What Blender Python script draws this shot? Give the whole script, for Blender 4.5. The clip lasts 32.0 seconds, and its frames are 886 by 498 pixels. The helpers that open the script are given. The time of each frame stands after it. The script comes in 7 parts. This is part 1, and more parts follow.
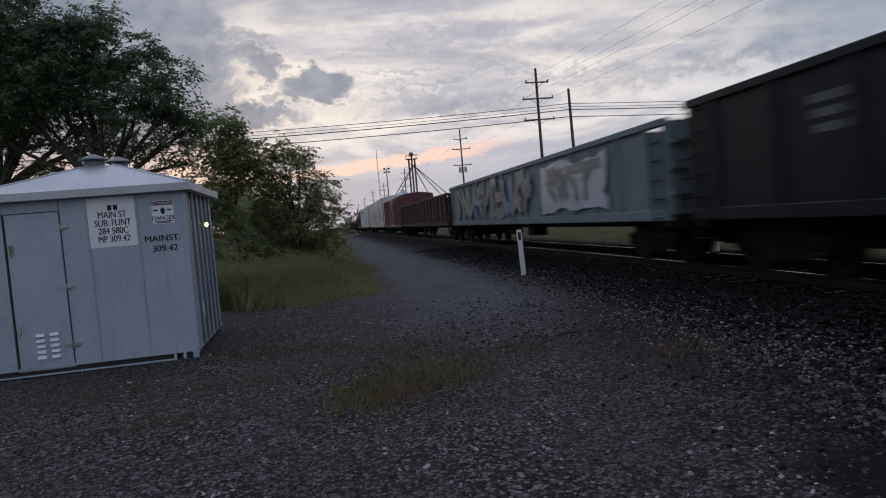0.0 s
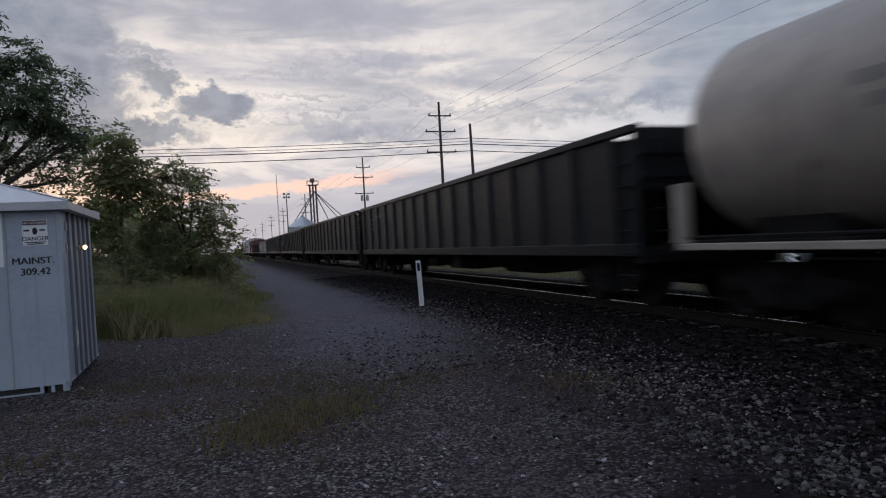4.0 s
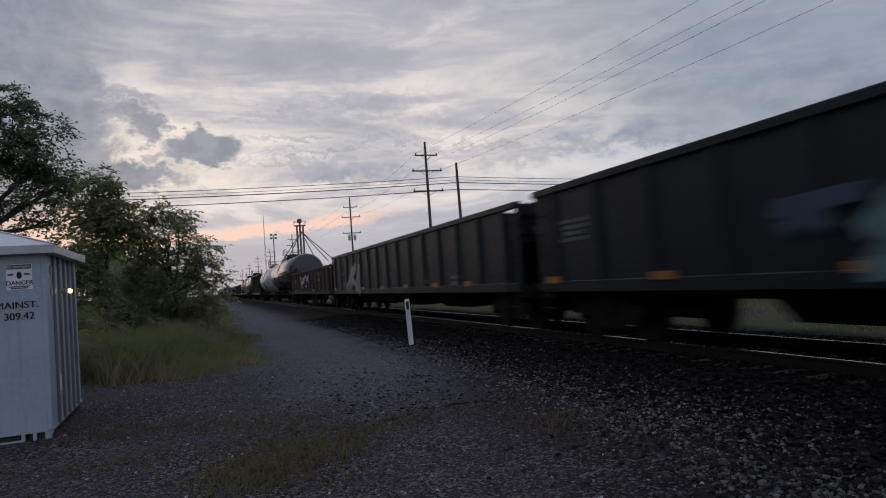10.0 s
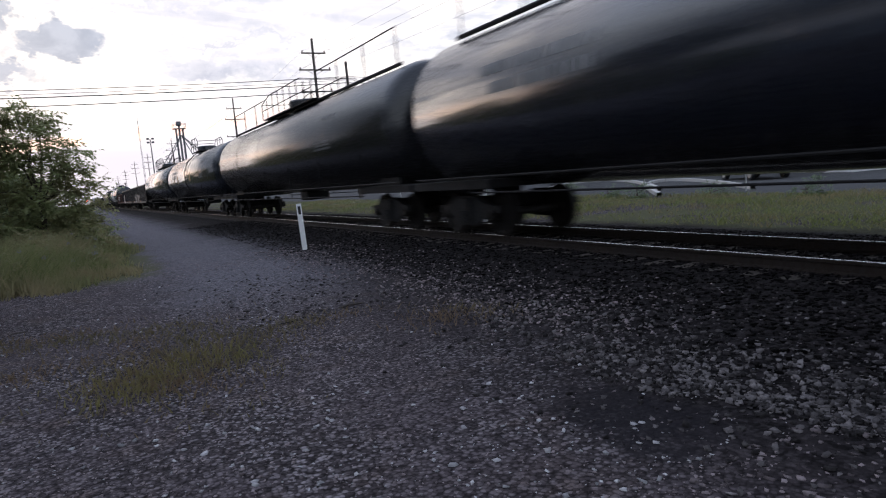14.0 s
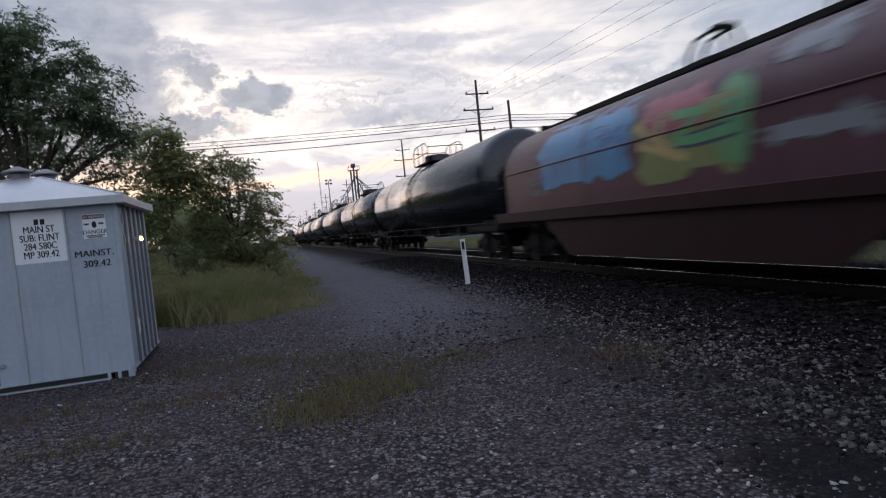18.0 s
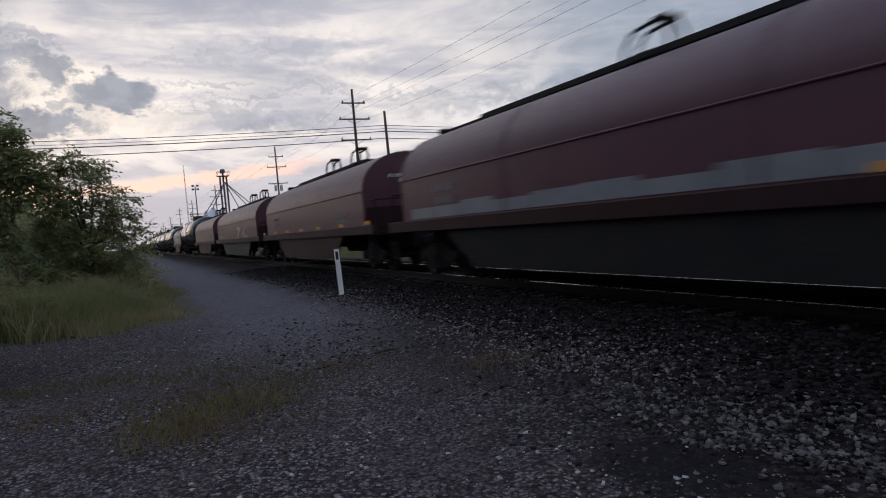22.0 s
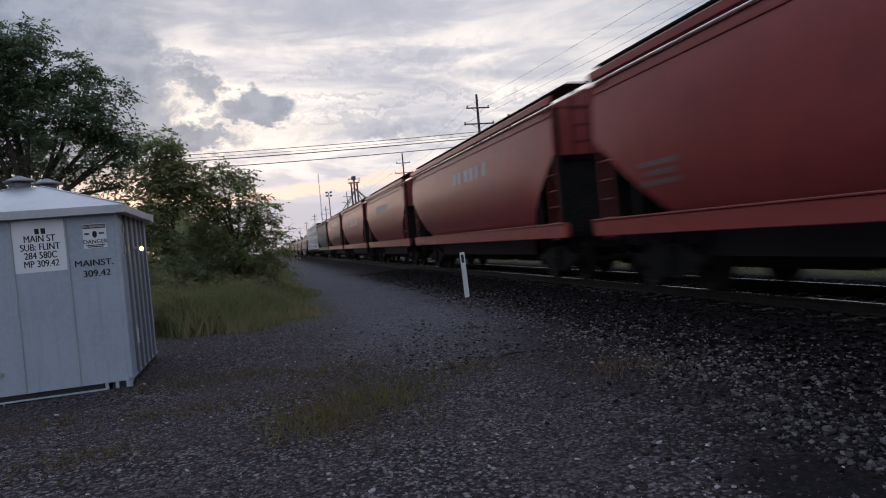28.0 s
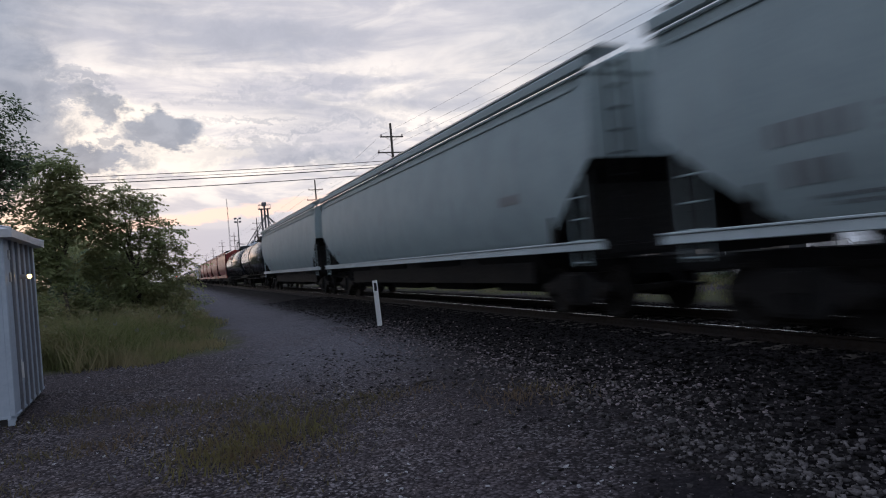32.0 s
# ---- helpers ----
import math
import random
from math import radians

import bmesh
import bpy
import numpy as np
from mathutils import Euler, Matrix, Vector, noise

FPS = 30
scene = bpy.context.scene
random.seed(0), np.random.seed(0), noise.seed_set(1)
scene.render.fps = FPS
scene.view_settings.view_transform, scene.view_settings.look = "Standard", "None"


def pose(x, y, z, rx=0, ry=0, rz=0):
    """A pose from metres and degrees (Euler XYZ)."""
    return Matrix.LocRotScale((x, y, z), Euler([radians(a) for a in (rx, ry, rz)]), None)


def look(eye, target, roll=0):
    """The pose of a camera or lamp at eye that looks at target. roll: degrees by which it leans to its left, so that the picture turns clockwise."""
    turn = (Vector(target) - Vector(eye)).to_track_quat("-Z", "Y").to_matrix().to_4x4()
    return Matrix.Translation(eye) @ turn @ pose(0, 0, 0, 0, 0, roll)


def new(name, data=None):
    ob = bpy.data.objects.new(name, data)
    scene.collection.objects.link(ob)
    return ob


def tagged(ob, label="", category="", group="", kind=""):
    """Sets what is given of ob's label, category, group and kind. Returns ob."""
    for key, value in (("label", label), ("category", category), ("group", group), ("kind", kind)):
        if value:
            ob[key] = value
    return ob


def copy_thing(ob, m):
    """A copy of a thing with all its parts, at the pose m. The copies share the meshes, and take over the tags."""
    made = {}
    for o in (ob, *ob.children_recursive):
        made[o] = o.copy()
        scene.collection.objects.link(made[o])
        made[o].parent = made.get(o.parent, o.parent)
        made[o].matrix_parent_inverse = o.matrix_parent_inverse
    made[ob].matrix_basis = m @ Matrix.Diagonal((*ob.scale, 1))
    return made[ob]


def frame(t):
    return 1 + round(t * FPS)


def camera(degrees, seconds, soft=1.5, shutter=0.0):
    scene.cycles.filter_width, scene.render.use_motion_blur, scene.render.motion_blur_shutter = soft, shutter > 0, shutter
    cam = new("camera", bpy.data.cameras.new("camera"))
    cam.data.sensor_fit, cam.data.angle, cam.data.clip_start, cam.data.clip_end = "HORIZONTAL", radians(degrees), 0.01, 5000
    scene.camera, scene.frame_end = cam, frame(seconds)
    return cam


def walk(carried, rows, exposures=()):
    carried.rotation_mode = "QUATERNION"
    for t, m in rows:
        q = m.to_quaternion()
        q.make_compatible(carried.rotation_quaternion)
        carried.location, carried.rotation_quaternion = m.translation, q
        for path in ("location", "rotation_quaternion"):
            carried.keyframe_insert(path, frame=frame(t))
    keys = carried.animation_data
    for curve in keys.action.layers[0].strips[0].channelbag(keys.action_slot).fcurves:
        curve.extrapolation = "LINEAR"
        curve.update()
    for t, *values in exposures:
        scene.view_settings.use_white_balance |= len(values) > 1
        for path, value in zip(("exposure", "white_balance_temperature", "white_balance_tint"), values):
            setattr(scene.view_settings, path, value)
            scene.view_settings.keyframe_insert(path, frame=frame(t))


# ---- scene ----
cam = camera(67.88, 32.0, soft=1.1, shutter=0.5)
# seconds, eye x y z, pitch, roll, yaw
PATH = [
    (0.0, -0.008, 0.010, 1.578, 87.34, 4.93, -9.94),
    (0.034, -0.008, 0.010, 1.578, 87.34, 4.93, -9.94),
    (0.1, -0.005, 0.009, 1.578, 87.66, 4.41, -12.47),
    (0.2, -0.002, 0.007, 1.579, 88.02, 4.03, -14.44),
    (0.3, 0.001, 0.006, 1.579, 88.38, 3.65, -16.66),
    (0.4, 0.005, 0.004, 1.579, 88.74, 3.27, -17.45),
    (0.5, 0.008, 0.003, 1.579, 89.09, 2.89, -18.73),
    (1.0, 0.007, -0.005, 1.563, 87.39, 3.44, -20.19),
    (1.5, 0.053, 0.009, 1.569, 86.14, 3.22, -17.99),
    (2.0, 0.023, -0.017, 1.595, 88.34, 8.67, -22.75),
    (2.5, -0.017, 0.001, 1.566, 87.04, 4.72, -18.48),
    (3.0, 0.000, -0.005, 1.592, 88.17, 3.52, -16.09),
    (3.5, 0.014, 0.008, 1.608, 89.37, 2.54, -16.75),
    (4.0, 0.023, 0.012, 1.603, 89.25, 3.24, -18.57),
    (4.5, 0.005, 0.004, 1.590, 91.67, 3.16, -15.94),
    (6.5, 0.008, 0.001, 1.598, 92.39, 2.48, -16.80),
    (7.0, 0.000, 0.024, 1.591, 91.67, 2.78, -15.38),
    (7.5, -0.006, 0.011, 1.593, 91.92, 2.05, -14.95),
    (8.0, -0.007, 0.016, 1.588, 92.05, 3.74, -17.48),
    (8.5, 0.010, 0.024, 1.599, 92.02, 3.20, -19.86),
    (9.0, 0.013, 0.010, 1.583, 92.76, 3.50, -20.20),
    (9.5, 0.003, 0.017, 1.581, 92.42, 3.70, -20.51),
    (10.0, 0.005, 0.017, 1.595, 92.52, 4.15, -19.62),
    (10.5, -0.004, 0.011, 1.580, 92.12, 4.41, -20.18),
    (11.0, 0.001, -0.023, 1.596, 88.92, 5.72, -21.67),
    (11.5, 0.010, -0.004, 1.560, 87.99, 5.20, -23.99),
    (12.0, 0.026, -0.009, 1.572, 88.47, 3.61, -24.75),
    (12.5, -0.016, 0.006, 1.586, 87.78, 4.02, -25.07),
    (13.0, 0.005, 0.001, 1.577, 88.21, 2.49, -25.10),
    (13.5, 0.014, -0.003, 1.570, 88.65, 4.94, -28.33),
    (14.0, 0.013, -0.003, 1.572, 83.42, 4.98, -28.86),
    (14.5, 0.001, 0.001, 1.590, 84.58, 4.63, -24.80),
    (15.0, 0.005, -0.006, 1.578, 87.62, 3.45, -22.03),
    (15.5, -0.017, 0.002, 1.574, 88.59, 3.08, -17.76),
    (17.5, -0.014, 0.005, 1.574, 89.15, 6.63, -14.14),
    (18.0, -0.015, 0.003, 1.562, 87.82, 5.74, -14.88),
    (18.5, -0.020, 0.010, 1.555, 86.84, 4.51, -15.03),
    (19.0, -0.018, 0.003, 1.560, 86.54, 5.64, -16.23),
    (19.5, -0.023, 0.010, 1.563, 87.16, 4.00, -19.86),
    (20.0, -0.025, 0.015, 1.571, 89.01, 3.37, -22.98),
    (20.5, 0.001, -0.005, 1.565, 89.40, 3.63, -23.65),
    (21.0, 0.004, 0.000, 1.572, 88.55, 4.46, -26.74),
    (21.5, 0.010, -0.002, 1.563, 88.68, 5.29, -25.37),
    (22.0, 0.009, -0.005, 1.569, 87.69, 4.88, -25.71),
    (22.5, 0.012, -0.005, 1.565, 87.80, 5.84, -25.85),
    (23.0, 0.006, -0.003, 1.560, 88.33, 5.77, -26.47),
    (23.5, 0.004, -0.001, 1.571, 89.25, 5.98, -24.68),
    (24.0, 0.012, -0.000, 1.567, 88.76, 7.00, -25.05),
    (24.5, 0.013, -0.004, 1.562, 88.58, 7.34, -24.52),
    (25.0, -0.003, -0.008, 1.563, 88.93, 7.30, -22.13),
    (25.5, -0.001, 0.005, 1.561, 89.06, 6.02, -19.50),
    (26.0, -0.013, 0.001, 1.560, 88.53, 5.40, -16.94),
    (26.5, -0.021, -0.001, 1.557, 88.95, 6.16, -14.53),
    (28.5, -0.020, -0.013, 1.563, 88.93, 4.53, -15.55),
    (29.0, -0.009, -0.008, 1.559, 88.84, 4.79, -17.01),
    (29.5, -0.008, -0.015, 1.558, 88.69, 5.66, -16.49),
    (30.0, -0.009, -0.004, 1.563, 88.47, 5.73, -15.76),
    (30.5, 0.002, -0.007, 1.571, 87.67, 5.70, -16.58),
    (31.0, -0.008, -0.021, 1.568, 89.44, 5.65, -17.25),
    (31.5, -0.018, -0.028, 1.572, 90.59, 5.39, -21.82),
    (32.0, -0.023, -0.039, 1.566, 90.72, 4.92, -22.47),
]
EXPOSURES = [(0.0, 0.22), (1.0, 0.22), (2.0, 0.3), (3.0, 0.4), (4.0, 0.22), (7.0, 0.05), (9.5, 0.1), (11.0, 0.1), (12.0, 0.55), (13.0, 0.68), (14.0, 1.08), (15.0, 1.05), (17.0, 0.7), (19.0, 0.65), (20.0, 0.55), (21.0, 0.2), (23.0, 0.5), (24.0, 0.3), (26.0, 0.4), (28.5, 0.5), (32.0, 0.5)]
walk(cam, [(t, pose(x, y, z, rx, ry, rz)) for t, x, y, z, rx, ry, rz in PATH], EXPOSURES)

# ---- world and sun ----
SUN_AZ, SUN_EL = -10.0, 5.5      # degrees right of the track's far end, degrees up


def toward(az, el):
    a, e = radians(az), radians(el)
    return Vector((math.sin(a) * math.cos(e), math.cos(a) * math.cos(e), math.sin(e)))


class Nodes:
    """Short hand to lay out a node tree."""

    def __init__(self, tree):
        self.tree = tree
        tree.nodes.clear()

    def add(self, kind, **values):
        n = self.tree.nodes.new(kind)
        for key, value in values.items():
            if key in n.inputs:
                self.put(value, n.inputs[key])
        return n

    def put(self, value, socket):
        if isinstance(value, bpy.types.NodeSocket):
            self.tree.links.new(value, socket)
        elif isinstance(value, (tuple, list, Vector)) and socket.type == "RGBA" and len(value) == 3:
            socket.default_value = (*value, 1)
        else:
            socket.default_value = value

    def math(self, op, a, b=0.0):
        n = self.tree.nodes.new("ShaderNodeMath")
        n.operation = op
        self.put(a, n.inputs[0])
        self.put(b, n.inputs[1])
        return n.outputs[0]

    def vec(self, op, a, b=(0, 0, 0), scale=None):
        n = self.tree.nodes.new("ShaderNodeVectorMath")
        n.operation = op
        self.put(a, n.inputs[0])
        self.put(b, n.inputs[1])
        if scale is not None:
            self.put(scale, n.inputs["Scale"])
        return n.outputs["Value"] if op in ("DOT_PRODUCT", "LENGTH", "DISTANCE") else n.outputs[0]

    def mix(self, fac, a, b, blend="MIX"):
        n = self.tree.nodes.new("ShaderNodeMix")
        n.data_type, n.blend_type = "RGBA", blend
        self.put(fac, n.inputs[0])
        self.put(a, n.inputs[6])
        self.put(b, n.inputs[7])
        return n.outputs[2]

    def ramp(self, fac, lo, hi, a=0.0, b=1.0):
        n = self.tree.nodes.new("ShaderNodeMapRange")
        n.interpolation_type, n.clamp = "SMOOTHSTEP", True
        for k, value in enumerate((fac, lo, hi, a, b)):
            self.put(value, n.inputs[k])
        return n.outputs[0]

    def noise(self, vector, scale, detail=4.0, rough=0.55, distort=0.0, colour=False):
        n = self.tree.nodes.new("ShaderNodeTexNoise")
        self.put(vector, n.inputs["Vector"])
        n.inputs["Scale"].default_value, n.inputs["Detail"].default_value = scale, detail
        n.inputs["Roughness"].default_value, n.inputs["Distortion"].default_value = rough, distort
        return n.outputs["Color" if colour else 0]

    def scaled(self, vector, s, loc=(0, 0, 0)):
        n = self.tree.nodes.new("ShaderNodeMapping")
        self.put(vector, n.inputs["Vector"])
        n.inputs["Scale"].default_value, n.inputs["Location"].default_value = s, loc
        return n.outputs[0]


def build_world():
    w = bpy.data.worlds.new("evening_sky")
    scene.world = w
    w.use_nodes = True
    n = Nodes(w.node_tree)
    way = n.add("ShaderNodeTexCoord").outputs["Generated"]
    split = n.add("ShaderNodeSeparateXYZ", Vector=way)
    up = n.math("MAXIMUM", split.outputs[2], 0.0)
    sky = n.tree.nodes.new("ShaderNodeTexSky")
    sky.sky_type, sky.sun_disc = "NISHITA", False
    sky.sun_elevation, sky.sun_rotation = radians(SUN_EL), radians(SUN_AZ)
    sky.air_density, sky.dust_density, sky.ozone_density = 1.2, 2.5, 2.0
    clear = n.mix(1.0, sky.outputs[0], (0.10, 0.10, 0.105), "MULTIPLY")
    # the cloud deck, seen in perspective from below
    flat = n.math("ADD", up, 0.10)
    px, py = n.math("DIVIDE", split.outputs[0], flat), n.math("DIVIDE", split.outputs[1], flat)
    deck = n.add("ShaderNodeCombineXYZ", X=px, Y=py, Z=0.0).outputs[0]
    turned = n.tree.nodes.new("ShaderNodeMapping")
    n.put(deck, turned.inputs["Vector"])
    turned.inputs["Rotation"].default_value, turned.inputs["Scale"].default_value = (0, 0, radians(28)), (0.55, 1.5, 1)
    streaks = n.noise(turned.outputs[0], 1.15, 7, 0.6, 0.5)
    billows = n.noise(n.scaled(deck, (1, 1, 1), (3.1, 1.7, 0)), 0.75, 6, 0.55, 0.3)
    fine = n.noise(n.scaled(way, (7, 7, 17)), 2.3, 5, 0.6, 0.4)
    tilted = n.tree.nodes.new("ShaderNodeMapping")
    n.put(way, tilted.inputs["Vector"])
    tilted.inputs["Rotation"].default_value, tilted.inputs["Scale"].default_value = (0, radians(17), 0), (1.9, 1.9, 9.5)
    cirrus = n.noise(tilted.outputs[0], 1.35, 5, 0.5, 1.3)
    wisps = n.noise(n.scaled(tilted.outputs[0], (2.4, 2.4, 2.2), (5, 2, 1)), 1.35, 6, 0.56, 1.0)
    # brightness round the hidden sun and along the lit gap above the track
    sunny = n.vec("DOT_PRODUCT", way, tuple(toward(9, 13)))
    glow = n.ramp(sunny, 0.84, 0.996)
    wide = n.ramp(sunny, -0.35, 0.97)
    low_sun = n.ramp(n.vec("DOT_PRODUCT", way, tuple(toward(-9.5, 4.5))), 0.9935, 0.9988)
    low_sun = n.math("MAXIMUM", low_sun, n.math("MULTIPLY", n.ramp(n.vec("DOT_PRODUCT", way, tuple(toward(-20, 5))), 0.9915, 0.998), 0.75))
    base = n.mix(wide, (0.19, 0.22, 0.28), (0.37, 0.40, 0.455))
    aside = n.ramp(n.vec("DOT_PRODUCT", way, (-1.0, 0.0, 0.0)), 0.36, 0.70)
    behind = n.ramp(n.vec("DOT_PRODUCT", way, (0.0, -0.96, 0.28)), 0.0, 0.9)
    base = n.mix(n.math("MULTIPLY", aside, 0.93), base, n.mix(n.ramp(split.outputs[2], 0.22, 0.60), (0.026, 0.033, 0.048), (0.34, 0.39, 0.48)))
    base = n.mix(n.math("MULTIPLY", behind, 0.85), base, (0.50, 0.54, 0.60))
    ahead_high = n.ramp(n.vec("DOT_PRODUCT", way, (0.0, 0.74, 0.67)), 0.80, 0.97)
    base = n.mix(n.math("MULTIPLY", ahead_high, 0.7), base, (0.56, 0.59, 0.655))
    left_high = n.math("MULTIPLY", n.ramp(n.vec("DOT_PRODUCT", way, (-0.50, 0.52, 0.69)), 0.66, 0.92), n.ramp(split.outputs[2], 0.40, 0.56))
    base = n.mix(n.math("MULTIPLY", left_high, 0.68), base, (0.86, 0.91, 1.0))
    base = n.mix(glow, base, (0.70, 0.642, 0.617))
    dark = n.mix(glow, n.mix(1.0, base, (0.72, 0.74, 0.78), "MULTIPLY"), (0.43, 0.418, 0.465))
    shade = n.ramp(n.math("ADD", n.math("ADD", n.math("MULTIPLY", cirrus, 0.34), n.math("MULTIPLY", wisps, 0.30)), n.math("ADD", n.math("MULTIPLY", streaks, 0.18), n.math("MULTIPLY", billows, 0.20))), 0.44, 0.60)
    clouds = n.mix(n.math("MULTIPLY", shade, n.ramp(glow, 0.0, 0.6, 0.5, 0.85)), base, dark)
    # brighter torn openings
    opened = n.math("MULTIPLY", n.ramp(n.math("ADD", n.math("MULTIPLY", cirrus, 0.42), n.math("MULTIPLY", wisps, 0.58)), 0.545, 0.39), n.math("MULTIPLY", n.math("ADD", n.math("MULTIPLY", glow, 0.85), 0.12), n.ramp(split.outputs[2], 0.36, 0.22, 0.2, 1.0)))
    clouds = n.mix(opened, clouds, (0.865, 0.772, 0.70))
    # single cumulus banks with ragged edges
    wobble = n.vec("SCALE", n.vec("SUBTRACT", n.noise(n.scaled(way, (1, 1, 1.6)), 15, 9, 0.68, 0.3, True), (0.5, 0.5, 0.5)), scale=0.095)
    curl = n.vec("SCALE", n.vec("SUBTRACT", n.noise(n.scaled(way, (1, 1, 1.4), (2, 5, 1)), 38, 6, 0.6, 0.0, True), (0.5, 0.5, 0.5)), scale=0.05)
    ragged = n.vec("ADD", n.vec("ADD", way, wobble), curl)

    def bank(az, el, rx, ry, outer=1.12, inner=0.80):
        """How far inside a bank of that half size, in degrees, a direction lies."""
        c = toward(az, el)
        side = Vector((math.cos(radians(az)), -math.sin(radians(az)), 0))
        top = side.cross(c)
        d = n.vec("SUBTRACT", ragged, tuple(c))
        a = n.math("DIVIDE", n.vec("DOT_PRODUCT", d, tuple(side)), radians(rx))
        b = n.math("DIVIDE", n.vec("DOT_PRODUCT", d, tuple(top)), radians(ry))
        r = n.math("SQRT", n.math("ADD", n.math("MULTIPLY", a, a), n.math("MULTIPLY", b, b)))
        return n.ramp(r, outer, inner)

    lumps = n.ramp(n.noise(n.scaled(way, (1, 1, 1.5), (4, 1, 3)), 22, 6, 0.6, 0.4), 0.36, 0.64)
    mottled = n.mix(lumps, (0.165, 0.20, 0.265), (0.245, 0.275, 0.34))
    bright = n.math("MAXIMUM", bank(-3.6, 11.4, 5.2, 3.2), n.math("MULTIPLY", bank(1.5, 10.0, 5.0, 1.5), 0.8))
    clouds = n.mix(n.math("MULTIPLY", bright, 0.85), clouds, (0.83, 0.735, 0.645))
    for az, el, rx, ry, much in ((0.1, 11.8, 3.0, 1.3, 0.9), (7.0, 19.0, 11.0, 2.2, 0.4), (-3.9, 13.5, 1.5, 1.2, 0.85), (-5.3, 9.75, 4.6, 1.05, 0.95), (-5.6, 14.6, 1.6, 0.5, 0.6), (-11.5, 9.0, 6.0, 2.6, 0.7), (7.0, 12.7, 4.0, 0.22, 0.4), (10.0, 11.5, 5.0, 0.26, 0.4), (6.5, 10.7, 4.0, 0.3, 0.4), (15.0, 12.2, 5.0, 0.3, 0.35), (13.0, 9.4, 6.0, 0.4, 0.4), (22.0, 11.0, 5.0, 0.35, 0.35), (5.0, 14.6, 5.0, 0.3, 0.25), (13.0, 15.6, 7.0, 0.4, 0.25), (-14.5, 17.0, 7.5, 8.0, 0.85), (-5.5, 23.5, 9.0, 3.6, 0.5), (-8.6, 15.2, 2.0, 3.0, 0.6),
                                 (-8.8, 12.0, 3.0, 2.4, 0.85), (-4.8, 15.6, 2.4, 0.5, 0.5), (-3.5, 11.3, 0.7, 0.4, 0.6), (9.0, 10.0, 7.0, 0.6, 0.35), (14.0, 13.6, 9.0, 0.9, 0.3), (36.0, 15.5, 14.0, 3.2, 0.18), (-26.0, 12.0, 14.0, 8.0, 0.85), (44.0, 17.0, 17.0, 7.0, 0.25), (24.0, 24.0, 12.0, 2.5, 0.3), (33.0, 10.3, 9.0, 0.9, 0.5), (52.0, 12.0, 10.0, 2.0, 0.4)):
        soft = (1.7, 0.2) if az > 4 else (1.45, 0.40) if rx > 6.9 else (1.30, 0.62)
        clouds = n.mix(n.math("MULTIPLY", bank(az, el, rx, ry, *soft), much), clouds, mottled)
    pale = n.math("MULTIPLY", bank(40.0, 8.6, 16.0, 1.2, 1.7, 0.1), 0.5)
    clouds = n.mix(pale, clouds, (0.66, 0.64, 0.66))
    # veil near the horizon, with the pink strip of the evening
    veil = n.ramp(split.outputs[2], 0.145, 0.055)
    clouds = n.mix(n.math("MULTIPLY", veil, 0.85), clouds, n.mix(glow, (0.25, 0.27, 0.33), (0.41, 0.41, 0.475)))
    ridge = n.math("ADD", split.outputs[2], n.math("ADD", n.math("MULTIPLY", split.outputs[0], -0.075), n.math("MULTIPLY", n.math("SUBTRACT", fine, 0.5), 0.05)))
    strip = n.math("MULTIPLY", n.ramp(ridge, 0.072, 0.079), n.ramp(ridge, 0.097, 0.087))
    ahead = n.ramp(n.vec("DOT_PRODUCT", way, tuple(toward(1, 4))), 0.955, 0.99)
    clouds = n.mix(n.math("MULTIPLY", n.math("MULTIPLY", strip, ahead), 0.9), clouds, (0.95, 0.62, 0.50))
    clouds = n.mix(n.math("MULTIPLY", n.math("MULTIPLY", low_sun, n.ramp(split.outputs[2], 0.150, 0.085)), 0.72), clouds, (0.95, 0.62, 0.46))
    final = n.mix(1.0, n.mix(0.965, clear, clouds), n.mix(n.ramp(split.outputs[2], 0.42, 0.75), (0.978, 0.996, 1.03), (0.90, 0.965, 1.15)), "MULTIPLY")
    back = n.add("ShaderNodeBackground", Color=final, Strength=1.0)
    out = n.add("ShaderNodeOutputWorld")
    n.tree.links.new(back.outputs[0], out.inputs[0])


build_world()
sun = new("sun", bpy.data.lights.new("sun", "SUN"))
sun.data.energy, sun.data.angle, sun.data.color = 0.05, radians(20), (1.0, 0.86, 0.76)
sun.matrix_world = look(toward(SUN_AZ, SUN_EL) * 50, (0, 0, 0))


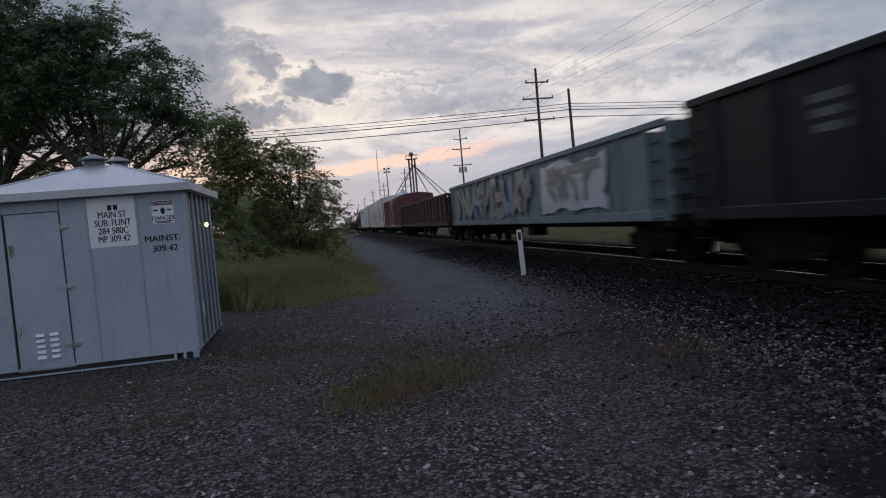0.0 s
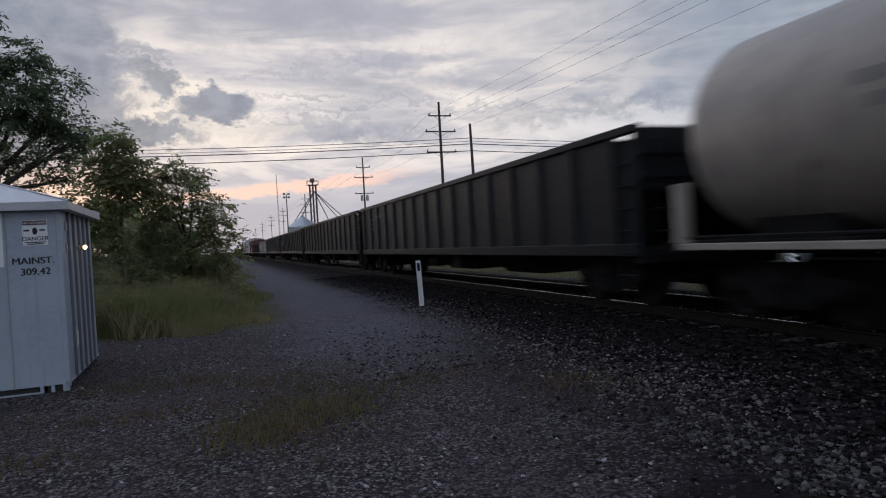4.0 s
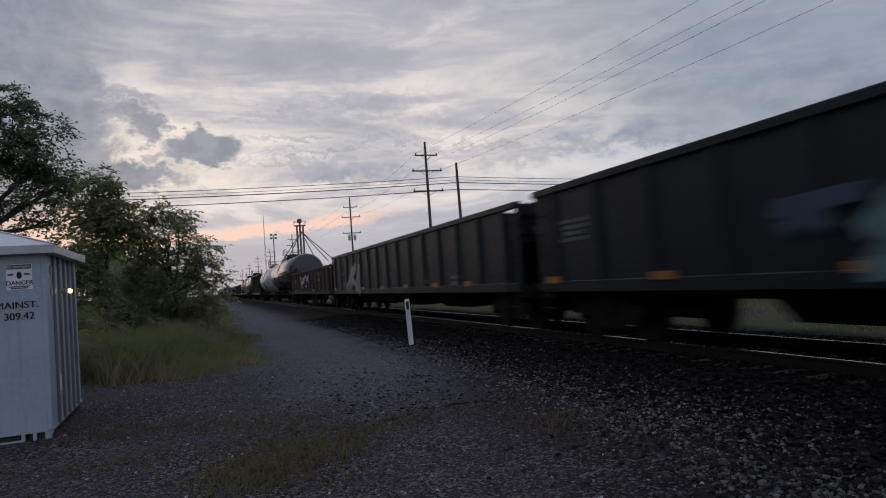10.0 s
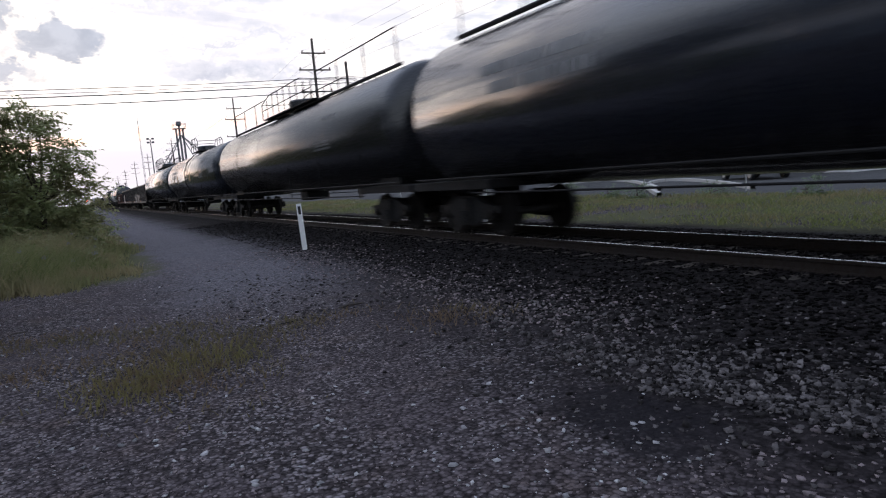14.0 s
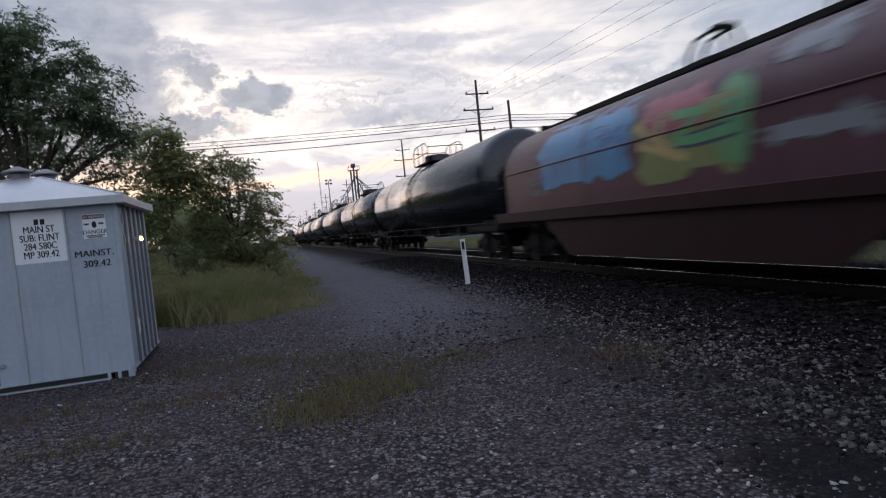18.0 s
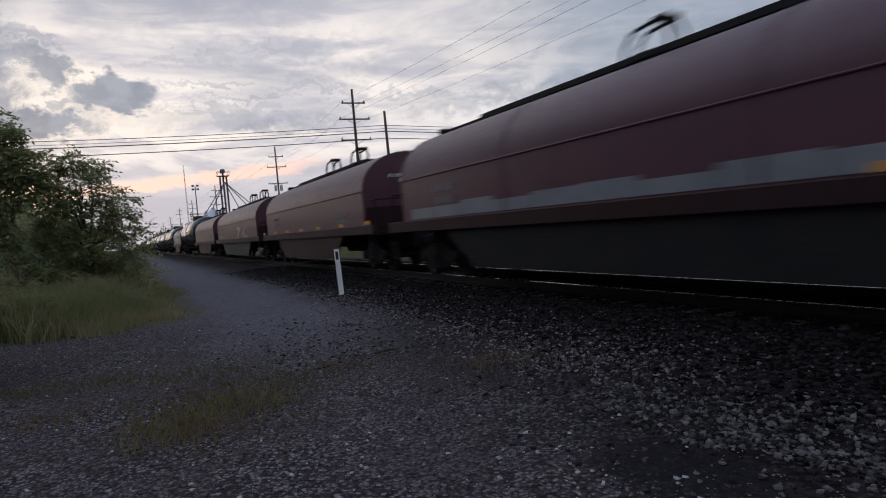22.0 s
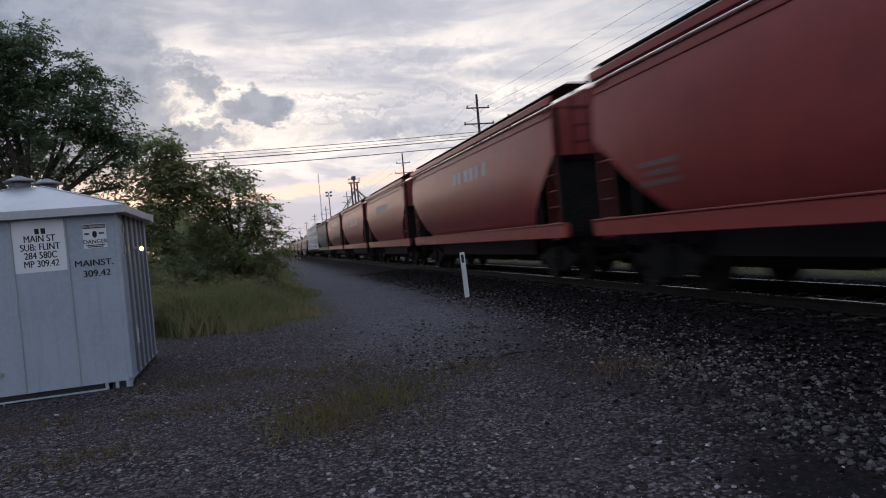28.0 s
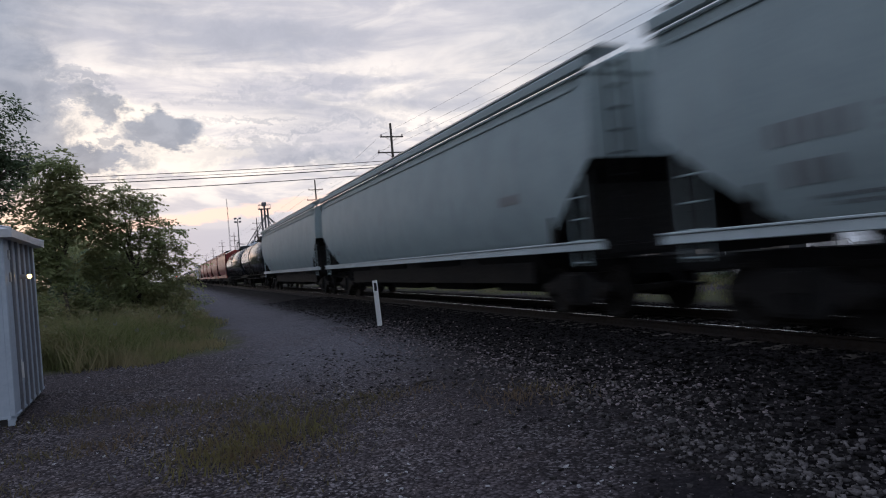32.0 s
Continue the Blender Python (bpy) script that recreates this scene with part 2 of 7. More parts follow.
# ---- materials ----
def material(name, colours, rough=0.7, metal=0.0, scale=6.0, stretch=(1, 1, 1), bump=0.15, bump_scale=40.0, spec=0.32, island=0.0, skew=1.0, streak=None, random_tone=0.0):
    """A surface that wanders between the given colours at two scales, with grain in its relief."""
    m = bpy.data.materials.new(name)
    m.use_nodes = True
    n = Nodes(m.node_tree)
    at = n.add("ShaderNodeTexCoord").outputs["Object"]
    at = n.scaled(at, stretch)
    a, b, c = (list(colours) + [colours[-1]] * 3)[:3]
    big = n.ramp(n.noise(at, scale * 0.25, 5, 0.6), 0.36, 0.66)
    small = n.ramp(n.noise(at, scale * 3.1, 6, 0.65), 0.40, 0.68)
    col = n.mix(big, a, b)
    col = n.mix(n.math("MULTIPLY", small, 0.6), col, c)
    if streak:
        run = n.noise(n.scaled(at, (9, 9, 0.5)), 1.0, 5, 0.7)
        col = n.mix(n.math("MULTIPLY", n.ramp(run, 0.50, 0.72), 0.65), col, streak)
    if island:
        rnd = n.add("ShaderNodeNewGeometry").outputs["Random Per Island"]
        col = n.mix(1.0, col, n.mix(n.math("POWER", rnd, skew), (1 - island,) * 3, (1 + skew * island,) * 3), "MULTIPLY")
    if random_tone:
        rnd = n.add("ShaderNodeObjectInfo").outputs["Random"]
        col = n.mix(1.0, col, n.mix(rnd, (1 - random_tone,) * 3, (1 + random_tone,) * 3), "MULTIPLY")
    grain = n.noise(at, bump_scale, 4, 0.6)
    rise = n.add("ShaderNodeBump", Strength=bump, Distance=0.02, Height=grain)
    p = n.add("ShaderNodeBsdfPrincipled", Metallic=metal)
    n.put(col, p.inputs["Base Color"])
    n.put(n.ramp(small, 0, 1, max(rough - 0.12, 0.02), min(rough + 0.12, 1)), p.inputs["Roughness"])
    p.inputs["Specular IOR Level"].default_value = spec
    n.put(rise.outputs[0], p.inputs["Normal"])
    out = n.add("ShaderNodeOutputMaterial")
    n.tree.links.new(p.outputs[0], out.inputs[0])
    return m


def glowing(name, colour, strength):
    m = bpy.data.materials.new(name)
    m.use_nodes = True
    n = Nodes(m.node_tree)
    e = n.add("ShaderNodeEmission", Color=colour, Strength=strength)
    n.tree.links.new(e.outputs[0], n.add("ShaderNodeOutputMaterial").inputs[0])
    return m


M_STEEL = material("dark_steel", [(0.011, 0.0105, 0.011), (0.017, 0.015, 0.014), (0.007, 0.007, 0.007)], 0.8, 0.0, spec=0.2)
M_WHEEL = material("wheel_steel", [(0.013, 0.011, 0.010), (0.008, 0.0075, 0.007), (0.020, 0.016, 0.014)], 0.7, 0.0, spec=0.15)
M_RAIL_SIDE = material("rusty_rail", [(0.014, 0.009, 0.006), (0.010, 0.007, 0.006), (0.020, 0.012, 0.008)], 0.8, 0.2)
M_RAIL_TOP = material("polished_rail_head", [(0.62, 0.61, 0.60), (0.50, 0.49, 0.48), (0.7, 0.69, 0.68)], 0.24, 1.0, bump=0.03)
M_TIE = material("creosoted_timber", [(0.055, 0.045, 0.038), (0.08, 0.068, 0.058), (0.03, 0.025, 0.022)], 0.9, stretch=(1, 6, 6), random_tone=0.3)
M_BLACK = material("black_tank_paint", [(0.010, 0.0125, 0.0185), (0.014, 0.016, 0.024), (0.0065, 0.008, 0.0125)], 0.20, spec=0.62, streak=(0.03, 0.03, 0.031), bump=0.03)
M_BLACK2 = material("dusty_black_paint", [(0.0105, 0.0111, 0.0132), (0.0158, 0.0158, 0.0168), (0.0068, 0.0073, 0.0084)], 0.26, spec=0.50, streak=(0.03, 0.028, 0.028), bump=0.03)
M_TAN = material("cream_tank_paint", [(0.38, 0.325, 0.275), (0.30, 0.255, 0.22), (0.43, 0.38, 0.325)], 0.42, streak=(0.16, 0.12, 0.10), bump=0.05)
M_MAROON = material("maroon_paint", [(0.12, 0.035, 0.045), (0.09, 0.03, 0.04), (0.15, 0.05, 0.05)], 0.45, streak=(0.06, 0.035, 0.035), bump=0.05)
M_PALE = material("pale_grey_tank_paint", [(0.52, 0.52, 0.51), (0.44, 0.44, 0.43), (0.60, 0.59, 0.57)], 0.38, streak=(0.20, 0.15, 0.12), bump=0.05)
M_GON = material("dark_gondola_paint", [(0.0058, 0.0079, 0.0108), (0.0094, 0.0108, 0.0137), (0.0043, 0.0050, 0.0065)], 0.55, spec=0.3, streak=(0.021, 0.023, 0.027))
M_GON_BROWN = material("brown_gondola_paint", [(0.06, 0.034, 0.028), (0.042, 0.027, 0.024), (0.085, 0.05, 0.038)], 0.75, spec=0.14, streak=(0.028, 0.023, 0.022))
M_GON_BLUE = material("faded_blue_grey_paint", [(0.150, 0.195, 0.215), (0.195, 0.235, 0.25), (0.105, 0.14, 0.16)], 0.6, spec=0.14, streak=(0.10, 0.085, 0.075))
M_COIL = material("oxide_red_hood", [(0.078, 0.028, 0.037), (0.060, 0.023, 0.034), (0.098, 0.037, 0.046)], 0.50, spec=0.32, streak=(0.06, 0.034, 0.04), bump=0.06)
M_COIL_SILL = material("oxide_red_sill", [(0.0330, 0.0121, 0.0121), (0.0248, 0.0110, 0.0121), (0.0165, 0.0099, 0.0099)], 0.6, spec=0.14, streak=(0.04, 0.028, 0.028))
M_RED = material("red_hopper_paint", [(0.2838, 0.0473, 0.043), (0.2322, 0.04128, 0.03956), (0.3268, 0.06708, 0.05848)], 0.42, spec=0.36, streak=(0.11, 0.036, 0.034), bump=0.06)
M_GREY = material("pale_grey_hopper_paint", [(0.295, 0.362, 0.372), (0.255, 0.318, 0.332), (0.345, 0.402, 0.408)], 0.6, spec=0.14, streak=(0.24, 0.25, 0.25), bump=0.06)
# a lighter tone of the hopper grey, for the sill and its edge
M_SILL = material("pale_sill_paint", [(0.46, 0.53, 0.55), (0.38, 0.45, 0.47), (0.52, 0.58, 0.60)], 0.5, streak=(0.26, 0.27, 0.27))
M_TAUPE = material("taupe_hopper_paint", [(0.205, 0.18, 0.155), (0.16, 0.142, 0.125), (0.24, 0.208, 0.18)], 0.55, spec=0.14, streak=(0.13, 0.115, 0.10))
M_WRAP = material("white_lumber_wrap", [(0.42, 0.50, 0.60), (0.36, 0.45, 0.55), (0.51, 0.57, 0.64)], 0.42, bump=0.35, bump_scale=9, random_tone=0.08)
M_WRAP_PRINT = material("blue_wrap_print", [(0.05, 0.13, 0.30), (0.07, 0.16, 0.33), (0.04, 0.10, 0.24)], 0.5)
M_WHITE_BOX = material("white_boxcar_paint", [(0.62, 0.62, 0.61), (0.52, 0.52, 0.51), (0.70, 0.69, 0.67)], 0.5, streak=(0.25, 0.22, 0.20))
M_YELLOW = material("yellow_reflective_tape", [(0.62, 0.26, 0.02), (0.5, 0.2, 0.02), (0.7, 0.33, 0.04)], 0.35)
M_ORANGE = material("dull_orange_tape", [(0.30, 0.13, 0.02), (0.24, 0.10, 0.02), (0.36, 0.17, 0.03)], 0.5)
M_STENCIL = material("worn_white_stencil", [(0.180, 0.180, 0.180), (0.128, 0.128, 0.128), (0.225, 0.225, 0.217)], 0.7)
M_FRESH = material("fresh_white_lettering", [(0.60, 0.61, 0.62), (0.48, 0.49, 0.50), (0.70, 0.70, 0.70)], 0.6)
M_SKIRT = material("dull_grey_skirt", [(0.036, 0.038, 0.039), (0.026, 0.028, 0.029), (0.05, 0.05, 0.05)], 0.7, streak=(0.04, 0.036, 0.034))
M_SPRAY = {k: material("spray_" + k, [c, tuple(v * 0.75 for v in c), tuple(min(v * 1.25, 0.8) for v in c)], 0.45) for k, c in
           {"white": (0.42, 0.46, 0.50), "blue": (0.07, 0.17, 0.36), "sky": (0.06, 0.21, 0.38), "olive": (0.17, 0.18, 0.07), "navy": (0.042, 0.06, 0.09), "haze": (0.10, 0.15, 0.155), "green": (0.10, 0.27, 0.12), "teal": (0.05, 0.20, 0.20), "ochre": (0.40, 0.30, 0.12), "pink": (0.27, 0.07, 0.09), "grey": (0.18, 0.185, 0.195)}.items()}
M_SHED = material("white_hut_paint", [(0.38, 0.435, 0.51), (0.32, 0.37, 0.44), (0.43, 0.48, 0.545)], 0.5, scale=4.5, bump=0.05, streak=(0.31, 0.335, 0.375))
M_SHED_PATCH = material("fresh_white_patch", [(0.780, 0.800, 0.834), (0.750, 0.770, 0.814)], 0.5, bump=0.04)
M_SHED_ROOF = material("galvanised_roof", [(0.46, 0.47, 0.50), (0.40, 0.41, 0.44), (0.52, 0.53, 0.55)], 0.45, 0.35, bump=0.06)
# dull metal of the roof vents; also paints the shade on the side ribs
M_VENT_RIB_SHADE = material("galvanised_vent_and_rib_shade", [(0.20, 0.20, 0.215), (0.16, 0.16, 0.175), (0.25, 0.25, 0.26)], 0.6, 0.2)
M_SEAM = material("weathered_seam_paint", [(0.40, 0.42, 0.46), (0.33, 0.35, 0.39), (0.46, 0.48, 0.51)], 0.6)
M_HUT_BASE = material("black_hut_skid", [(0.03, 0.03, 0.032), (0.045, 0.042, 0.04)], 0.8)
M_INK = material("black_lettering", [(0.015, 0.015, 0.018), (0.024, 0.024, 0.027)], 0.7)
M_SIGN_RED = material("faded_sign_red", [(0.135, 0.075, 0.085), (0.11, 0.065, 0.075)], 0.5)
M_SIGN_WHITE = material("sign_white", [(0.66, 0.66, 0.65), (0.6, 0.6, 0.6)], 0.5)
M_GALV = material("galvanised_hardware", [(0.50, 0.50, 0.50), (0.40, 0.40, 0.40)], 0.4, 0.7)
M_POST = material("white_marker_post", [(0.84, 0.84, 0.83), (0.78, 0.78, 0.77), (0.7, 0.69, 0.67)], 0.6)
M_POLE = material("weathered_pole", [(0.10, 0.085, 0.075), (0.13, 0.11, 0.10), (0.07, 0.06, 0.055)], 0.9, stretch=(4, 4, 0.6))
M_WIRE = material("power_wire", [(0.03, 0.03, 0.032), (0.04, 0.04, 0.042)], 0.6)
M_GLASS_INS = material("brown_insulator", [(0.10, 0.05, 0.035), (0.13, 0.07, 0.05)], 0.25)
M_CONCRETE = material("pale_concrete", [(0.42, 0.41, 0.39), (0.36, 0.35, 0.34), (0.48, 0.47, 0.45)], 0.85)
M_BIN = material("galvanised_bin", [(0.44, 0.46, 0.48), (0.38, 0.40, 0.43), (0.5, 0.51, 0.52)], 0.42, 0.5)
M_TOWER = material("elevator_steel", [(0.16, 0.16, 0.17), (0.12, 0.12, 0.13)], 0.6, 0.4)
M_BARK = material("bark", [(0.075, 0.06, 0.05), (0.11, 0.09, 0.075), (0.045, 0.038, 0.033)], 0.95, stretch=(5, 5, 1), bump=0.5, bump_scale=14)


def leafy(name, a, b, c):
    m = bpy.data.materials.new(name)
    m.use_nodes = True
    n = Nodes(m.node_tree)
    rnd = n.add("ShaderNodeNewGeometry").outputs["Random Per Island"]
    at = n.add("ShaderNodeTexCoord").outputs["Object"]
    col = n.mix(rnd, a, b)
    col = n.mix(n.ramp(n.noise(at, 0.5, 3), 0.42, 0.62), col, c)
    d = n.add("ShaderNodeBsdfPrincipled", Roughness=0.55)
    n.put(col, d.inputs["Base Color"])
    d.inputs["Specular IOR Level"].default_value = 0.3
    t = n.add("ShaderNodeBsdfTranslucent", Color=col)
    mixed = n.add("ShaderNodeMixShader", Fac=0.6)
    n.tree.links.new(d.outputs[0], mixed.inputs[1])
    n.tree.links.new(t.outputs[0], mixed.inputs[2])
    n.tree.links.new(mixed.outputs[0], n.add("ShaderNodeOutputMaterial").inputs[0])
    return m


M_LEAF_DARK = leafy("dark_leaves", (0.13, 0.175, 0.105), (0.18, 0.225, 0.135), (0.155, 0.195, 0.12))
M_LEAF = leafy("green_leaves", (0.225, 0.265, 0.125), (0.30, 0.325, 0.16), (0.29, 0.275, 0.14))
M_GRASS = leafy("summer_grass", (0.125, 0.145, 0.052), (0.22, 0.225, 0.10), (0.26, 0.22, 0.12))
M_LAWN = leafy("mown_grass", (0.125, 0.15, 0.05), (0.19, 0.205, 0.075), (0.21, 0.175, 0.09))
M_WEED = leafy("dry_weeds", (0.135, 0.112, 0.062), (0.115, 0.10, 0.05), (0.155, 0.108, 0.068))
M_TUFT = leafy("olive_weeds", (0.15, 0.14, 0.055), (0.19, 0.165, 0.07), (0.16, 0.13, 0.06))
M_STONE = material("grey_gravel", [(0.138, 0.114, 0.116), (0.099, 0.082, 0.084), (0.175, 0.150, 0.151)], 0.9, spec=0.08, island=0.58, skew=1.6, scale=20, bump=0.3)
# dark stone, taken near black to hold the shade beside the train
M_BALLAST_SHADED = material("ballast_stone", [(0.0098, 0.0085, 0.0087), (0.0060, 0.0052, 0.0054), (0.0165, 0.0145, 0.0145)], 0.85, island=0.85, skew=2.4, scale=20, bump=0.3, spec=0.04)
M_PALE_STONE = material("pale_pebble", [(0.2729, 0.2667, 0.2729), (0.2209, 0.2181, 0.2278), (0.3250, 0.3188, 0.3118)], 0.8, island=0.5, scale=20, bump=0.3)
M_ROCK = material("pale_crushed_limestone", [(0.064, 0.058, 0.058), (0.041, 0.037, 0.038), (0.092, 0.084, 0.082)], 0.9, island=0.8, skew=1.8, scale=20, bump=0.3, spec=0.06)


# ---- helpers for meshes ----
def part(name, bm, mat, parent, label="", smooth=False):
    """Links a bmesh as one mesh object under a thing or a part."""
    me = bpy.data.meshes.new(name)
    bm.to_mesh(me)
    bm.free()
    return part_of(name, me, mat, parent, label, smooth)


def part_of(name, me, mat, parent, label="", smooth=False):
    if smooth:
        me.polygons.foreach_set("use_smooth", [True] * len(me.polygons))
        me.set_sharp_from_angle(angle=radians(32))
    if mat and not me.materials:
        me.materials.append(mat)
    ob = new(name, me)
    ob.parent = parent
    if label:
        ob["label"] = label
    return ob


def thing(name, label, category, m=None, group="", kind=""):
    ob = new(name)
    if m is not None:
        ob.matrix_basis = m
    return tagged(ob, label, category, group, kind)


def box(bm, x0, x1, y0, y1, z0, z1, bevel=0.0):
    r = bmesh.ops.create_cube(bm, size=1)
    bmesh.ops.scale(bm, vec=(x1 - x0, y1 - y0, z1 - z0), verts=r["verts"])
    bmesh.ops.translate(bm, vec=((x0 + x1) / 2, (y0 + y1) / 2, (z0 + z1) / 2), verts=r["verts"])
    if bevel:
        edges = list({e for v in r["verts"] for e in v.link_edges})
        bmesh.ops.bevel(bm, geom=edges, offset=bevel, segments=1, affect="EDGES")


def prism(bm, profile, y0, y1, caps=True):
    """Sweeps a closed profile of (x, z) along y."""
    a = [bm.verts.new((x, y0, z)) for x, z in profile]
    b = [bm.verts.new((x, y1, z)) for x, z in profile]
    k = len(profile)
    for i in range(k):
        bm.faces.new((a[i], a[(i + 1) % k], b[(i + 1) % k], b[i]))
    if caps:
        bm.faces.new(a[::-1])
        bm.faces.new(b)


def tube(bm, p, q, r, r2=None, sides=6, caps=True):
    p, q = Vector(p), Vector(q)
    r2 = r if r2 is None else r2
    d = (q - p).normalized()
    u = d.orthogonal().normalized()
    w = d.cross(u)
    rings = []
    for c, rad in ((p, r), (q, r2)):
        rings.append([bm.verts.new(c + (u * math.cos(2 * math.pi * i / sides) + w * math.sin(2 * math.pi * i / sides)) * rad) for i in range(sides)])
    for i in range(sides):
        j = (i + 1) % sides
        bm.faces.new((rings[0][i], rings[0][j], rings[1][j], rings[1][i]))
    if caps:
        bm.faces.new(rings[0][::-1])
        bm.faces.new(rings[1])


def pipe(bm, points, r, sides=6):
    """One bent tube through the points, mitred at its bends."""
    pts = [Vector(p) for p in points]
    dirs = [(q - p).normalized() for p, q in zip(pts, pts[1:])]
    u = dirs[0].orthogonal().normalized()
    rings = []
    for i, p in enumerate(pts):
        d = dirs[0] if i == 0 else dirs[-1] if i == len(dirs) else (dirs[i - 1] + dirs[i]).normalized()
        u = (u - d * u.dot(d)).normalized()
        w = d.cross(u)
        rings.append([bm.verts.new(p + (u * math.cos(2 * math.pi * k / sides) + w * math.sin(2 * math.pi * k / sides)) * r) for k in range(sides)])
    for a, b in zip(rings, rings[1:]):
        for k in range(sides):
            j = (k + 1) % sides
            bm.faces.new((a[k], a[j], b[j], b[k]))
    bm.faces.new(rings[0][::-1])
    bm.faces.new(rings[-1])


def lathe_y(bm, rings, cx, cz, sides=40):
    """A turned body along y: rings of (y, radius)."""
    made = []
    for y, r in rings:
        made.append([bm.verts.new((cx + r * math.cos(2 * math.pi * i / sides), y, cz + r * math.sin(2 * math.pi * i / sides))) for i in range(sides)])
    for a, b in zip(made, made[1:]):
        for i in range(sides):
            j = (i + 1) % sides
            bm.faces.new((a[i], b[i], b[j], a[j]))
    bm.faces.new(made[0])
    bm.faces.new(made[-1][::-1])


def lathe_z(bm, rings, cx, cy, sides=24):
    made = []
    for z, r in rings:
        made.append([bm.verts.new((cx + r * math.cos(2 * math.pi * i / sides), cy + r * math.sin(2 * math.pi * i / sides), z)) for i in range(sides)])
    for a, b in zip(made, made[1:]):
        for i in range(sides):
            j = (i + 1) % sides
            bm.faces.new((a[i], a[j], b[j], b[i]))
    bm.faces.new(made[0][::-1])
    bm.faces.new(made[-1])


def mesh_from(name, verts, faces):
    """A mesh from arrays: verts n x 3, faces m x k."""
    me = bpy.data.meshes.new(name)
    v, f = np.asarray(verts, np.float32), np.asarray(faces, np.int32)
    me.vertices.add(len(v))
    me.vertices.foreach_set("co", v.ravel())
    me.loops.add(f.size)
    me.loops.foreach_set("vertex_index", f.ravel())
    me.polygons.add(len(f))
    me.polygons.foreach_set("loop_start", np.arange(0, f.size, f.shape[1], dtype=np.int32))
    me.update(calc_edges=True)
    return me


# ---- the ground ----
TRACK_X, RAIL_Z = 8.154, 0.215
rng = np.random.default_rng(7)


def ground_z(x, y):
    """Height of the ground: nearly level, a low bed of ballast along the track, a slight dip beyond it."""
    x, y = np.asarray(x, float), np.asarray(y, float)
    rise = np.clip((x - 4.6) / 1.5, 0, 1)
    fall = np.clip((x - 10.0) / 1.4, 0, 1)
    bed = 0.045 * rise * rise * (3 - 2 * rise) - 0.10 * fall * fall * (3 - 2 * fall)
    near = np.clip((np.abs(y) - 60) / 40, 0, 1)
    return bed + (1 - near) * (0.012 * np.sin(x * 1.3 + y * 0.4) + 0.010 * np.sin(y * 1.1 - x * 0.5)) * np.clip((6.0 - x) / 2, 0, 1)


def grass_edge(y):
    """How far right the grass reaches."""
    return 1.15 + 0.35 * np.sin(y * 0.31) + 0.2 * np.sin(y * 0.83 + 1)


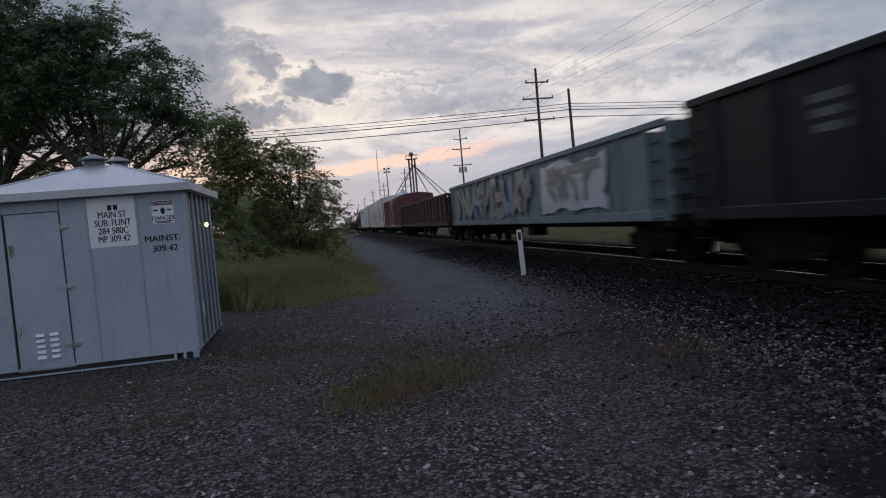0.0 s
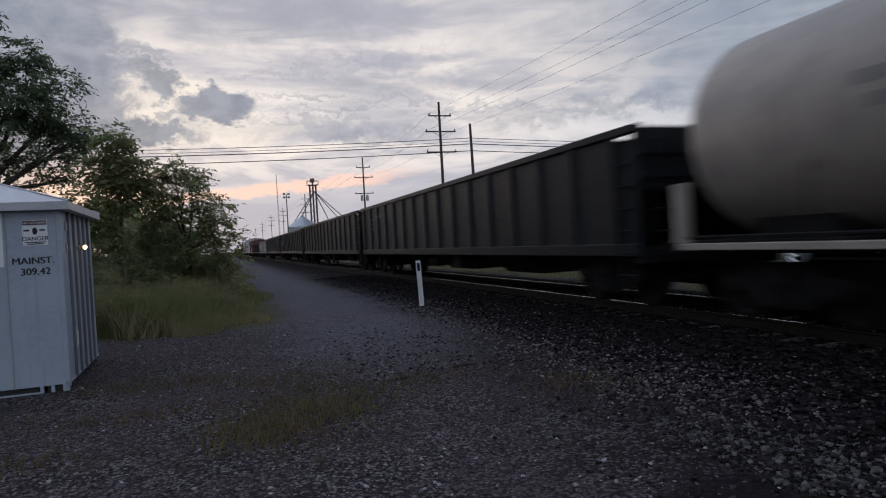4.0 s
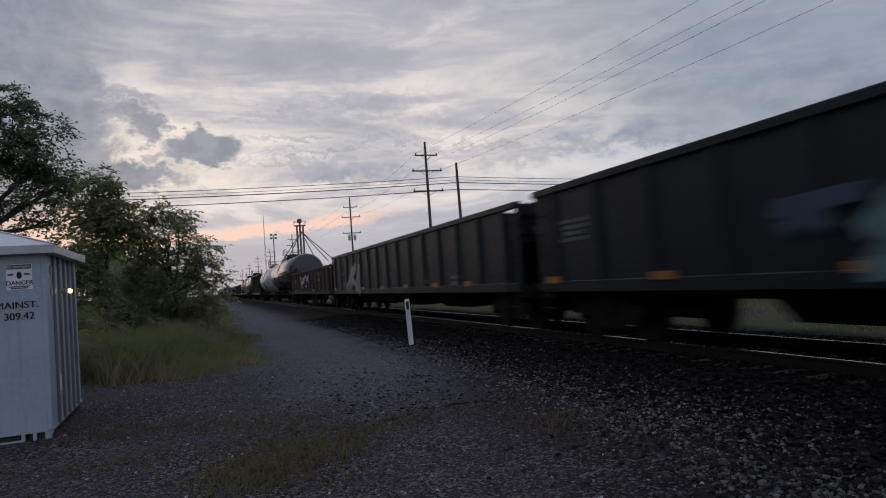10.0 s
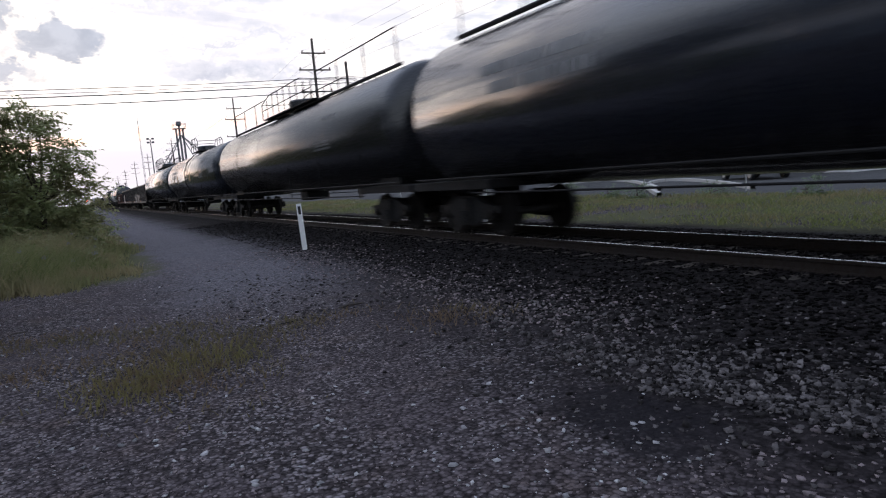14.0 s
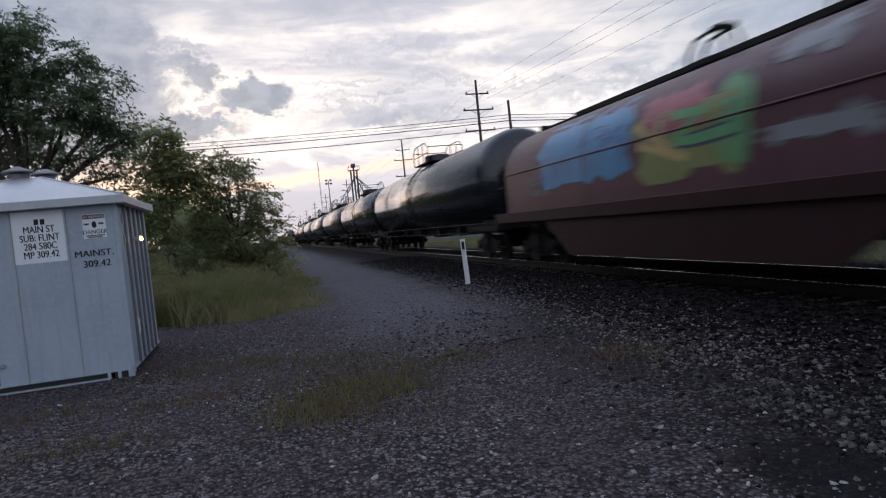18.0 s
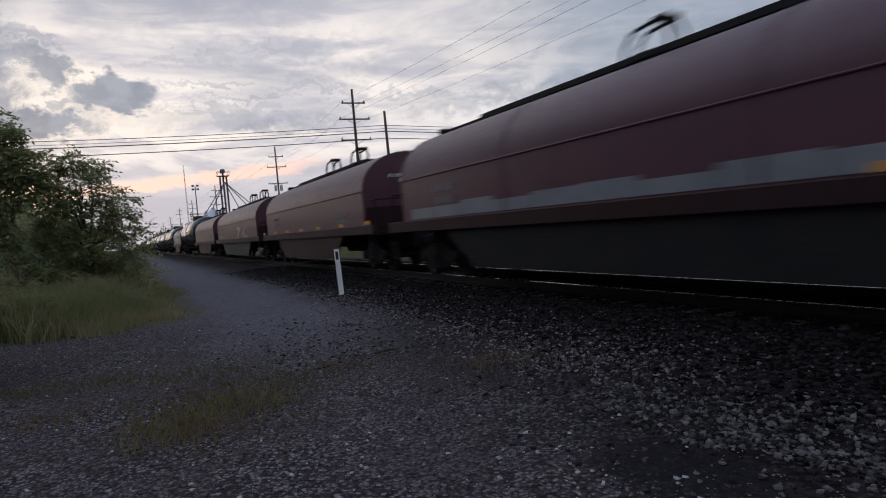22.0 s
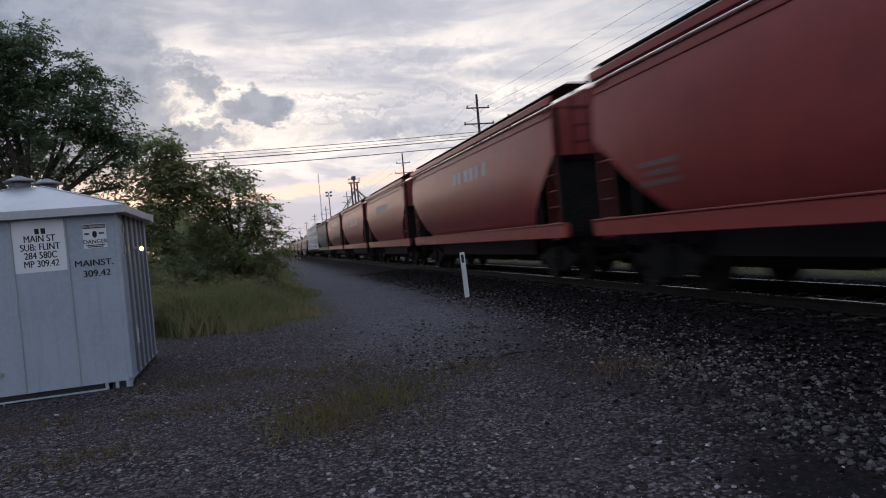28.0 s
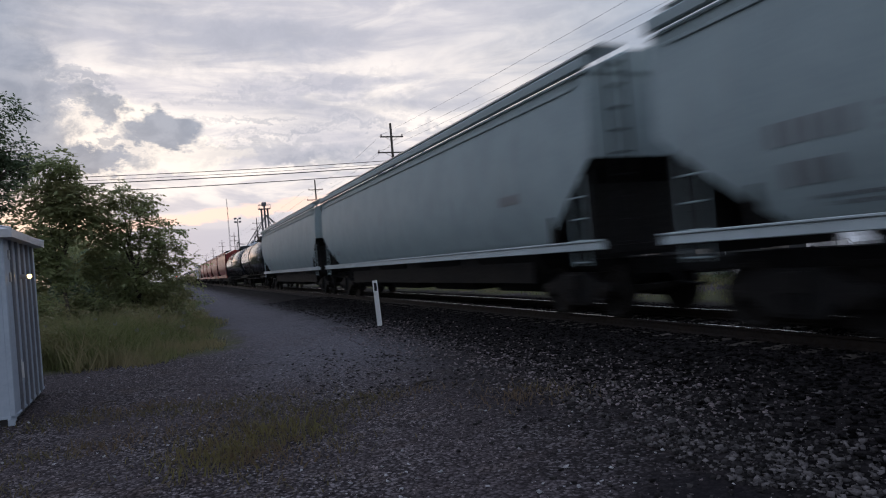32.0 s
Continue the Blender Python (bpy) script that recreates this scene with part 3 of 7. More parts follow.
def ground_material():
    m = bpy.data.materials.new("gravel_yard")
    m.use_nodes = True
    n = Nodes(m.node_tree)
    at = n.add("ShaderNodeTexCoord").outputs["Object"]
    s = n.add("ShaderNodeSeparateXYZ", Vector=at)
    warp = n.math("MULTIPLY", n.math("SUBTRACT", n.noise(at, 0.55, 5, 0.6), 0.5), 2.4)
    x, y = n.math("ADD", s.outputs[0], warp), n.math("ADD", s.outputs[1], n.math("MULTIPLY", warp, 0.5))
    stones = n.tree.nodes.new("ShaderNodeTexVoronoi")
    n.put(at, stones.inputs["Vector"])
    stones.inputs["Scale"].default_value = 34
    coarse = n.tree.nodes.new("ShaderNodeTexVoronoi")
    n.put(at, coarse.inputs["Vector"])
    coarse.inputs["Scale"].default_value = 15
    tone = n.add("ShaderNodeSeparateXYZ", Vector=stones.outputs["Color"]).outputs[0]
    tone2 = n.add("ShaderNodeSeparateXYZ", Vector=coarse.outputs["Color"]).outputs[0]
    gravel = n.mix(n.ramp(tone, 0.45, 1.0), (0.037, 0.0312, 0.0330), (0.215, 0.191, 0.199))
    gravel = n.mix(n.ramp(n.noise(at, 1.7, 4, 0.6), 0.50, 0.66), gravel, n.mix(tone, (0.034, 0.0262, 0.0250), (0.138, 0.109, 0.104)))
    gravel = n.mix(n.ramp(n.noise(at, 0.8, 5, 0.6), 0.40, 0.62), gravel, n.mix(tone, (0.039, 0.0322, 0.0342), (0.120, 0.101, 0.107)))
    # ballast tone with the train-side shade painted in
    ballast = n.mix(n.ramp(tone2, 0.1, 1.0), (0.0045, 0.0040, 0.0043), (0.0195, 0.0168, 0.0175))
    # shade in the gaps between stones, painted as dark cell rims
    gap_shade = n.ramp(stones.outputs["Distance"], 0.75, 0.35, 0.35, 1.0)
    gravel = n.mix(1.0, gravel, n.add("ShaderNodeCombineXYZ", X=gap_shade, Y=gap_shade, Z=gap_shade).outputs[0], "MULTIPLY")
    soil = n.mix(n.noise(at, 3.0, 6), (0.045, 0.052, 0.026), (0.09, 0.085, 0.045))
    far = n.mix(n.noise(at, 0.06, 6), (0.06, 0.075, 0.035), (0.10, 0.10, 0.06))
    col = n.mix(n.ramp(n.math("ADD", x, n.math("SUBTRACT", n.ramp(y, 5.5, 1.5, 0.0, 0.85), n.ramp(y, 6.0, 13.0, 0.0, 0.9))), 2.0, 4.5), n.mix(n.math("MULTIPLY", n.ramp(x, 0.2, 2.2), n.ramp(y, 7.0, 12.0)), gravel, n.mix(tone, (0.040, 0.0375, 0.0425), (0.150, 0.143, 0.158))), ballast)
    wander = n.math("MULTIPLY", n.math("SUBTRACT", n.noise(at, 2.2, 4, 0.6), 0.5), 0.7)
    da, db = n.math("DIVIDE", n.math("SUBTRACT", n.math("ADD", s.outputs[0], wander), 2.82), 0.42), n.math("DIVIDE", n.math("SUBTRACT", n.math("ADD", s.outputs[1], wander), 2.95), 0.65)
    damp = n.ramp(n.math("ADD", n.math("MULTIPLY", da, da), n.math("MULTIPLY", db, db)), 1.7, 0.1)
    col = n.mix(n.math("MULTIPLY", damp, 0.85), col, (0.012, 0.011, 0.013))
    col = n.mix(n.math("MULTIPLY", n.ramp(x, 1.6, 0.9), n.ramp(y, 14.0, 15.2)), col, soil)
    col = n.mix(n.ramp(x, 11.0, 12.4), col, n.mix(n.ramp(n.noise(at, 0.35, 5), 0.48, 0.6), soil, gravel))
    col = n.mix(n.ramp(s.outputs[0], 46, 60), n.mix(n.ramp(n.math("ADD", s.outputs[0], n.math("MULTIPLY", warp, 0.6)), 19.5, 20.6), col, n.mix(n.noise(at, 0.7, 5), (0.045, 0.047, 0.048), (0.085, 0.085, 0.086))), far)
    col = n.mix(n.ramp(s.outputs[0], -14, -26), col, far)
    p = n.add("ShaderNodeBsdfPrincipled", Roughness=0.92)
    n.put(col, p.inputs["Base Color"])
    p.inputs["Specular IOR Level"].default_value = 0.05
    h = n.math("ADD", n.math("MULTIPLY", stones.outputs["Distance"], -0.6), n.math("MULTIPLY", coarse.outputs["Distance"], -0.9))
    rise = n.add("ShaderNodeBump", Strength=0.55, Distance=0.03, Height=h)
    n.put(rise.outputs[0], p.inputs["Normal"])
    n.tree.links.new(p.outputs[0], n.add("ShaderNodeOutputMaterial").inputs[0])
    return m


def build_ground():
    xs = np.concatenate([[-2500, -600, -150, -60, -30, -18], np.arange(-12, 14.01, 0.5), [16, 20, 30, 60, 150, 600, 2500]])
    ys = np.concatenate([[-2500, -600, -150, -50, -20], np.arange(-6, 40.01, 0.75), [45, 55, 70, 100, 160, 300, 700, 2500]])
    gx, gy = np.meshgrid(xs, ys, indexing="ij")
    v = np.stack([gx, gy, ground_z(gx, gy)], -1).reshape(-1, 3)
    i, j = np.meshgrid(np.arange(len(xs) - 1), np.arange(len(ys) - 1), indexing="ij")
    k = (i * len(ys) + j).ravel()
    me = mesh_from("ground", v, np.stack([k, k + len(ys), k + len(ys) + 1, k + 1], -1))
    me.polygons.foreach_set("use_smooth", [True] * len(me.polygons))
    me.materials.append(ground_material())
    tagged(new("ground", me), "grey gravel yard beside the track, running into grass", "ground", kind="structure")


build_ground()


def pebbles(name, label, category, places, sizes, mat, sink=0.3, thick=(0.26, 0.60)):
    """Loose stones: broken, uneven blocks lying flat on the ground."""
    k = len(places)
    base = np.array([(-1, -1, -1), (1, -1, -1), (1, 1, -1), (-1, 1, -1), (-1, -1, 1), (1, -1, 1), (1, 1, 1), (-1, 1, 1)], float) * 0.72
    tris = np.array([(4, 5, 6, 7), (0, 1, 5, 4), (1, 2, 6, 5), (2, 3, 7, 6), (3, 0, 4, 7)])
    v = base[None] * rng.uniform(0.55, 1.2, (k, 8, 1)) + rng.normal(0, 0.16, (k, 8, 3))
    v *= np.stack([rng.uniform(0.8, 1.4, k), rng.uniform(0.6, 1.0, k), rng.uniform(*thick, k)], -1)[:, None]
    a = rng.uniform(0, 2 * np.pi, k)
    c, s = np.cos(a)[:, None], np.sin(a)[:, None]
    v = np.stack([v[..., 0] * c - v[..., 1] * s, v[..., 0] * s + v[..., 1] * c, v[..., 2]], -1)
    tilt = rng.normal(0, 0.25, k)[:, None]
    v = np.stack([v[..., 0] * np.cos(tilt) - v[..., 2] * np.sin(tilt), v[..., 1], v[..., 0] * np.sin(tilt) + v[..., 2] * np.cos(tilt)], -1)
    v = v * sizes[:, None, None]
    at = np.stack([places[:, 0], places[:, 1], ground_z(places[:, 0], places[:, 1]) + sizes * (0.5 - sink)], -1)
    me = mesh_from(name, (v + at[:, None]).reshape(-1, 3), (tris[None] + 8 * np.arange(k)[:, None, None]).reshape(-1, 4))
    me.materials.append(mat)
    return tagged(new(name, me), label, category, kind="stuff")


def scatter(k, x0, x1, y0, y1, keep):
    """Places in a box, thinned with distance from the walker and by keep(x, y)."""
    y = y0 + (y1 - y0) * rng.uniform(0, 1, k) ** 1.7
    x = rng.uniform(x0, x1, k)
    ok = rng.uniform(0, 1, k) < keep(x, y)
    return np.stack([x[ok], y[ok]], -1)


def patch(x, y, cx, cy, rx, ry):
    d = ((x - cx) / rx) ** 2 + ((y - cy) / ry) ** 2
    return np.exp(-d * 1.2)


def wave(x, y, a, b, c):
    return 0.5 + 0.25 * np.sin(a * x + b * y + c) + 0.25 * np.sin(b * 1.7 * x - a * 1.3 * y + 2 * c)


def lay_stones():
    p = scatter(150000, -7, 5.6, 2.0, 18, lambda x, y: np.clip(0.10 + 0.85 * wave(x, y, 1.1, 0.7, 0.4), 0, 1) * np.where((x < grass_edge(y) - 0.3) & (y > 14.2), 0, 1) * np.clip((3.7 - 0.3 * np.clip(4.5 - y, 0, 2) - x) / 1.5, 0.05, 1) * (1 - 0.95 * patch(x, y, 2.80, 2.95, 0.34, 0.55)))
    pebbles("gravel", "loose grey gravel and small pale stones on the yard", "gravel", p, 0.0042 + 0.012 * rng.uniform(0, 1, len(p)) ** 3.0, M_STONE)
    p = np.stack([rng.uniform(-7, 4.2, 16000), rng.uniform(-6, 2.2, 16000)], -1)
    pebbles("gravel", "loose grey gravel on the yard, trodden flat", "gravel", p, 0.007 + 0.020 * rng.uniform(0, 1, len(p)) ** 2.4, M_STONE)
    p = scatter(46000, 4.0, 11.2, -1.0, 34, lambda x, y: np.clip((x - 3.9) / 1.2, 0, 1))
    pebbles("ballast", "dark crushed-stone ballast along the track, shade painted into its colour", "ballast", p, rng.uniform(0.016, 0.038, len(p)), M_BALLAST_SHADED)
    def ridge(x, y):
        line = 3.12 + 0.30 * np.clip(3.4 - y, 0, 1.4) + 0.16 * np.clip(y - 3.6, 0, 2.5) + 0.06 * np.sin(5.3 * y) + 0.04 * np.sin(11.7 * y)
        front = np.clip((x - line) / 0.10 + 0.5, 0, 1)
        back = np.clip(1.0 - (x - line - 0.30) / 0.75, 0, 1) ** 1.2
        clumps = np.clip(1.6 * wave(x, y, 4.1, 2.7, 0.8) + 0.15, 0.3, 1)
        return (front * back * np.clip((4.5 - y) / 1.2, 0, 1) + 0.22 * front * np.clip((5.4 - x) / 1.6, 0, 1) + 0.05 * np.clip((x - 2.0) / 1.0, 0, 1)) * clumps * np.clip((y - 0.6) / 1.4, 0, 1)

    p = scatter(60000, 2.0, 6.2, 0.6, 6.2, ridge)
    pebbles("limestone_rubble", "pale broken limestone spilled beside the ballast", "rubble", p, 0.006 + 0.024 * rng.uniform(0, 1, len(p)) ** 1.9, M_ROCK, 0.1, (0.30, 0.75))
    p = scatter(12000, -5, 5.4, 2.2, 14, lambda x, y: np.clip((3.7 - x) / 1.5, 0.08, 1) * (0.16 + 0.5 * patch(x, y, 1.7, 3.2, 1.5, 1.4)) * (1 - 0.8 * patch(x, y, 2.80, 2.95, 0.34, 0.55)) + 0.3 * patch(x, y, -0.5, 4.5, 1.2, 0.8))
    pebbles("pale_pebbles", "small pale pebbles strewn over the gravel", "pebbles", p, 0.005 + 0.020 * rng.uniform(0, 1, len(p)) ** 4, M_PALE_STONE)
    p = scatter(10500, 3.2, 6.4, 4.0, 17, lambda x, y: np.clip((x - 3.2) / 0.8, 0, 1) * np.clip((6.4 - x) / 2.2, 0, 1) ** 1.5 * np.clip((y - 4.0) / 1.8, 0, 1))
    pebbles("ballast_chips", "grey stone chips strewn over the edge of the ballast", "stones", p, 0.010 + 0.018 * rng.uniform(0, 1, len(p)) ** 1.8, M_STONE, 0.1)
    p = scatter(2600, 0.2, 5.4, 7.5, 16, lambda x, y: patch(x, y, 2.6, 9.5, 1.6, 2.4) + patch(x, y, 4.2, 7.2, 0.9, 0.7))
    pebbles("pale_stones", "pale stones strewn over the gravel", "stones", p, rng.uniform(0.012, 0.032, len(p)), M_ROCK)


lay_stones()


def blades(name, label, category, places, heights, mat, width=0.012, lean=0.35):
    """Grass: bent three-sided blades."""
    k = len(places)
    a = rng.uniform(0, 2 * np.pi, k)
    side = np.stack([np.cos(a), np.sin(a), np.zeros(k)], -1) * (width * rng.uniform(0.6, 1.5, k))[:, None]
    b = rng.uniform(0, 2 * np.pi, k)
    bend = np.stack([np.cos(b), np.sin(b), np.zeros(k)], -1) * (heights * lean * rng.uniform(0.2, 1.4, k))[:, None]
    foot = np.stack([places[:, 0], places[:, 1], ground_z(places[:, 0], places[:, 1]) - 0.01], -1)
    h = np.stack([np.zeros(k), np.zeros(k), heights], -1)
    v = np.stack([foot - side, foot + side, foot + h * 0.6 + bend * 0.4 + side * 0.7, foot + h * 0.6 + bend * 0.4 - side * 0.7, foot + h + bend, foot + h + bend + side * 0.05], 1)
    f = np.array([(0, 1, 2, 3), (3, 2, 5, 4)])
    me = mesh_from(name, v.reshape(-1, 3), (f[None] + 6 * np.arange(k)[:, None, None]).reshape(-1, 4))
    me.materials.append(mat)
    return tagged(new(name, me), label, category, kind="stuff")


def grow_grass():
    p = scatter(130000, -9, 2.2, 13.6, 62, lambda x, y: (x < grass_edge(y)) * np.clip((y - 13.9 - 0.5 * np.sin(x * 1.7) - 0.25 * np.sin(4.1 * x)) / 1.1, 0.0, 1) ** 2 * np.clip(0.35 + (grass_edge(y) - x) * 0.6, 0, 1))
    mound = 0.55 * patch(p[:, 0], p[:, 1], -2.0, 16.4, 1.5, 1.5) + 0.3 * patch(p[:, 0], p[:, 1], -0.4, 18.5, 0.8, 1.6)
    tall = 0.13 + mound + 0.40 * np.clip((p[:, 1] - 16.5) / 3, 0, 1) * np.clip((0.3 - p[:, 0]) / 1.2, 0, 1) + 0.34 * np.clip((grass_edge(p[:, 1]) - p[:, 0]) / 2.5, 0, 1) * wave(p[:, 0], p[:, 1], 0.9, 0.6, 1.0)
    blades("grass", "uncut green grass and weeds at the yard's edge", "grass", p, tall * rng.uniform(0.35, 1.45, len(p)), M_GRASS, 0.010, 0.75)
    p = scatter(60000, 11.8, 20.4, -4, 60, lambda x, y: np.clip((x - 11.5) / 1.2, 0, 1) * np.clip(wave(x, y, 0.5, 0.3, 0.2) * 1.6, 0.2, 1))
    blades("grass", "short grass strip beyond the track", "grass", p, rng.uniform(0.03, 0.16, len(p)) * (0.6 + wave(p[:, 0], p[:, 1], 0.8, 0.5, 0.7)), M_LAWN, 0.012, 1.3)
    spots = ((0.75, 6.9, 0.8, 1.5), (0.25, 6.1, 0.55, 0.55), (1.25, 7.0, 0.7, 0.7), (-1.2, 9.0, 0.7, 0.6), (-0.5, 8.9, 0.9, 0.5), (3.5, 6.3, 0.6, 0.5), (-2.6, 7.6, 0.8, 0.4), (0.6, 8.4, 0.7, 0.4), (-1.6, 6.0, 0.6, 0.35), (-3.4, 4.9, 0.8, 0.4), (2.2, 7.4, 0.7, 0.35), (-0.9, 7.2, 0.8, 0.4))
    p = scatter(80000, -4, 5, 4.6, 10.5, lambda x, y: 0.42 * np.clip(sum(patch(x, y, *q) for q in spots), 0, 1) ** 1.3)
    blades("weeds", "low dry brownish weeds in the gravel", "weeds", p, rng.uniform(0.015, 0.095, len(p)), M_WEED, 0.007, 1.2)
    p = scatter(9000, -0.6, 1.4, 4.9, 7.4, lambda x, y: 0.7 * patch(x, y, 0.28, 6.05, 0.38, 0.42) + 0.45 * patch(x, y, 0.9, 6.6, 0.4, 0.5))
    blades("weeds", "tuft of olive-brown weeds in the gravel", "weeds", p, rng.uniform(0.03, 0.15, len(p)), M_TUFT, 0.006, 0.8)


grow_grass()


# ---- the track ----
def build_track():
    root = thing("railway_track", "single railway track with polished steel rails on timber ties", "track", kind="structure")
    for side, x in ((-1, TRACK_X - 0.7525), (1, TRACK_X + 0.7525)):
        bm = bmesh.new()
        h = RAIL_Z
        prof = [(-0.07, h - 0.17), (0.07, h - 0.17), (0.07, h - 0.158), (0.012, h - 0.135), (0.012, h - 0.045), (0.034, h - 0.035), (0.034, h - 0.006), (-0.034, h - 0.006), (-0.034, h - 0.035), (-0.012, h - 0.045), (-0.012, h - 0.135), (-0.07, h - 0.158)]
        prism(bm, [(x + a, b) for a, b in prof[::-1]], -120, 1500)
        rail = part("rail", bm, M_RAIL_SIDE, root, "rusty rail web and foot")
        bm = bmesh.new()
        prism(bm, [(x - 0.018, h - 0.006), (x - 0.012, h), (x + 0.012, h), (x + 0.018, h - 0.006)], -120, 1500)
        part("rail_head", bm, M_RAIL_TOP, rail, "polished running surface")
    bm = bmesh.new()
    box(bm, -1.3, 1.3, -0.115, 0.115, -0.13, 0.0, 0.008)
    me = bpy.data.meshes.new("tie")
    bm.to_mesh(me)
    bm.free()
    for i in range(130):
        ob = part_of("tie", me, M_TIE, root)
        ob.location = (TRACK_X + rng.normal(0, 0.02), -12 + i * 0.52, RAIL_Z - 0.168)
        ob.rotation_euler = (0, 0, rng.normal(0, 0.008))
    bm = bmesh.new()
    for i in range(150):
        box(bm, TRACK_X - 1.3, TRACK_X + 1.3, 55.6 + i * 0.52 - 0.115, 55.6 + i * 0.52 + 0.115, RAIL_Z - 0.298, RAIL_Z - 0.168)
    far = part("ties_beyond", bm, M_TIE, root)
    tagged(far, kind="stuff")


build_track()


# ---- the train ----
SPEED = 23.23          # metres a second, away along +y
CARS = []              # (thing, middle of the car at the clip's start)
shared = {}


def cached(key, make):
    if key not in shared:
        bm = bmesh.new()
        make(bm)
        me = bpy.data.meshes.new(key)
        bm.to_mesh(me)
        bm.free()
        shared[key] = me
    return shared[key]


def m_wheel(bm):
    """One wheel with its flange, hub and journal, turned about x; the outer face looks to -x."""
    lathe_y(bm, [(-0.065, 0.20), (-0.065, 0.485), (-0.035, 0.485), (-0.03, 0.457), (0.065, 0.45), (0.065, 0.40), (0.03, 0.36), (0.03, 0.19), (0.10, 0.16), (0.10, 0.115), (0.36, 0.095)], 0, 0, 28)
    bmesh.ops.rotate(bm, cent=(0, 0, 0), matrix=Matrix.Rotation(math.pi / 2, 3, "Z"), verts=bm.verts)
    bmesh.ops.recalc_face_normals(bm, faces=bm.faces)


def m_axle(bm):
    tube(bm, (-0.72, 0, 0), (0.72, 0, 0), 0.085, sides=10)


def m_side_frame(bm):
    out = [(-1.12, 0.50), (-1.12, 0.62), (-0.80, 0.66), (-0.36, 0.84), (0.36, 0.84), (0.80, 0.66), (1.12, 0.62), (1.12, 0.50), (0.72, 0.46), (0.36, 0.22), (-0.36, 0.22), (-0.72, 0.46)]
    a = [bm.verts.new((-0.06, y, z)) for y, z in out]
    b = [bm.verts.new((0.06, y, z)) for y, z in out]
    k = len(out)
    for i in range(k):
        bm.faces.new((a[i], a[(i + 1) % k], b[(i + 1) % k], b[i]))
    bm.faces.new(a[::-1])
    bm.faces.new(b)
    for y in (-0.13, 0.0, 0.13):          # springs
        tube(bm, (-0.10, y, 0.28), (-0.10, y, 0.56), 0.05, sides=8)
        tube(bm, (0.10, y, 0.28), (0.10, y, 0.56), 0.05, sides=8)


def m_bolster(bm):
    box(bm, -1.15, 1.15, -0.18, 0.18, 0.52, 0.80, 0.02)
    box(bm, -0.25, 0.25, -0.25, 0.25, 0.80, 0.98, 0.02)


def add_trucks(root, half):
    """Two four-wheel trucks, half metres from the middle."""
    for s in (-1, 1):
        truck = part_of("truck", cached("bolster", m_bolster), M_STEEL, root, "dark cast-steel truck")
        truck.location = (0, s * half, 0)
        for x in (-1.0, 1.0):
            f = part_of("side_frame", cached("side_frame", m_side_frame), M_STEEL, truck)
            f.location = (x, 0, 0)
        for y in (-0.89, 0.89):
            a = part_of("axle", cached("axle", m_axle), M_WHEEL, truck)
            a.location = (0, y, 0.457)
            for x in (-0.755, 0.755):
                w = part_of("wheel", cached("wheel", m_wheel), M_WHEEL, truck, smooth=True)
                w.location, w.rotation_euler = (x, y, 0.457), (0, 0, 0 if x < 0 else math.pi)


def add_couplers(root, L):
    for s in (-1, 1):
        bm = bmesh.new()
        box(bm, -0.13, 0.13, min(s * (L / 2 - 0.9), s * (L / 2 - 0.12)), max(s * (L / 2 - 0.9), s * (L / 2 - 0.12)), 0.78, 1.0, 0.02)
        box(bm, -0.2, 0.2, min(s * (L / 2 - 0.2), s * (L / 2 + 0.03)), max(s * (L / 2 - 0.2), s * (L / 2 + 0.03)), 0.74, 1.04, 0.03)
        pipe(bm, [(-0.25, s * (L / 2 - 0.7), 0.85), (-0.28, s * (L / 2 - 0.3), 0.6), (-0.15, s * L / 2, 0.55)], 0.025)
        part("coupler", bm, M_STEEL, root)


def ladder(root, x, y, z0, z1, w=0.42, mat=None, along="y"):
    """An upright ladder on a side or an end."""
    bm = bmesh.new()
    d = (0, w / 2, 0) if along == "y" else (w / 2, 0, 0)
    for s in (-1, 1):
        tube(bm, (x + s * d[0], y + s * d[1], z0), (x + s * d[0], y + s * d[1], z1), 0.018)
    for k in range(int((z1 - z0) / 0.38) + 1):
        z = z0 + 0.06 + k * 0.38
        tube(bm, (x - d[0], y - d[1], z), (x + d[0], y + d[1], z), 0.014)
    part("ladder", bm, mat or M_STEEL, root)


def runs(y, w, h, seed):
    """Breaks a line of lettering into strokes of about a letter's width, with gaps between words."""
    r = random.Random(seed)
    out, at, left = [], y + w / 2, 0
    while at > y - w / 2:
        if left == 0:
            left = r.randint(2, 5)
            at -= h * 0.55
        step = h * (r.uniform(0.42, 0.66) if h < 0.3 else r.uniform(0.70, 0.95))
        out.append((at - step, at))
        at -= step + h * (0.3 if h < 0.3 else 0.6)
        left -= 1
    return out


def stencils(root, x, spots):
    """Unreadable lettering as worn bars; spots of (y, z, width, height, rows)."""
    for y, z, w, h, rows in spots:
        bm = bmesh.new()
        for k in range(rows):
            zz = z - k * h * 1.7
            ww = w * (1 - 0.25 * ((k * 7) % 3) / 2)
            for a, b in runs(y, ww, h, k + int(10 * abs(y))):
                box(bm, x - 0.004, x + 0.002, a, b, zz - h / 2, zz + h / 2)
        tagged(part("stencil", bm, M_STENCIL, root, "worn white stencilled lettering"), "worn white stencilled lettering", kind="stuff")


def placards(root, x, ys, z, w=0.55, h=0.13, mat=None):
    for y in ys:
        bm = bmesh.new()
        box(bm, x - 0.005, x + 0.002, y - w / 2, y + w / 2, z - h / 2, z + h / 2)
        part("reflector", bm, mat or M_YELLOW, root, "yellow reflective strip")


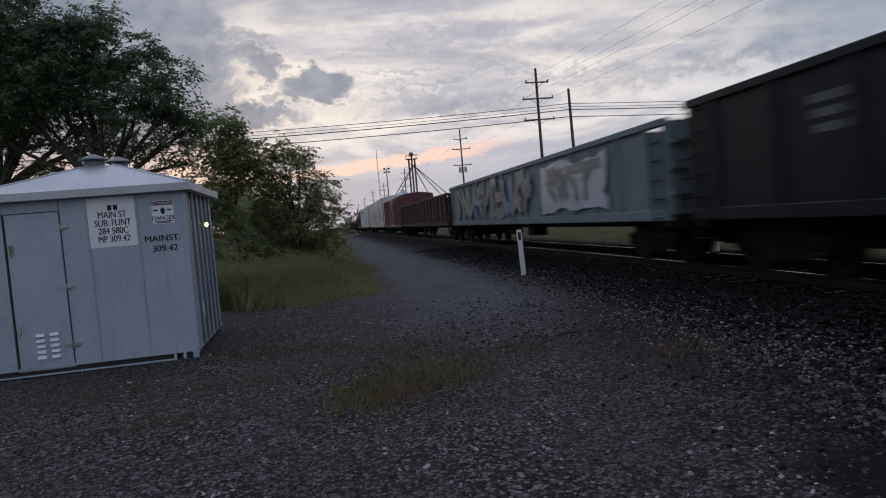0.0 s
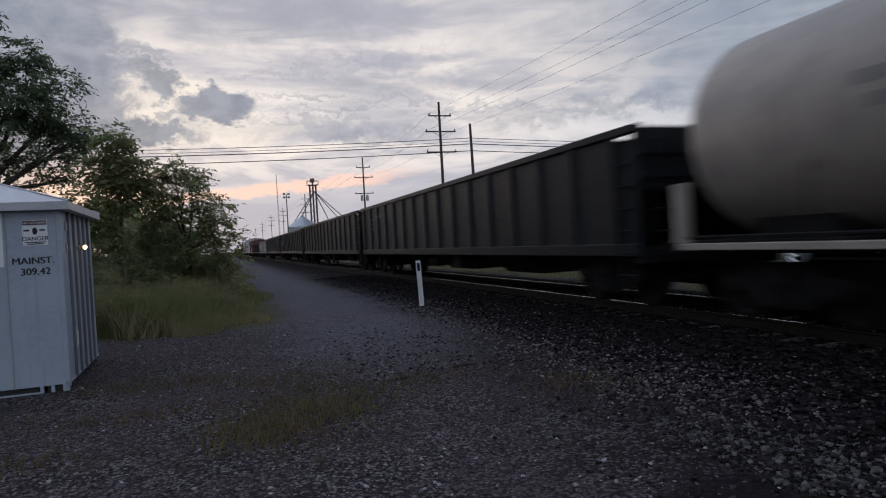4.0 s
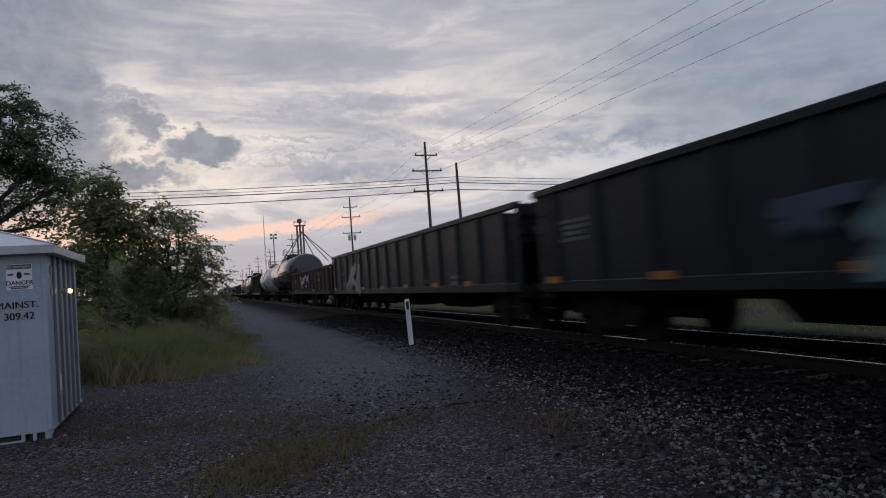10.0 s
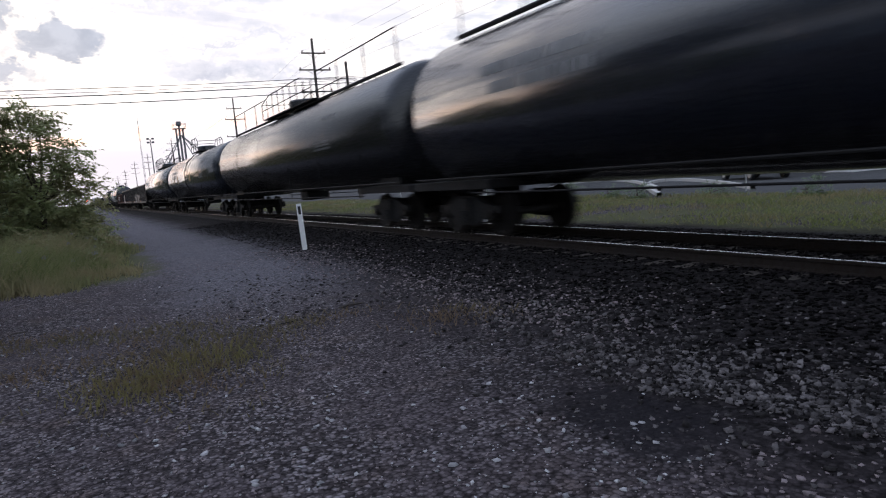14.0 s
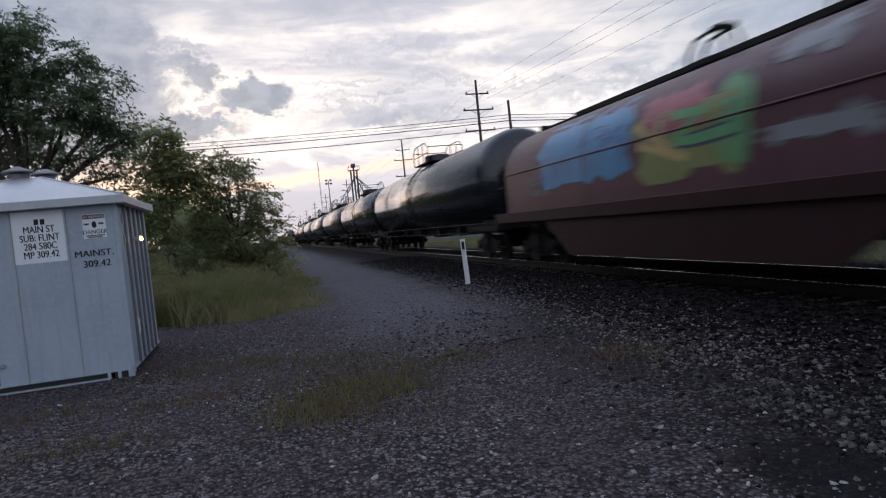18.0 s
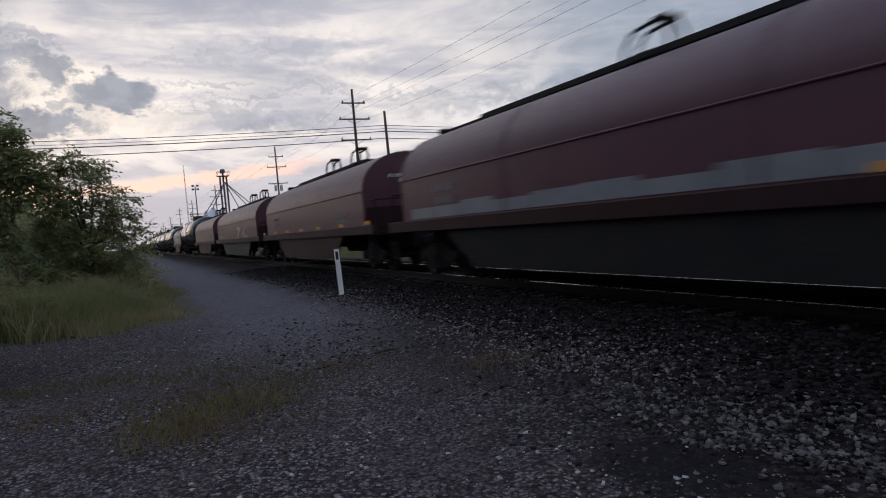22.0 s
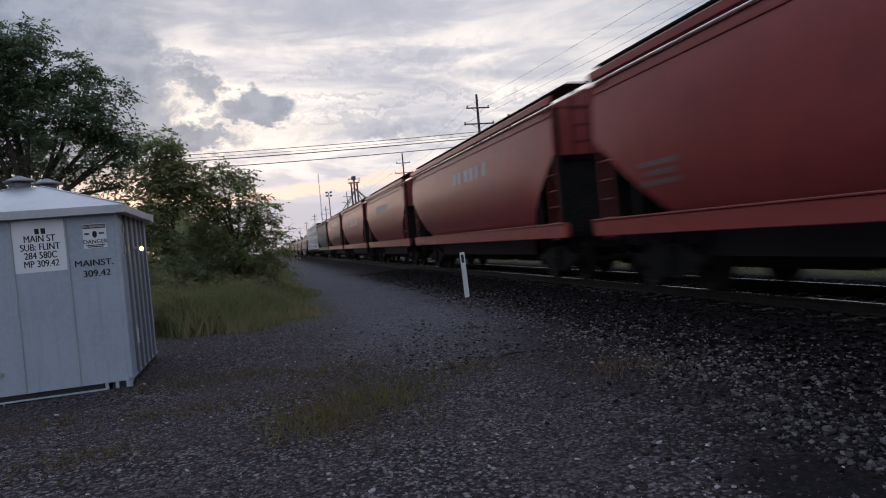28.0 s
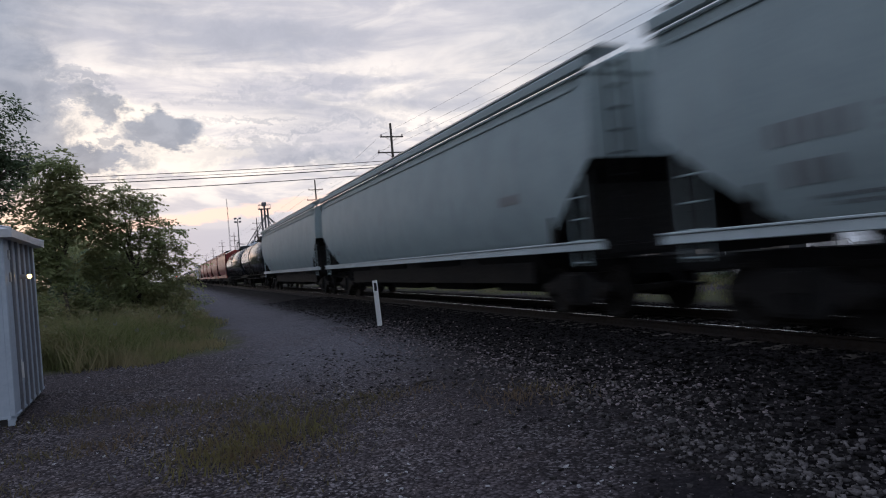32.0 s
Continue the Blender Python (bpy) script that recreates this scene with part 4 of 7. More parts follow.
def graffiti(root, x, y0, y1, z0, z1, colours, seed, hood=None):
    """Sprayed letters of fat bent strokes, a few millimetres proud of the side. hood: the curved profile (x of z) to follow."""
    r = random.Random(seed)
    k = max(2, int((y1 - y0) / 1.0))
    cell = (y1 - y0) / k
    for i in range(k):
        c = colours[i % len(colours)]
        cy, cz = y0 + (i + 0.5) * cell, (z0 + z1) / 2 + r.uniform(-0.08, 0.08)
        hy, hz = cell * r.uniform(0.42, 0.60), (z1 - z0) / 2 * r.uniform(0.75, 1.0)
        spots = [(-1, -1), (-1, 1), (1, 1), (1, -1), (0, 0), (0, 1), (0, -1), (1, 0), (-1, 0)]
        path = r.sample(spots, 5)
        strokes = []
        for (a0, b0), (a1, b1) in zip(path, path[1:]):
            strokes.append(((cy + a0 * hy, cz + b0 * hz), (cy + a1 * hy + r.uniform(-0.1, 0.1), cz + b1 * hz)))
        rim = r.choice(("haze", "grey", "navy")) if c != "white" else "grey"
        for grow, lift, mat in ((1.0, 0.004, M_SPRAY[rim]), (0.62, 0.009, M_SPRAY[c])):
            bm = bmesh.new()
            for n, (p, q) in enumerate(strokes):
                d = Vector((q[0] - p[0], q[1] - p[1]))
                if d.length < 0.05:
                    continue
                w = Vector((-d.y, d.x)).normalized() * min(cell, hz) * 0.30 * grow
                e = d.normalized() * min(cell, hz) * 0.22 * grow
                loop = []
                for t in (0.0, 0.33, 0.67, 1.0):
                    swell = 1 + 0.25 * math.sin(5 * t + n + seed)
                    loop.append((p[0] + d.x * t + w.x * swell - (e.x if t == 0 else 0) + (e.x if t == 1 else 0), p[1] + d.y * t + w.y * swell))
                for t in (1.0, 0.67, 0.33, 0.0):
                    swell = 1 + 0.25 * math.cos(4 * t + n)
                    loop.append((p[0] + d.x * t - w.x * swell + (e.x if t == 1 else 0) - (e.x if t == 0 else 0), p[1] + d.y * t - w.y * swell))
                vs = [bm.verts.new(((hood(min(max(z, z0 - 0.2), z1 + 0.2)) if hood else x) - lift - 0.0006 * n, y, z)) for y, z in loop]
                for j in range(3):
                    bm.faces.new((vs[j], vs[j + 1], vs[6 - j], vs[7 - j]))
            tagged(part("graffiti", bm, mat, root), "sprayed graffiti strokes", kind="stuff")


def colour_field(root, y0, y1, z0, z1, colour, seed, hood):
    """A broad sprayed field with ragged edges that follows the hood."""
    r = random.Random(seed)
    bm = bmesh.new()
    rows, cols = 7, 10
    grid = []
    for i in range(rows + 1):
        row = []
        for j in range(cols + 1):
            y, z = y0 + (y1 - y0) * j / cols, z0 + (z1 - z0) * i / rows
            if i in (0, rows):
                z += r.uniform(-0.12, 0.10)
            if j in (0, cols):
                y += r.uniform(-0.16, 0.16)
            row.append(bm.verts.new((hood(z) - 0.003, y, z)))
        grid.append(row)
    for i in range(rows):
        for j in range(cols):
            bm.faces.new((grid[i][j], grid[i + 1][j], grid[i + 1][j + 1], grid[i][j + 1]))
    part("graffiti", bm, M_SPRAY[colour], root, "broad sprayed field of colour", smooth=True)


# -- tank cars
def tank_car(L, R, body, label, band=None, rail_style="short", dome=None, sill=True, spots=(), marks=(), cz=None, deck=None, rail_from=None):
    root = thing("tank_car", label, "tank car", group="cars of the freight train")
    R = R if cz else R + (0.075 if rail_style == "long" else 0.11 if sill else 0.045)
    cz = cz or 4.22 - R
    h = L / 2 - 0.42
    bm = bmesh.new()
    cap = [(-h, 0.10 * R), (-h + 0.03, 0.38 * R), (-h + 0.10, 0.62 * R), (-h + 0.22, 0.82 * R), (-h + 0.38, 0.94 * R), (-h + 0.58, R)]
    rings = cap + [(-y, r) for y, r in cap[::-1]]
    lathe_y(bm, rings, 0, cz, 56)
    part("tank", bm, body, root, smooth=True)
    for i in range(1, 5):
        y = -h + 0.58 + i * (2 * h - 1.16) / 5
        bm = bmesh.new()
        lathe_y(bm, [(y - 0.02, R + 0.0005), (y - 0.012, R + 0.004), (y + 0.012, R + 0.004), (y + 0.02, R + 0.0005)], 0, cz, 56)
        part("weld_seam", bm, body, root)
    if band:
        bm = bmesh.new()
        lathe_y(bm, [(band[0], R + 0.001), (band[0], R + 0.009), (band[1], R + 0.009), (band[1], R + 0.001)], 0, cz, 48)
        part("painted_band", bm, band[2], root, "broad maroon band", smooth=True)
    # manway, valves and top platform
    bm = bmesh.new()
    lathe_z(bm, [(cz + R - 0.12, 0.62), (cz + R + 0.36, 0.62), (cz + R + 0.42, 0.56), (cz + R + 0.44, 0.2)], 0, 0, 20)
    part("manway", bm, dome or body, root, smooth=False)
    bm = bmesh.new()
    plat = 3.4 if rail_style == "long" else 1.45
    box(bm, -0.82, 0.82, -plat, plat, cz + R + 0.02, cz + R + 0.06)
    part("walkway", bm, M_STEEL, root, "steel grating walkway")
    bm = bmesh.new()
    top = cz + R + 0.06
    ends = (-plat, plat)
    for s in (-1, 1):
        x = s * 0.82
        pipe(bm, [(x, -plat, top), (x, -plat, top + 0.62), (x, -plat * 0.62, top + 0.86), (x, plat * 0.62, top + 0.86), (x, plat, top + 0.62), (x, plat, top)], 0.022)
        tube(bm, (x, -plat, top + 0.36), (x, plat, top + 0.36), 0.018)
        count = 7 if rail_style == "long" else 2
        for i in range(1, count + 1):
            y = -plat + 2 * plat * i / (count + 1)
            tube(bm, (x, y, top), (x, y, top + (0.86 if abs(y) < plat * 0.65 else 0.70)), 0.02)
    for y in ends:
        tube(bm, (-0.82, y, top + 0.62), (0.82, y, top + 0.62), 0.018)
    part("handrail", bm, M_STEEL, root, "pipe handrail round the platform")
    # long side walk with its own rail for the pressure cars
    if rail_style == "long":
        bm = bmesh.new()
        yy = np.linspace(-h + 1.2, rail_from or h - 1.2, 10)
        for s in (-1, 1):
            tube(bm, (s * 0.6, -h + 1.0, cz + R * 0.985), (s * 0.6, yy[-1] + 0.2, cz + R * 0.985), 0.05)
        tube(bm, (-0.62, yy[0], cz + R + 0.92), (-0.62, -plat, cz + R + 0.92), 0.02)
        if yy[-1] > plat:
            tube(bm, (-0.62, plat, cz + R + 0.92), (-0.62, yy[-1], cz + R + 0.92), 0.02)
        for y in yy:
            if abs(y) > plat:
                tube(bm, (-0.62, y, cz + R * 0.95), (-0.62, y, cz + R + 0.92), 0.02)
        part("roof_rail", bm, M_STEEL, root)
    # underframe, side ladder and safety railing
    for s in (-1, 1):
        bm = bmesh.new()
        box(bm, -1.35, 1.35, min(s * (h - 2.9), s * (h + 0.35)), max(s * (h - 2.9), s * (h + 0.35)), 0.98, 1.16, 0.01)
        box(bm, -0.9, 0.9, min(s * (h - 2.4), s * (h - 1.1)), max(s * (h - 2.4), s * (h - 1.1)), 1.1, cz - R * 0.72)
        part("stub_sill", bm, M_STEEL, root)
    bm = bmesh.new()
    for s in (-1, 1):
        tube(bm, (s * 1.42, -h + 0.1, 1.22), (s * 1.42, h - 0.1, 1.22), 0.024)
        tube(bm, (s * 1.42, -h + 2.4, 0.92), (s * 1.42, h - 2.4, 0.92), 0.018)
        for y in np.linspace(-h + 2.4, h - 2.4, 6):
            tube(bm, (s * 1.42, y, 0.92), (s * 1.42, y, 1.22), 0.014)
            tube(bm, (s * 1.42, y, 1.22), (s * R * 0.92, y, cz - R * 0.38), 0.014)
    part("side_rail", bm, M_STEEL, root, "running safety rail along the tank")
    bm = bmesh.new()
    pts = [(-math.cos(radians(a)) * (R + 0.10), 0.22, cz + math.sin(radians(a)) * (R + 0.10)) for a in (-40, -15, 10, 35, 58, 72)]
    pts2 = [(p[0], -0.22, p[2]) for p in pts]
    pipe(bm, pts, 0.02)
    pipe(bm, pts2, 0.02)
    for a in range(-40, 72, 11):
        x, z = -math.cos(radians(a)) * (R + 0.10), cz + math.sin(radians(a)) * (R + 0.10)
        tube(bm, (x, -0.22, z), (x, 0.22, z), 0.010)
    if rail_style == "long":
        bm.free()
    else:
        part("side_ladder", bm, M_STEEL, root)
    if deck:
        for s in (-1, 1):
            bm = bmesh.new()
            box(bm, s * 1.45 - 0.09, s * 1.45 + 0.09, -h + 0.1, h - 0.1, 1.03, 1.13, 0.01)
            part("side_walkway", bm, deck, root, "pale-edged walkway along the tank")
            for y in (-h + 0.05, h - 0.05):
                bm = bmesh.new()
                box(bm, s * 1.40 - 0.05, s * 1.40 + 0.05, y - 0.14, y + 0.14, 1.13, 2.05, 0.01)
                part("end_post", bm, deck, root)
    if rail_style != "long" and sill:
        bm = bmesh.new()
        box(bm, -0.42, 0.42, -h + 2.3, h - 2.3, 0.84, cz - R + 0.12, 0.02)
        for y in (-h * 0.45, -h * 0.15, h * 0.2, h * 0.5):
            box(bm, -0.75, 0.75, y - 0.12, y + 0.12, 0.80, cz - R + 0.22)
        part("centre_sill", bm, M_STEEL, root, "dark sill and saddles under the tank")
    bm = bmesh.new()
    box(bm, -0.45, 0.45, -0.45, 0.45, cz - R - 0.30, cz - R + 0.08, 0.05)
    part("bottom_outlet", bm, M_STEEL, root)

    def skin(y0, y1, z0, z1, mat, nm, lb):
        bm2 = bmesh.new()
        steps = 3
        for p, q in ([(y0, y1)] if nm == "reflector" else runs((y0 + y1) / 2, y1 - y0, z1 - z0, int(100 * abs(y0 + z0)))):
            cols = []
            for i in range(steps + 1):
                z = z0 + (z1 - z0) * i / steps
                x = -math.sqrt(max((R + 0.006) ** 2 - (z - cz) ** 2, 0))
                cols.append((bm2.verts.new((x, p, z)), bm2.verts.new((x, q, z))))
            for a, b in zip(cols, cols[1:]):
                bm2.faces.new((a[0], a[1], b[1], b[0]))
        ob = part(nm, bm2, mat, root, lb)
        if nm == "stencil":
            tagged(ob, lb, kind="stuff")

    for y, z, w, hh, rows in spots:
        for k in range(rows):
            skin(y - w / 2, y + w / 2 * (1 - 0.2 * (k % 2)), z - k * hh * 1.7 - hh / 2, z - k * hh * 1.7 + hh / 2, M_FRESH if hh > 0.3 else M_STENCIL, "stencil", "worn white stencilled lettering")
    for y, z, w, hh, mt in marks:
        skin(y - w / 2, y + w / 2, z - hh / 2, z + hh / 2, mt, "reflector", "yellow reflective panel")
    add_trucks(root, h - 1.55)
    add_couplers(root, L)
    return root


# -- gondolas and open hoppers
def gondola(L, H, body, label, ribs=14, floor=1.05, hopper=False, spots=(), marks=(), paint=(), strips=(), fields=()):
    root = thing("gondola_car" if not hopper else "hopper_car", label, "freight car", group="cars of the freight train")
    h, w = L / 2 - 0.42, 1.50
    for s in (-1, 1):
        bm = bmesh.new()
        out = [(h, floor), (h, H - 0.12), (-h + 0.80, H - 0.12), (-h + 0.72, H - 0.17), (-h + 0.12, H - 0.26), (-h + 0.10, H - 0.12), (-h, H - 0.12), (-h, floor)]
        near, away = ([bm.verts.new((s * w + d, y, z)) for y, z in out] for d in (-0.02, 0.02))
        bm.faces.new(near)
        bm.faces.new(away[::-1])
        for i in range(8):
            bm.faces.new((near[i], away[i], away[(i + 1) % 8], near[(i + 1) % 8]))
        bmesh.ops.recalc_face_normals(bm, faces=bm.faces)
        side = part("side_wall", bm, body, root)
        bm = bmesh.new()
        box(bm, s * w - 0.09, s * w + 0.07, -h - 0.03, h + 0.03, H - 0.14, H, 0.015)
        part("top_chord", bm, body, side)
        bm = bmesh.new()
        box(bm, s * w - 0.07, s * w + 0.06, -h, h, floor - 0.12, floor + 0.10, 0.015)
        part("side_sill", bm, body, side)
        rib = cached("rib_%.2f_%.2f" % (H, floor), lambda b: prism_rib(b, floor + 0.1, H - 0.14))
        for i in range(ribs):
            ob = part_of("rib", rib, body, side)
            ob.location = (s * (w + 0.02), -h + (i + 0.5) * 2 * h / ribs, 0)
            ob.rotation_euler = (0, 0, 0 if s > 0 else math.pi)
    for s in (-1, 1):
        bm = bmesh.new()
        y = s * h
        if hopper:
            box(bm, -w, w, y - 0.03, y + 0.03, 2.05, H - 0.05)
            a, b = s * (h - 0.05), s * (h - 2.2)
            sheet = bmesh.new()
            vs = [sheet.verts.new(p) for p in ((-w, a, 2.1), (w, a, 2.1), (w, b, floor), (-w, b, floor))]
            sheet.faces.new(vs)
            part("slope_sheet", sheet, body, root)
        else:
            box(bm, -w, w, y - 0.04, y + 0.04, floor, H - 0.05)
        end = part("end_wall", bm, body, root)
        for z in ((1.5, 2.0, 2.5) if not hopper else (2.3, 2.7)):
            if z < H - 0.2:
                bm = bmesh.new()
                box(bm, -w, w, min(y, y + s * 0.12), max(y, y + s * 0.12), z - 0.06, z + 0.06)
                part("end_rib", bm, body, end)
        bm = bmesh.new()
        box(bm, -w, w, min(y, y - s * 0.35), max(y, y - s * 0.35), floor - 0.25, floor, 0.02)
        part("end_sill", bm, M_STEEL, root)
        ladder(root, -w - 0.07, s * (h - 0.35), 0.55, H - 0.1)
        ladder(root, -w + 0.35, y + s * 0.16, 0.9, H - 0.1, along="x")
    bm = bmesh.new()
    box(bm, -w, w, -h, h, floor - 0.04, floor + 0.02)
    box(bm, -0.3, 0.3, -h, h, 0.72, floor - 0.04)
    if hopper:
        for c in (-h * 0.42, 0, h * 0.42):
            prism(bm, [(-1.2, floor), (1.2, floor), (0.55, 0.42), (-0.55, 0.42)][::-1], c - 1.1, c + 1.1)
    part("underframe", bm, M_STEEL, root)
    bm = bmesh.new()
    tube(bm, (-0.9, 1.2, 0.66), (-0.9, 2.2, 0.66), 0.17, sides=12)
    part("brake_reservoir", bm, M_STEEL, root)
    bm = bmesh.new()
    box(bm, -1.2, -0.7, -1.6, -0.9, 0.5, 0.85, 0.02)
    part("brake_valve", bm, M_STEEL, root)
    stencils(root, -w - 0.028, spots)
    placards(root, -w - 0.09, marks, floor + 0.13, 0.55, 0.13, M_ORANGE)
    placards(root, -w - 0.068, strips, floor + 0.25, 0.36, 0.22)
    for k, (y0, y1, z0, z1, col) in enumerate(fields):
        colour_field(root, y0, y1, z0, z1, col, 90 + k, lambda z: -w - 0.088)
    for k, (y0, y1, z0, z1, cols) in enumerate(paint):
        graffiti(root, -w - 0.095, y0, y1, z0, z1, cols, int(L * 100) + k)
    add_trucks(root, h - 1.75)
    add_couplers(root, L)
    return root


def prism_rib(bm, z0, z1):
    vs = [(0, -0.09), (0.07, -0.05), (0.07, 0.05), (0, 0.09)]
    a = [bm.verts.new((x, y, z0)) for x, y in vs]
    b = [bm.verts.new((x, y, z1)) for x, y in vs]
    for i in range(3):
        bm.faces.new((a[i], a[i + 1], b[i + 1], b[i]))
    bm.faces.new(a[::-1])
    bm.faces.new(b)


# -- covered hoppers
def covered_hopper(L, body, label, spots=(), marks=(), paint=(), sill_mat=None, eave=4.22, bays=3, shade_sheet=True):
    root = thing("covered_hopper_car", label, "hopper car", group="cars of the freight train")
    h = L / 2 - (0.74 if body is M_GREY else 0.65)
    lip, slope = (0.06, 2.80) if body is M_GREY else (0.35, 3.0)
    sill = 1.29
    under = sill - 0.04 if body is M_GREY else sill - 0.22
    prof = [(-1.30, sill + 0.12), (-1.46, sill + 0.45), (-1.56, 2.2), (-1.60, slope), (-1.57, 3.7), (-1.50, eave - 0.06), (-1.42, eave), (1.42, eave), (1.50, eave - 0.06), (1.57, 3.7), (1.60, slope), (1.56, 2.2), (1.46, sill + 0.45), (1.30, sill + 0.12)]
    bm = bmesh.new()
    inset = 2.35
    prism(bm, prof[::-1], -h + inset, h - inset, caps=False)
    # the ends taper: upper part reaches out over the platforms, slope sheet under it
    for s in (-1, 1):
        a = [bm.verts.new((x, s * (h - inset), z)) for x, z in prof]
        b = [bm.verts.new((x, s * (h - lip - max(0.0, (slope - z)) * 1.3), z)) for x, z in prof]
        k = len(prof)
        for i in range(k):
            q = (a[i], a[(i + 1) % k], b[(i + 1) % k], b[i])
            bm.faces.new(q if s > 0 else q[::-1])
        for i in range(k // 2 - 1):
            q = (b[i], b[i + 1], b[k - 2 - i], b[k - 1 - i])
            f = bm.faces.new(q if s > 0 else q[::-1])
            # lower end faces go dark: the opening's shade is put into the colour
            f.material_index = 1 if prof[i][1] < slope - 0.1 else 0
    bmesh.ops.remove_doubles(bm, verts=bm.verts, dist=0.001)
    bmesh.ops.recalc_face_normals(bm, faces=bm.faces)
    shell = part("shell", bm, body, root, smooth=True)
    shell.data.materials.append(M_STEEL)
    # eaves rail, roof and hatches
    bm = bmesh.new()
    prism(bm, [(-1.54, eave - 0.10), (-1.42, eave - 0.02), (-0.55, eave + 0.30), (0, eave + 0.36), (0.55, eave + 0.30), (1.42, eave - 0.02), (1.54, eave - 0.10)][::-1], -h + lip - 0.04, h - lip + 0.04)
    part("roof", bm, body, root)
    for s in (-1, 1):
        bm = bmesh.new()
        box(bm, s * 1.0 - 0.26, s * 1.0 + 0.26, -h + 0.02, h - 0.02, eave + 0.36, eave + 0.39)
        for y in np.linspace(-h + 0.5, h - 0.5, 14):
            tube(bm, (s * 1.2, y, eave + 0.02), (s * 1.2, y, eave + 0.36), 0.014, sides=4)
        part("running_board", bm, M_GALV if body is M_GREY else M_STEEL, root, "roof walkway grating on thin brackets")
    for y in np.linspace(-h + 2.2, h - 2.2, 4):
        bm = bmesh.new()
        box(bm, -0.38, 0.38, y - h * 0.17, y + h * 0.17, eave + 0.33, eave + 0.45, 0.03)
        part("hatch", bm, body, root)
    for s in (-1, 1):
        bm = bmesh.new()
        box(bm, s * 1.56 - 0.06, s * 1.56 + 0.06, -h + lip - 0.02, h - lip + 0.02, eave - 0.03, eave + 0.15, 0.02)
        part("eave_lip", bm, body, shell, "overhanging eave lip")
        bm = bmesh.new()
        box(bm, s * 1.54 - 0.02, s * 1.54 + 0.02, -h + 0.5, h - 0.5, eave - 0.30, eave - 0.25, 0.008)
        part("eave_rib", bm, body, shell)
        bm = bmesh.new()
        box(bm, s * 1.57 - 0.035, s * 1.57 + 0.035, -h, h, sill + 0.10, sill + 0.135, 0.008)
        part("sill_edge", bm, sill_mat or body, shell, "thin projecting upper edge of the sill")
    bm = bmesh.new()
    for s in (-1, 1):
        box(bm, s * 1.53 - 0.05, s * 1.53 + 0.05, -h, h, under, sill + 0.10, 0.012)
    part("side_sill", bm, sill_mat or body, root, "side sill below the shell")
    for c in np.linspace(-h + 4.2, h - 4.2, bays):
        bm = bmesh.new()
        prism(bm, [(-1.30, sill + 0.12), (1.30, sill + 0.12), (0.62, 0.40), (-0.62, 0.40)], c - 1.45, c + 1.45, caps=True)
        bmesh.ops.recalc_face_normals(bm, faces=bm.faces)
        part("discharge_bay", bm, M_STEEL, root, "dark discharge hopper")
    bm = bmesh.new()
    box(bm, -0.3, 0.3, -h, h, 0.75, 1.05)
    part("centre_sill", bm, M_STEEL, root)
    # plates added to close the view under the car with shade-dark colour
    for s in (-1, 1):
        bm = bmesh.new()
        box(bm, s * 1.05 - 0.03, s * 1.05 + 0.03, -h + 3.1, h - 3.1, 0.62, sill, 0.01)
        part("outlet_shroud", bm, M_STEEL, root, "added dark plates standing for the shade behind the discharge gates")
    for s in (-1, 1):
        bm = bmesh.new()
        box(bm, -1.48, 1.48, min(s * (h - 0.3), s * h), max(s * (h - 0.3), s * h), sill - 0.12, sill + 0.02, 0.01)
        for x in (-1.46, 1.46):
            box(bm, x - 0.05, x + 0.05, min(s * (h - 0.30), s * (h - 0.42)), max(s * (h - 0.30), s * (h - 0.42)), sill, eave - 0.1)
            box(bm, x - 0.04, x + 0.04, min(s * (h - 1.55), s * (h - 1.65)), max(s * (h - 1.55), s * (h - 1.65)), sill, 2.6)
        for x in (-0.5, 0.5):
            box(bm, x - 0.06, x + 0.06, min(s * (h - 0.9), s * (h - 1.0)), max(s * (h - 0.9), s * (h - 1.0)), sill - 0.3, slope - 0.1)
        # dark instead of body paint, as the frame stands in shade
        part("end_frame", bm, M_STEEL, root, "end frame with the opening's shade in its colour")
        # extra dark sheet that fills the end opening in place of shade
        if shade_sheet:
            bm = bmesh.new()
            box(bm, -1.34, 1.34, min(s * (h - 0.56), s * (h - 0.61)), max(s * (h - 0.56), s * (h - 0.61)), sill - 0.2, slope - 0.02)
            part("end_bulkhead", bm, M_STEEL, root, "added dark sheet standing for the shade under the slope sheet")
        ladder(root, -1.54, s * (h - 0.62), sill - 0.3, eave - 0.05, mat=body)
        ladder(root, -1.0, s * (h + 0.02), sill, eave + 0.2, along="x")
        bm = bmesh.new()
        tube(bm, (-0.5, s * (h - 0.95), 1.55), (0.35, s * (h - 0.95), 1.55), 0.2, sides=12)
        box(bm, 0.4, 0.8, min(s * (h - 0.8), s * (h - 1.1)), max(s * (h - 0.8), s * (h - 1.1)), 1.5, 2.0, 0.02)
        part("brake_gear", bm, M_STEEL, root)

    def flank(z):
        zs, xs = [p[1] for p in prof[:7]], [p[0] for p in prof[:7]]
        return float(np.interp(z, zs, xs))

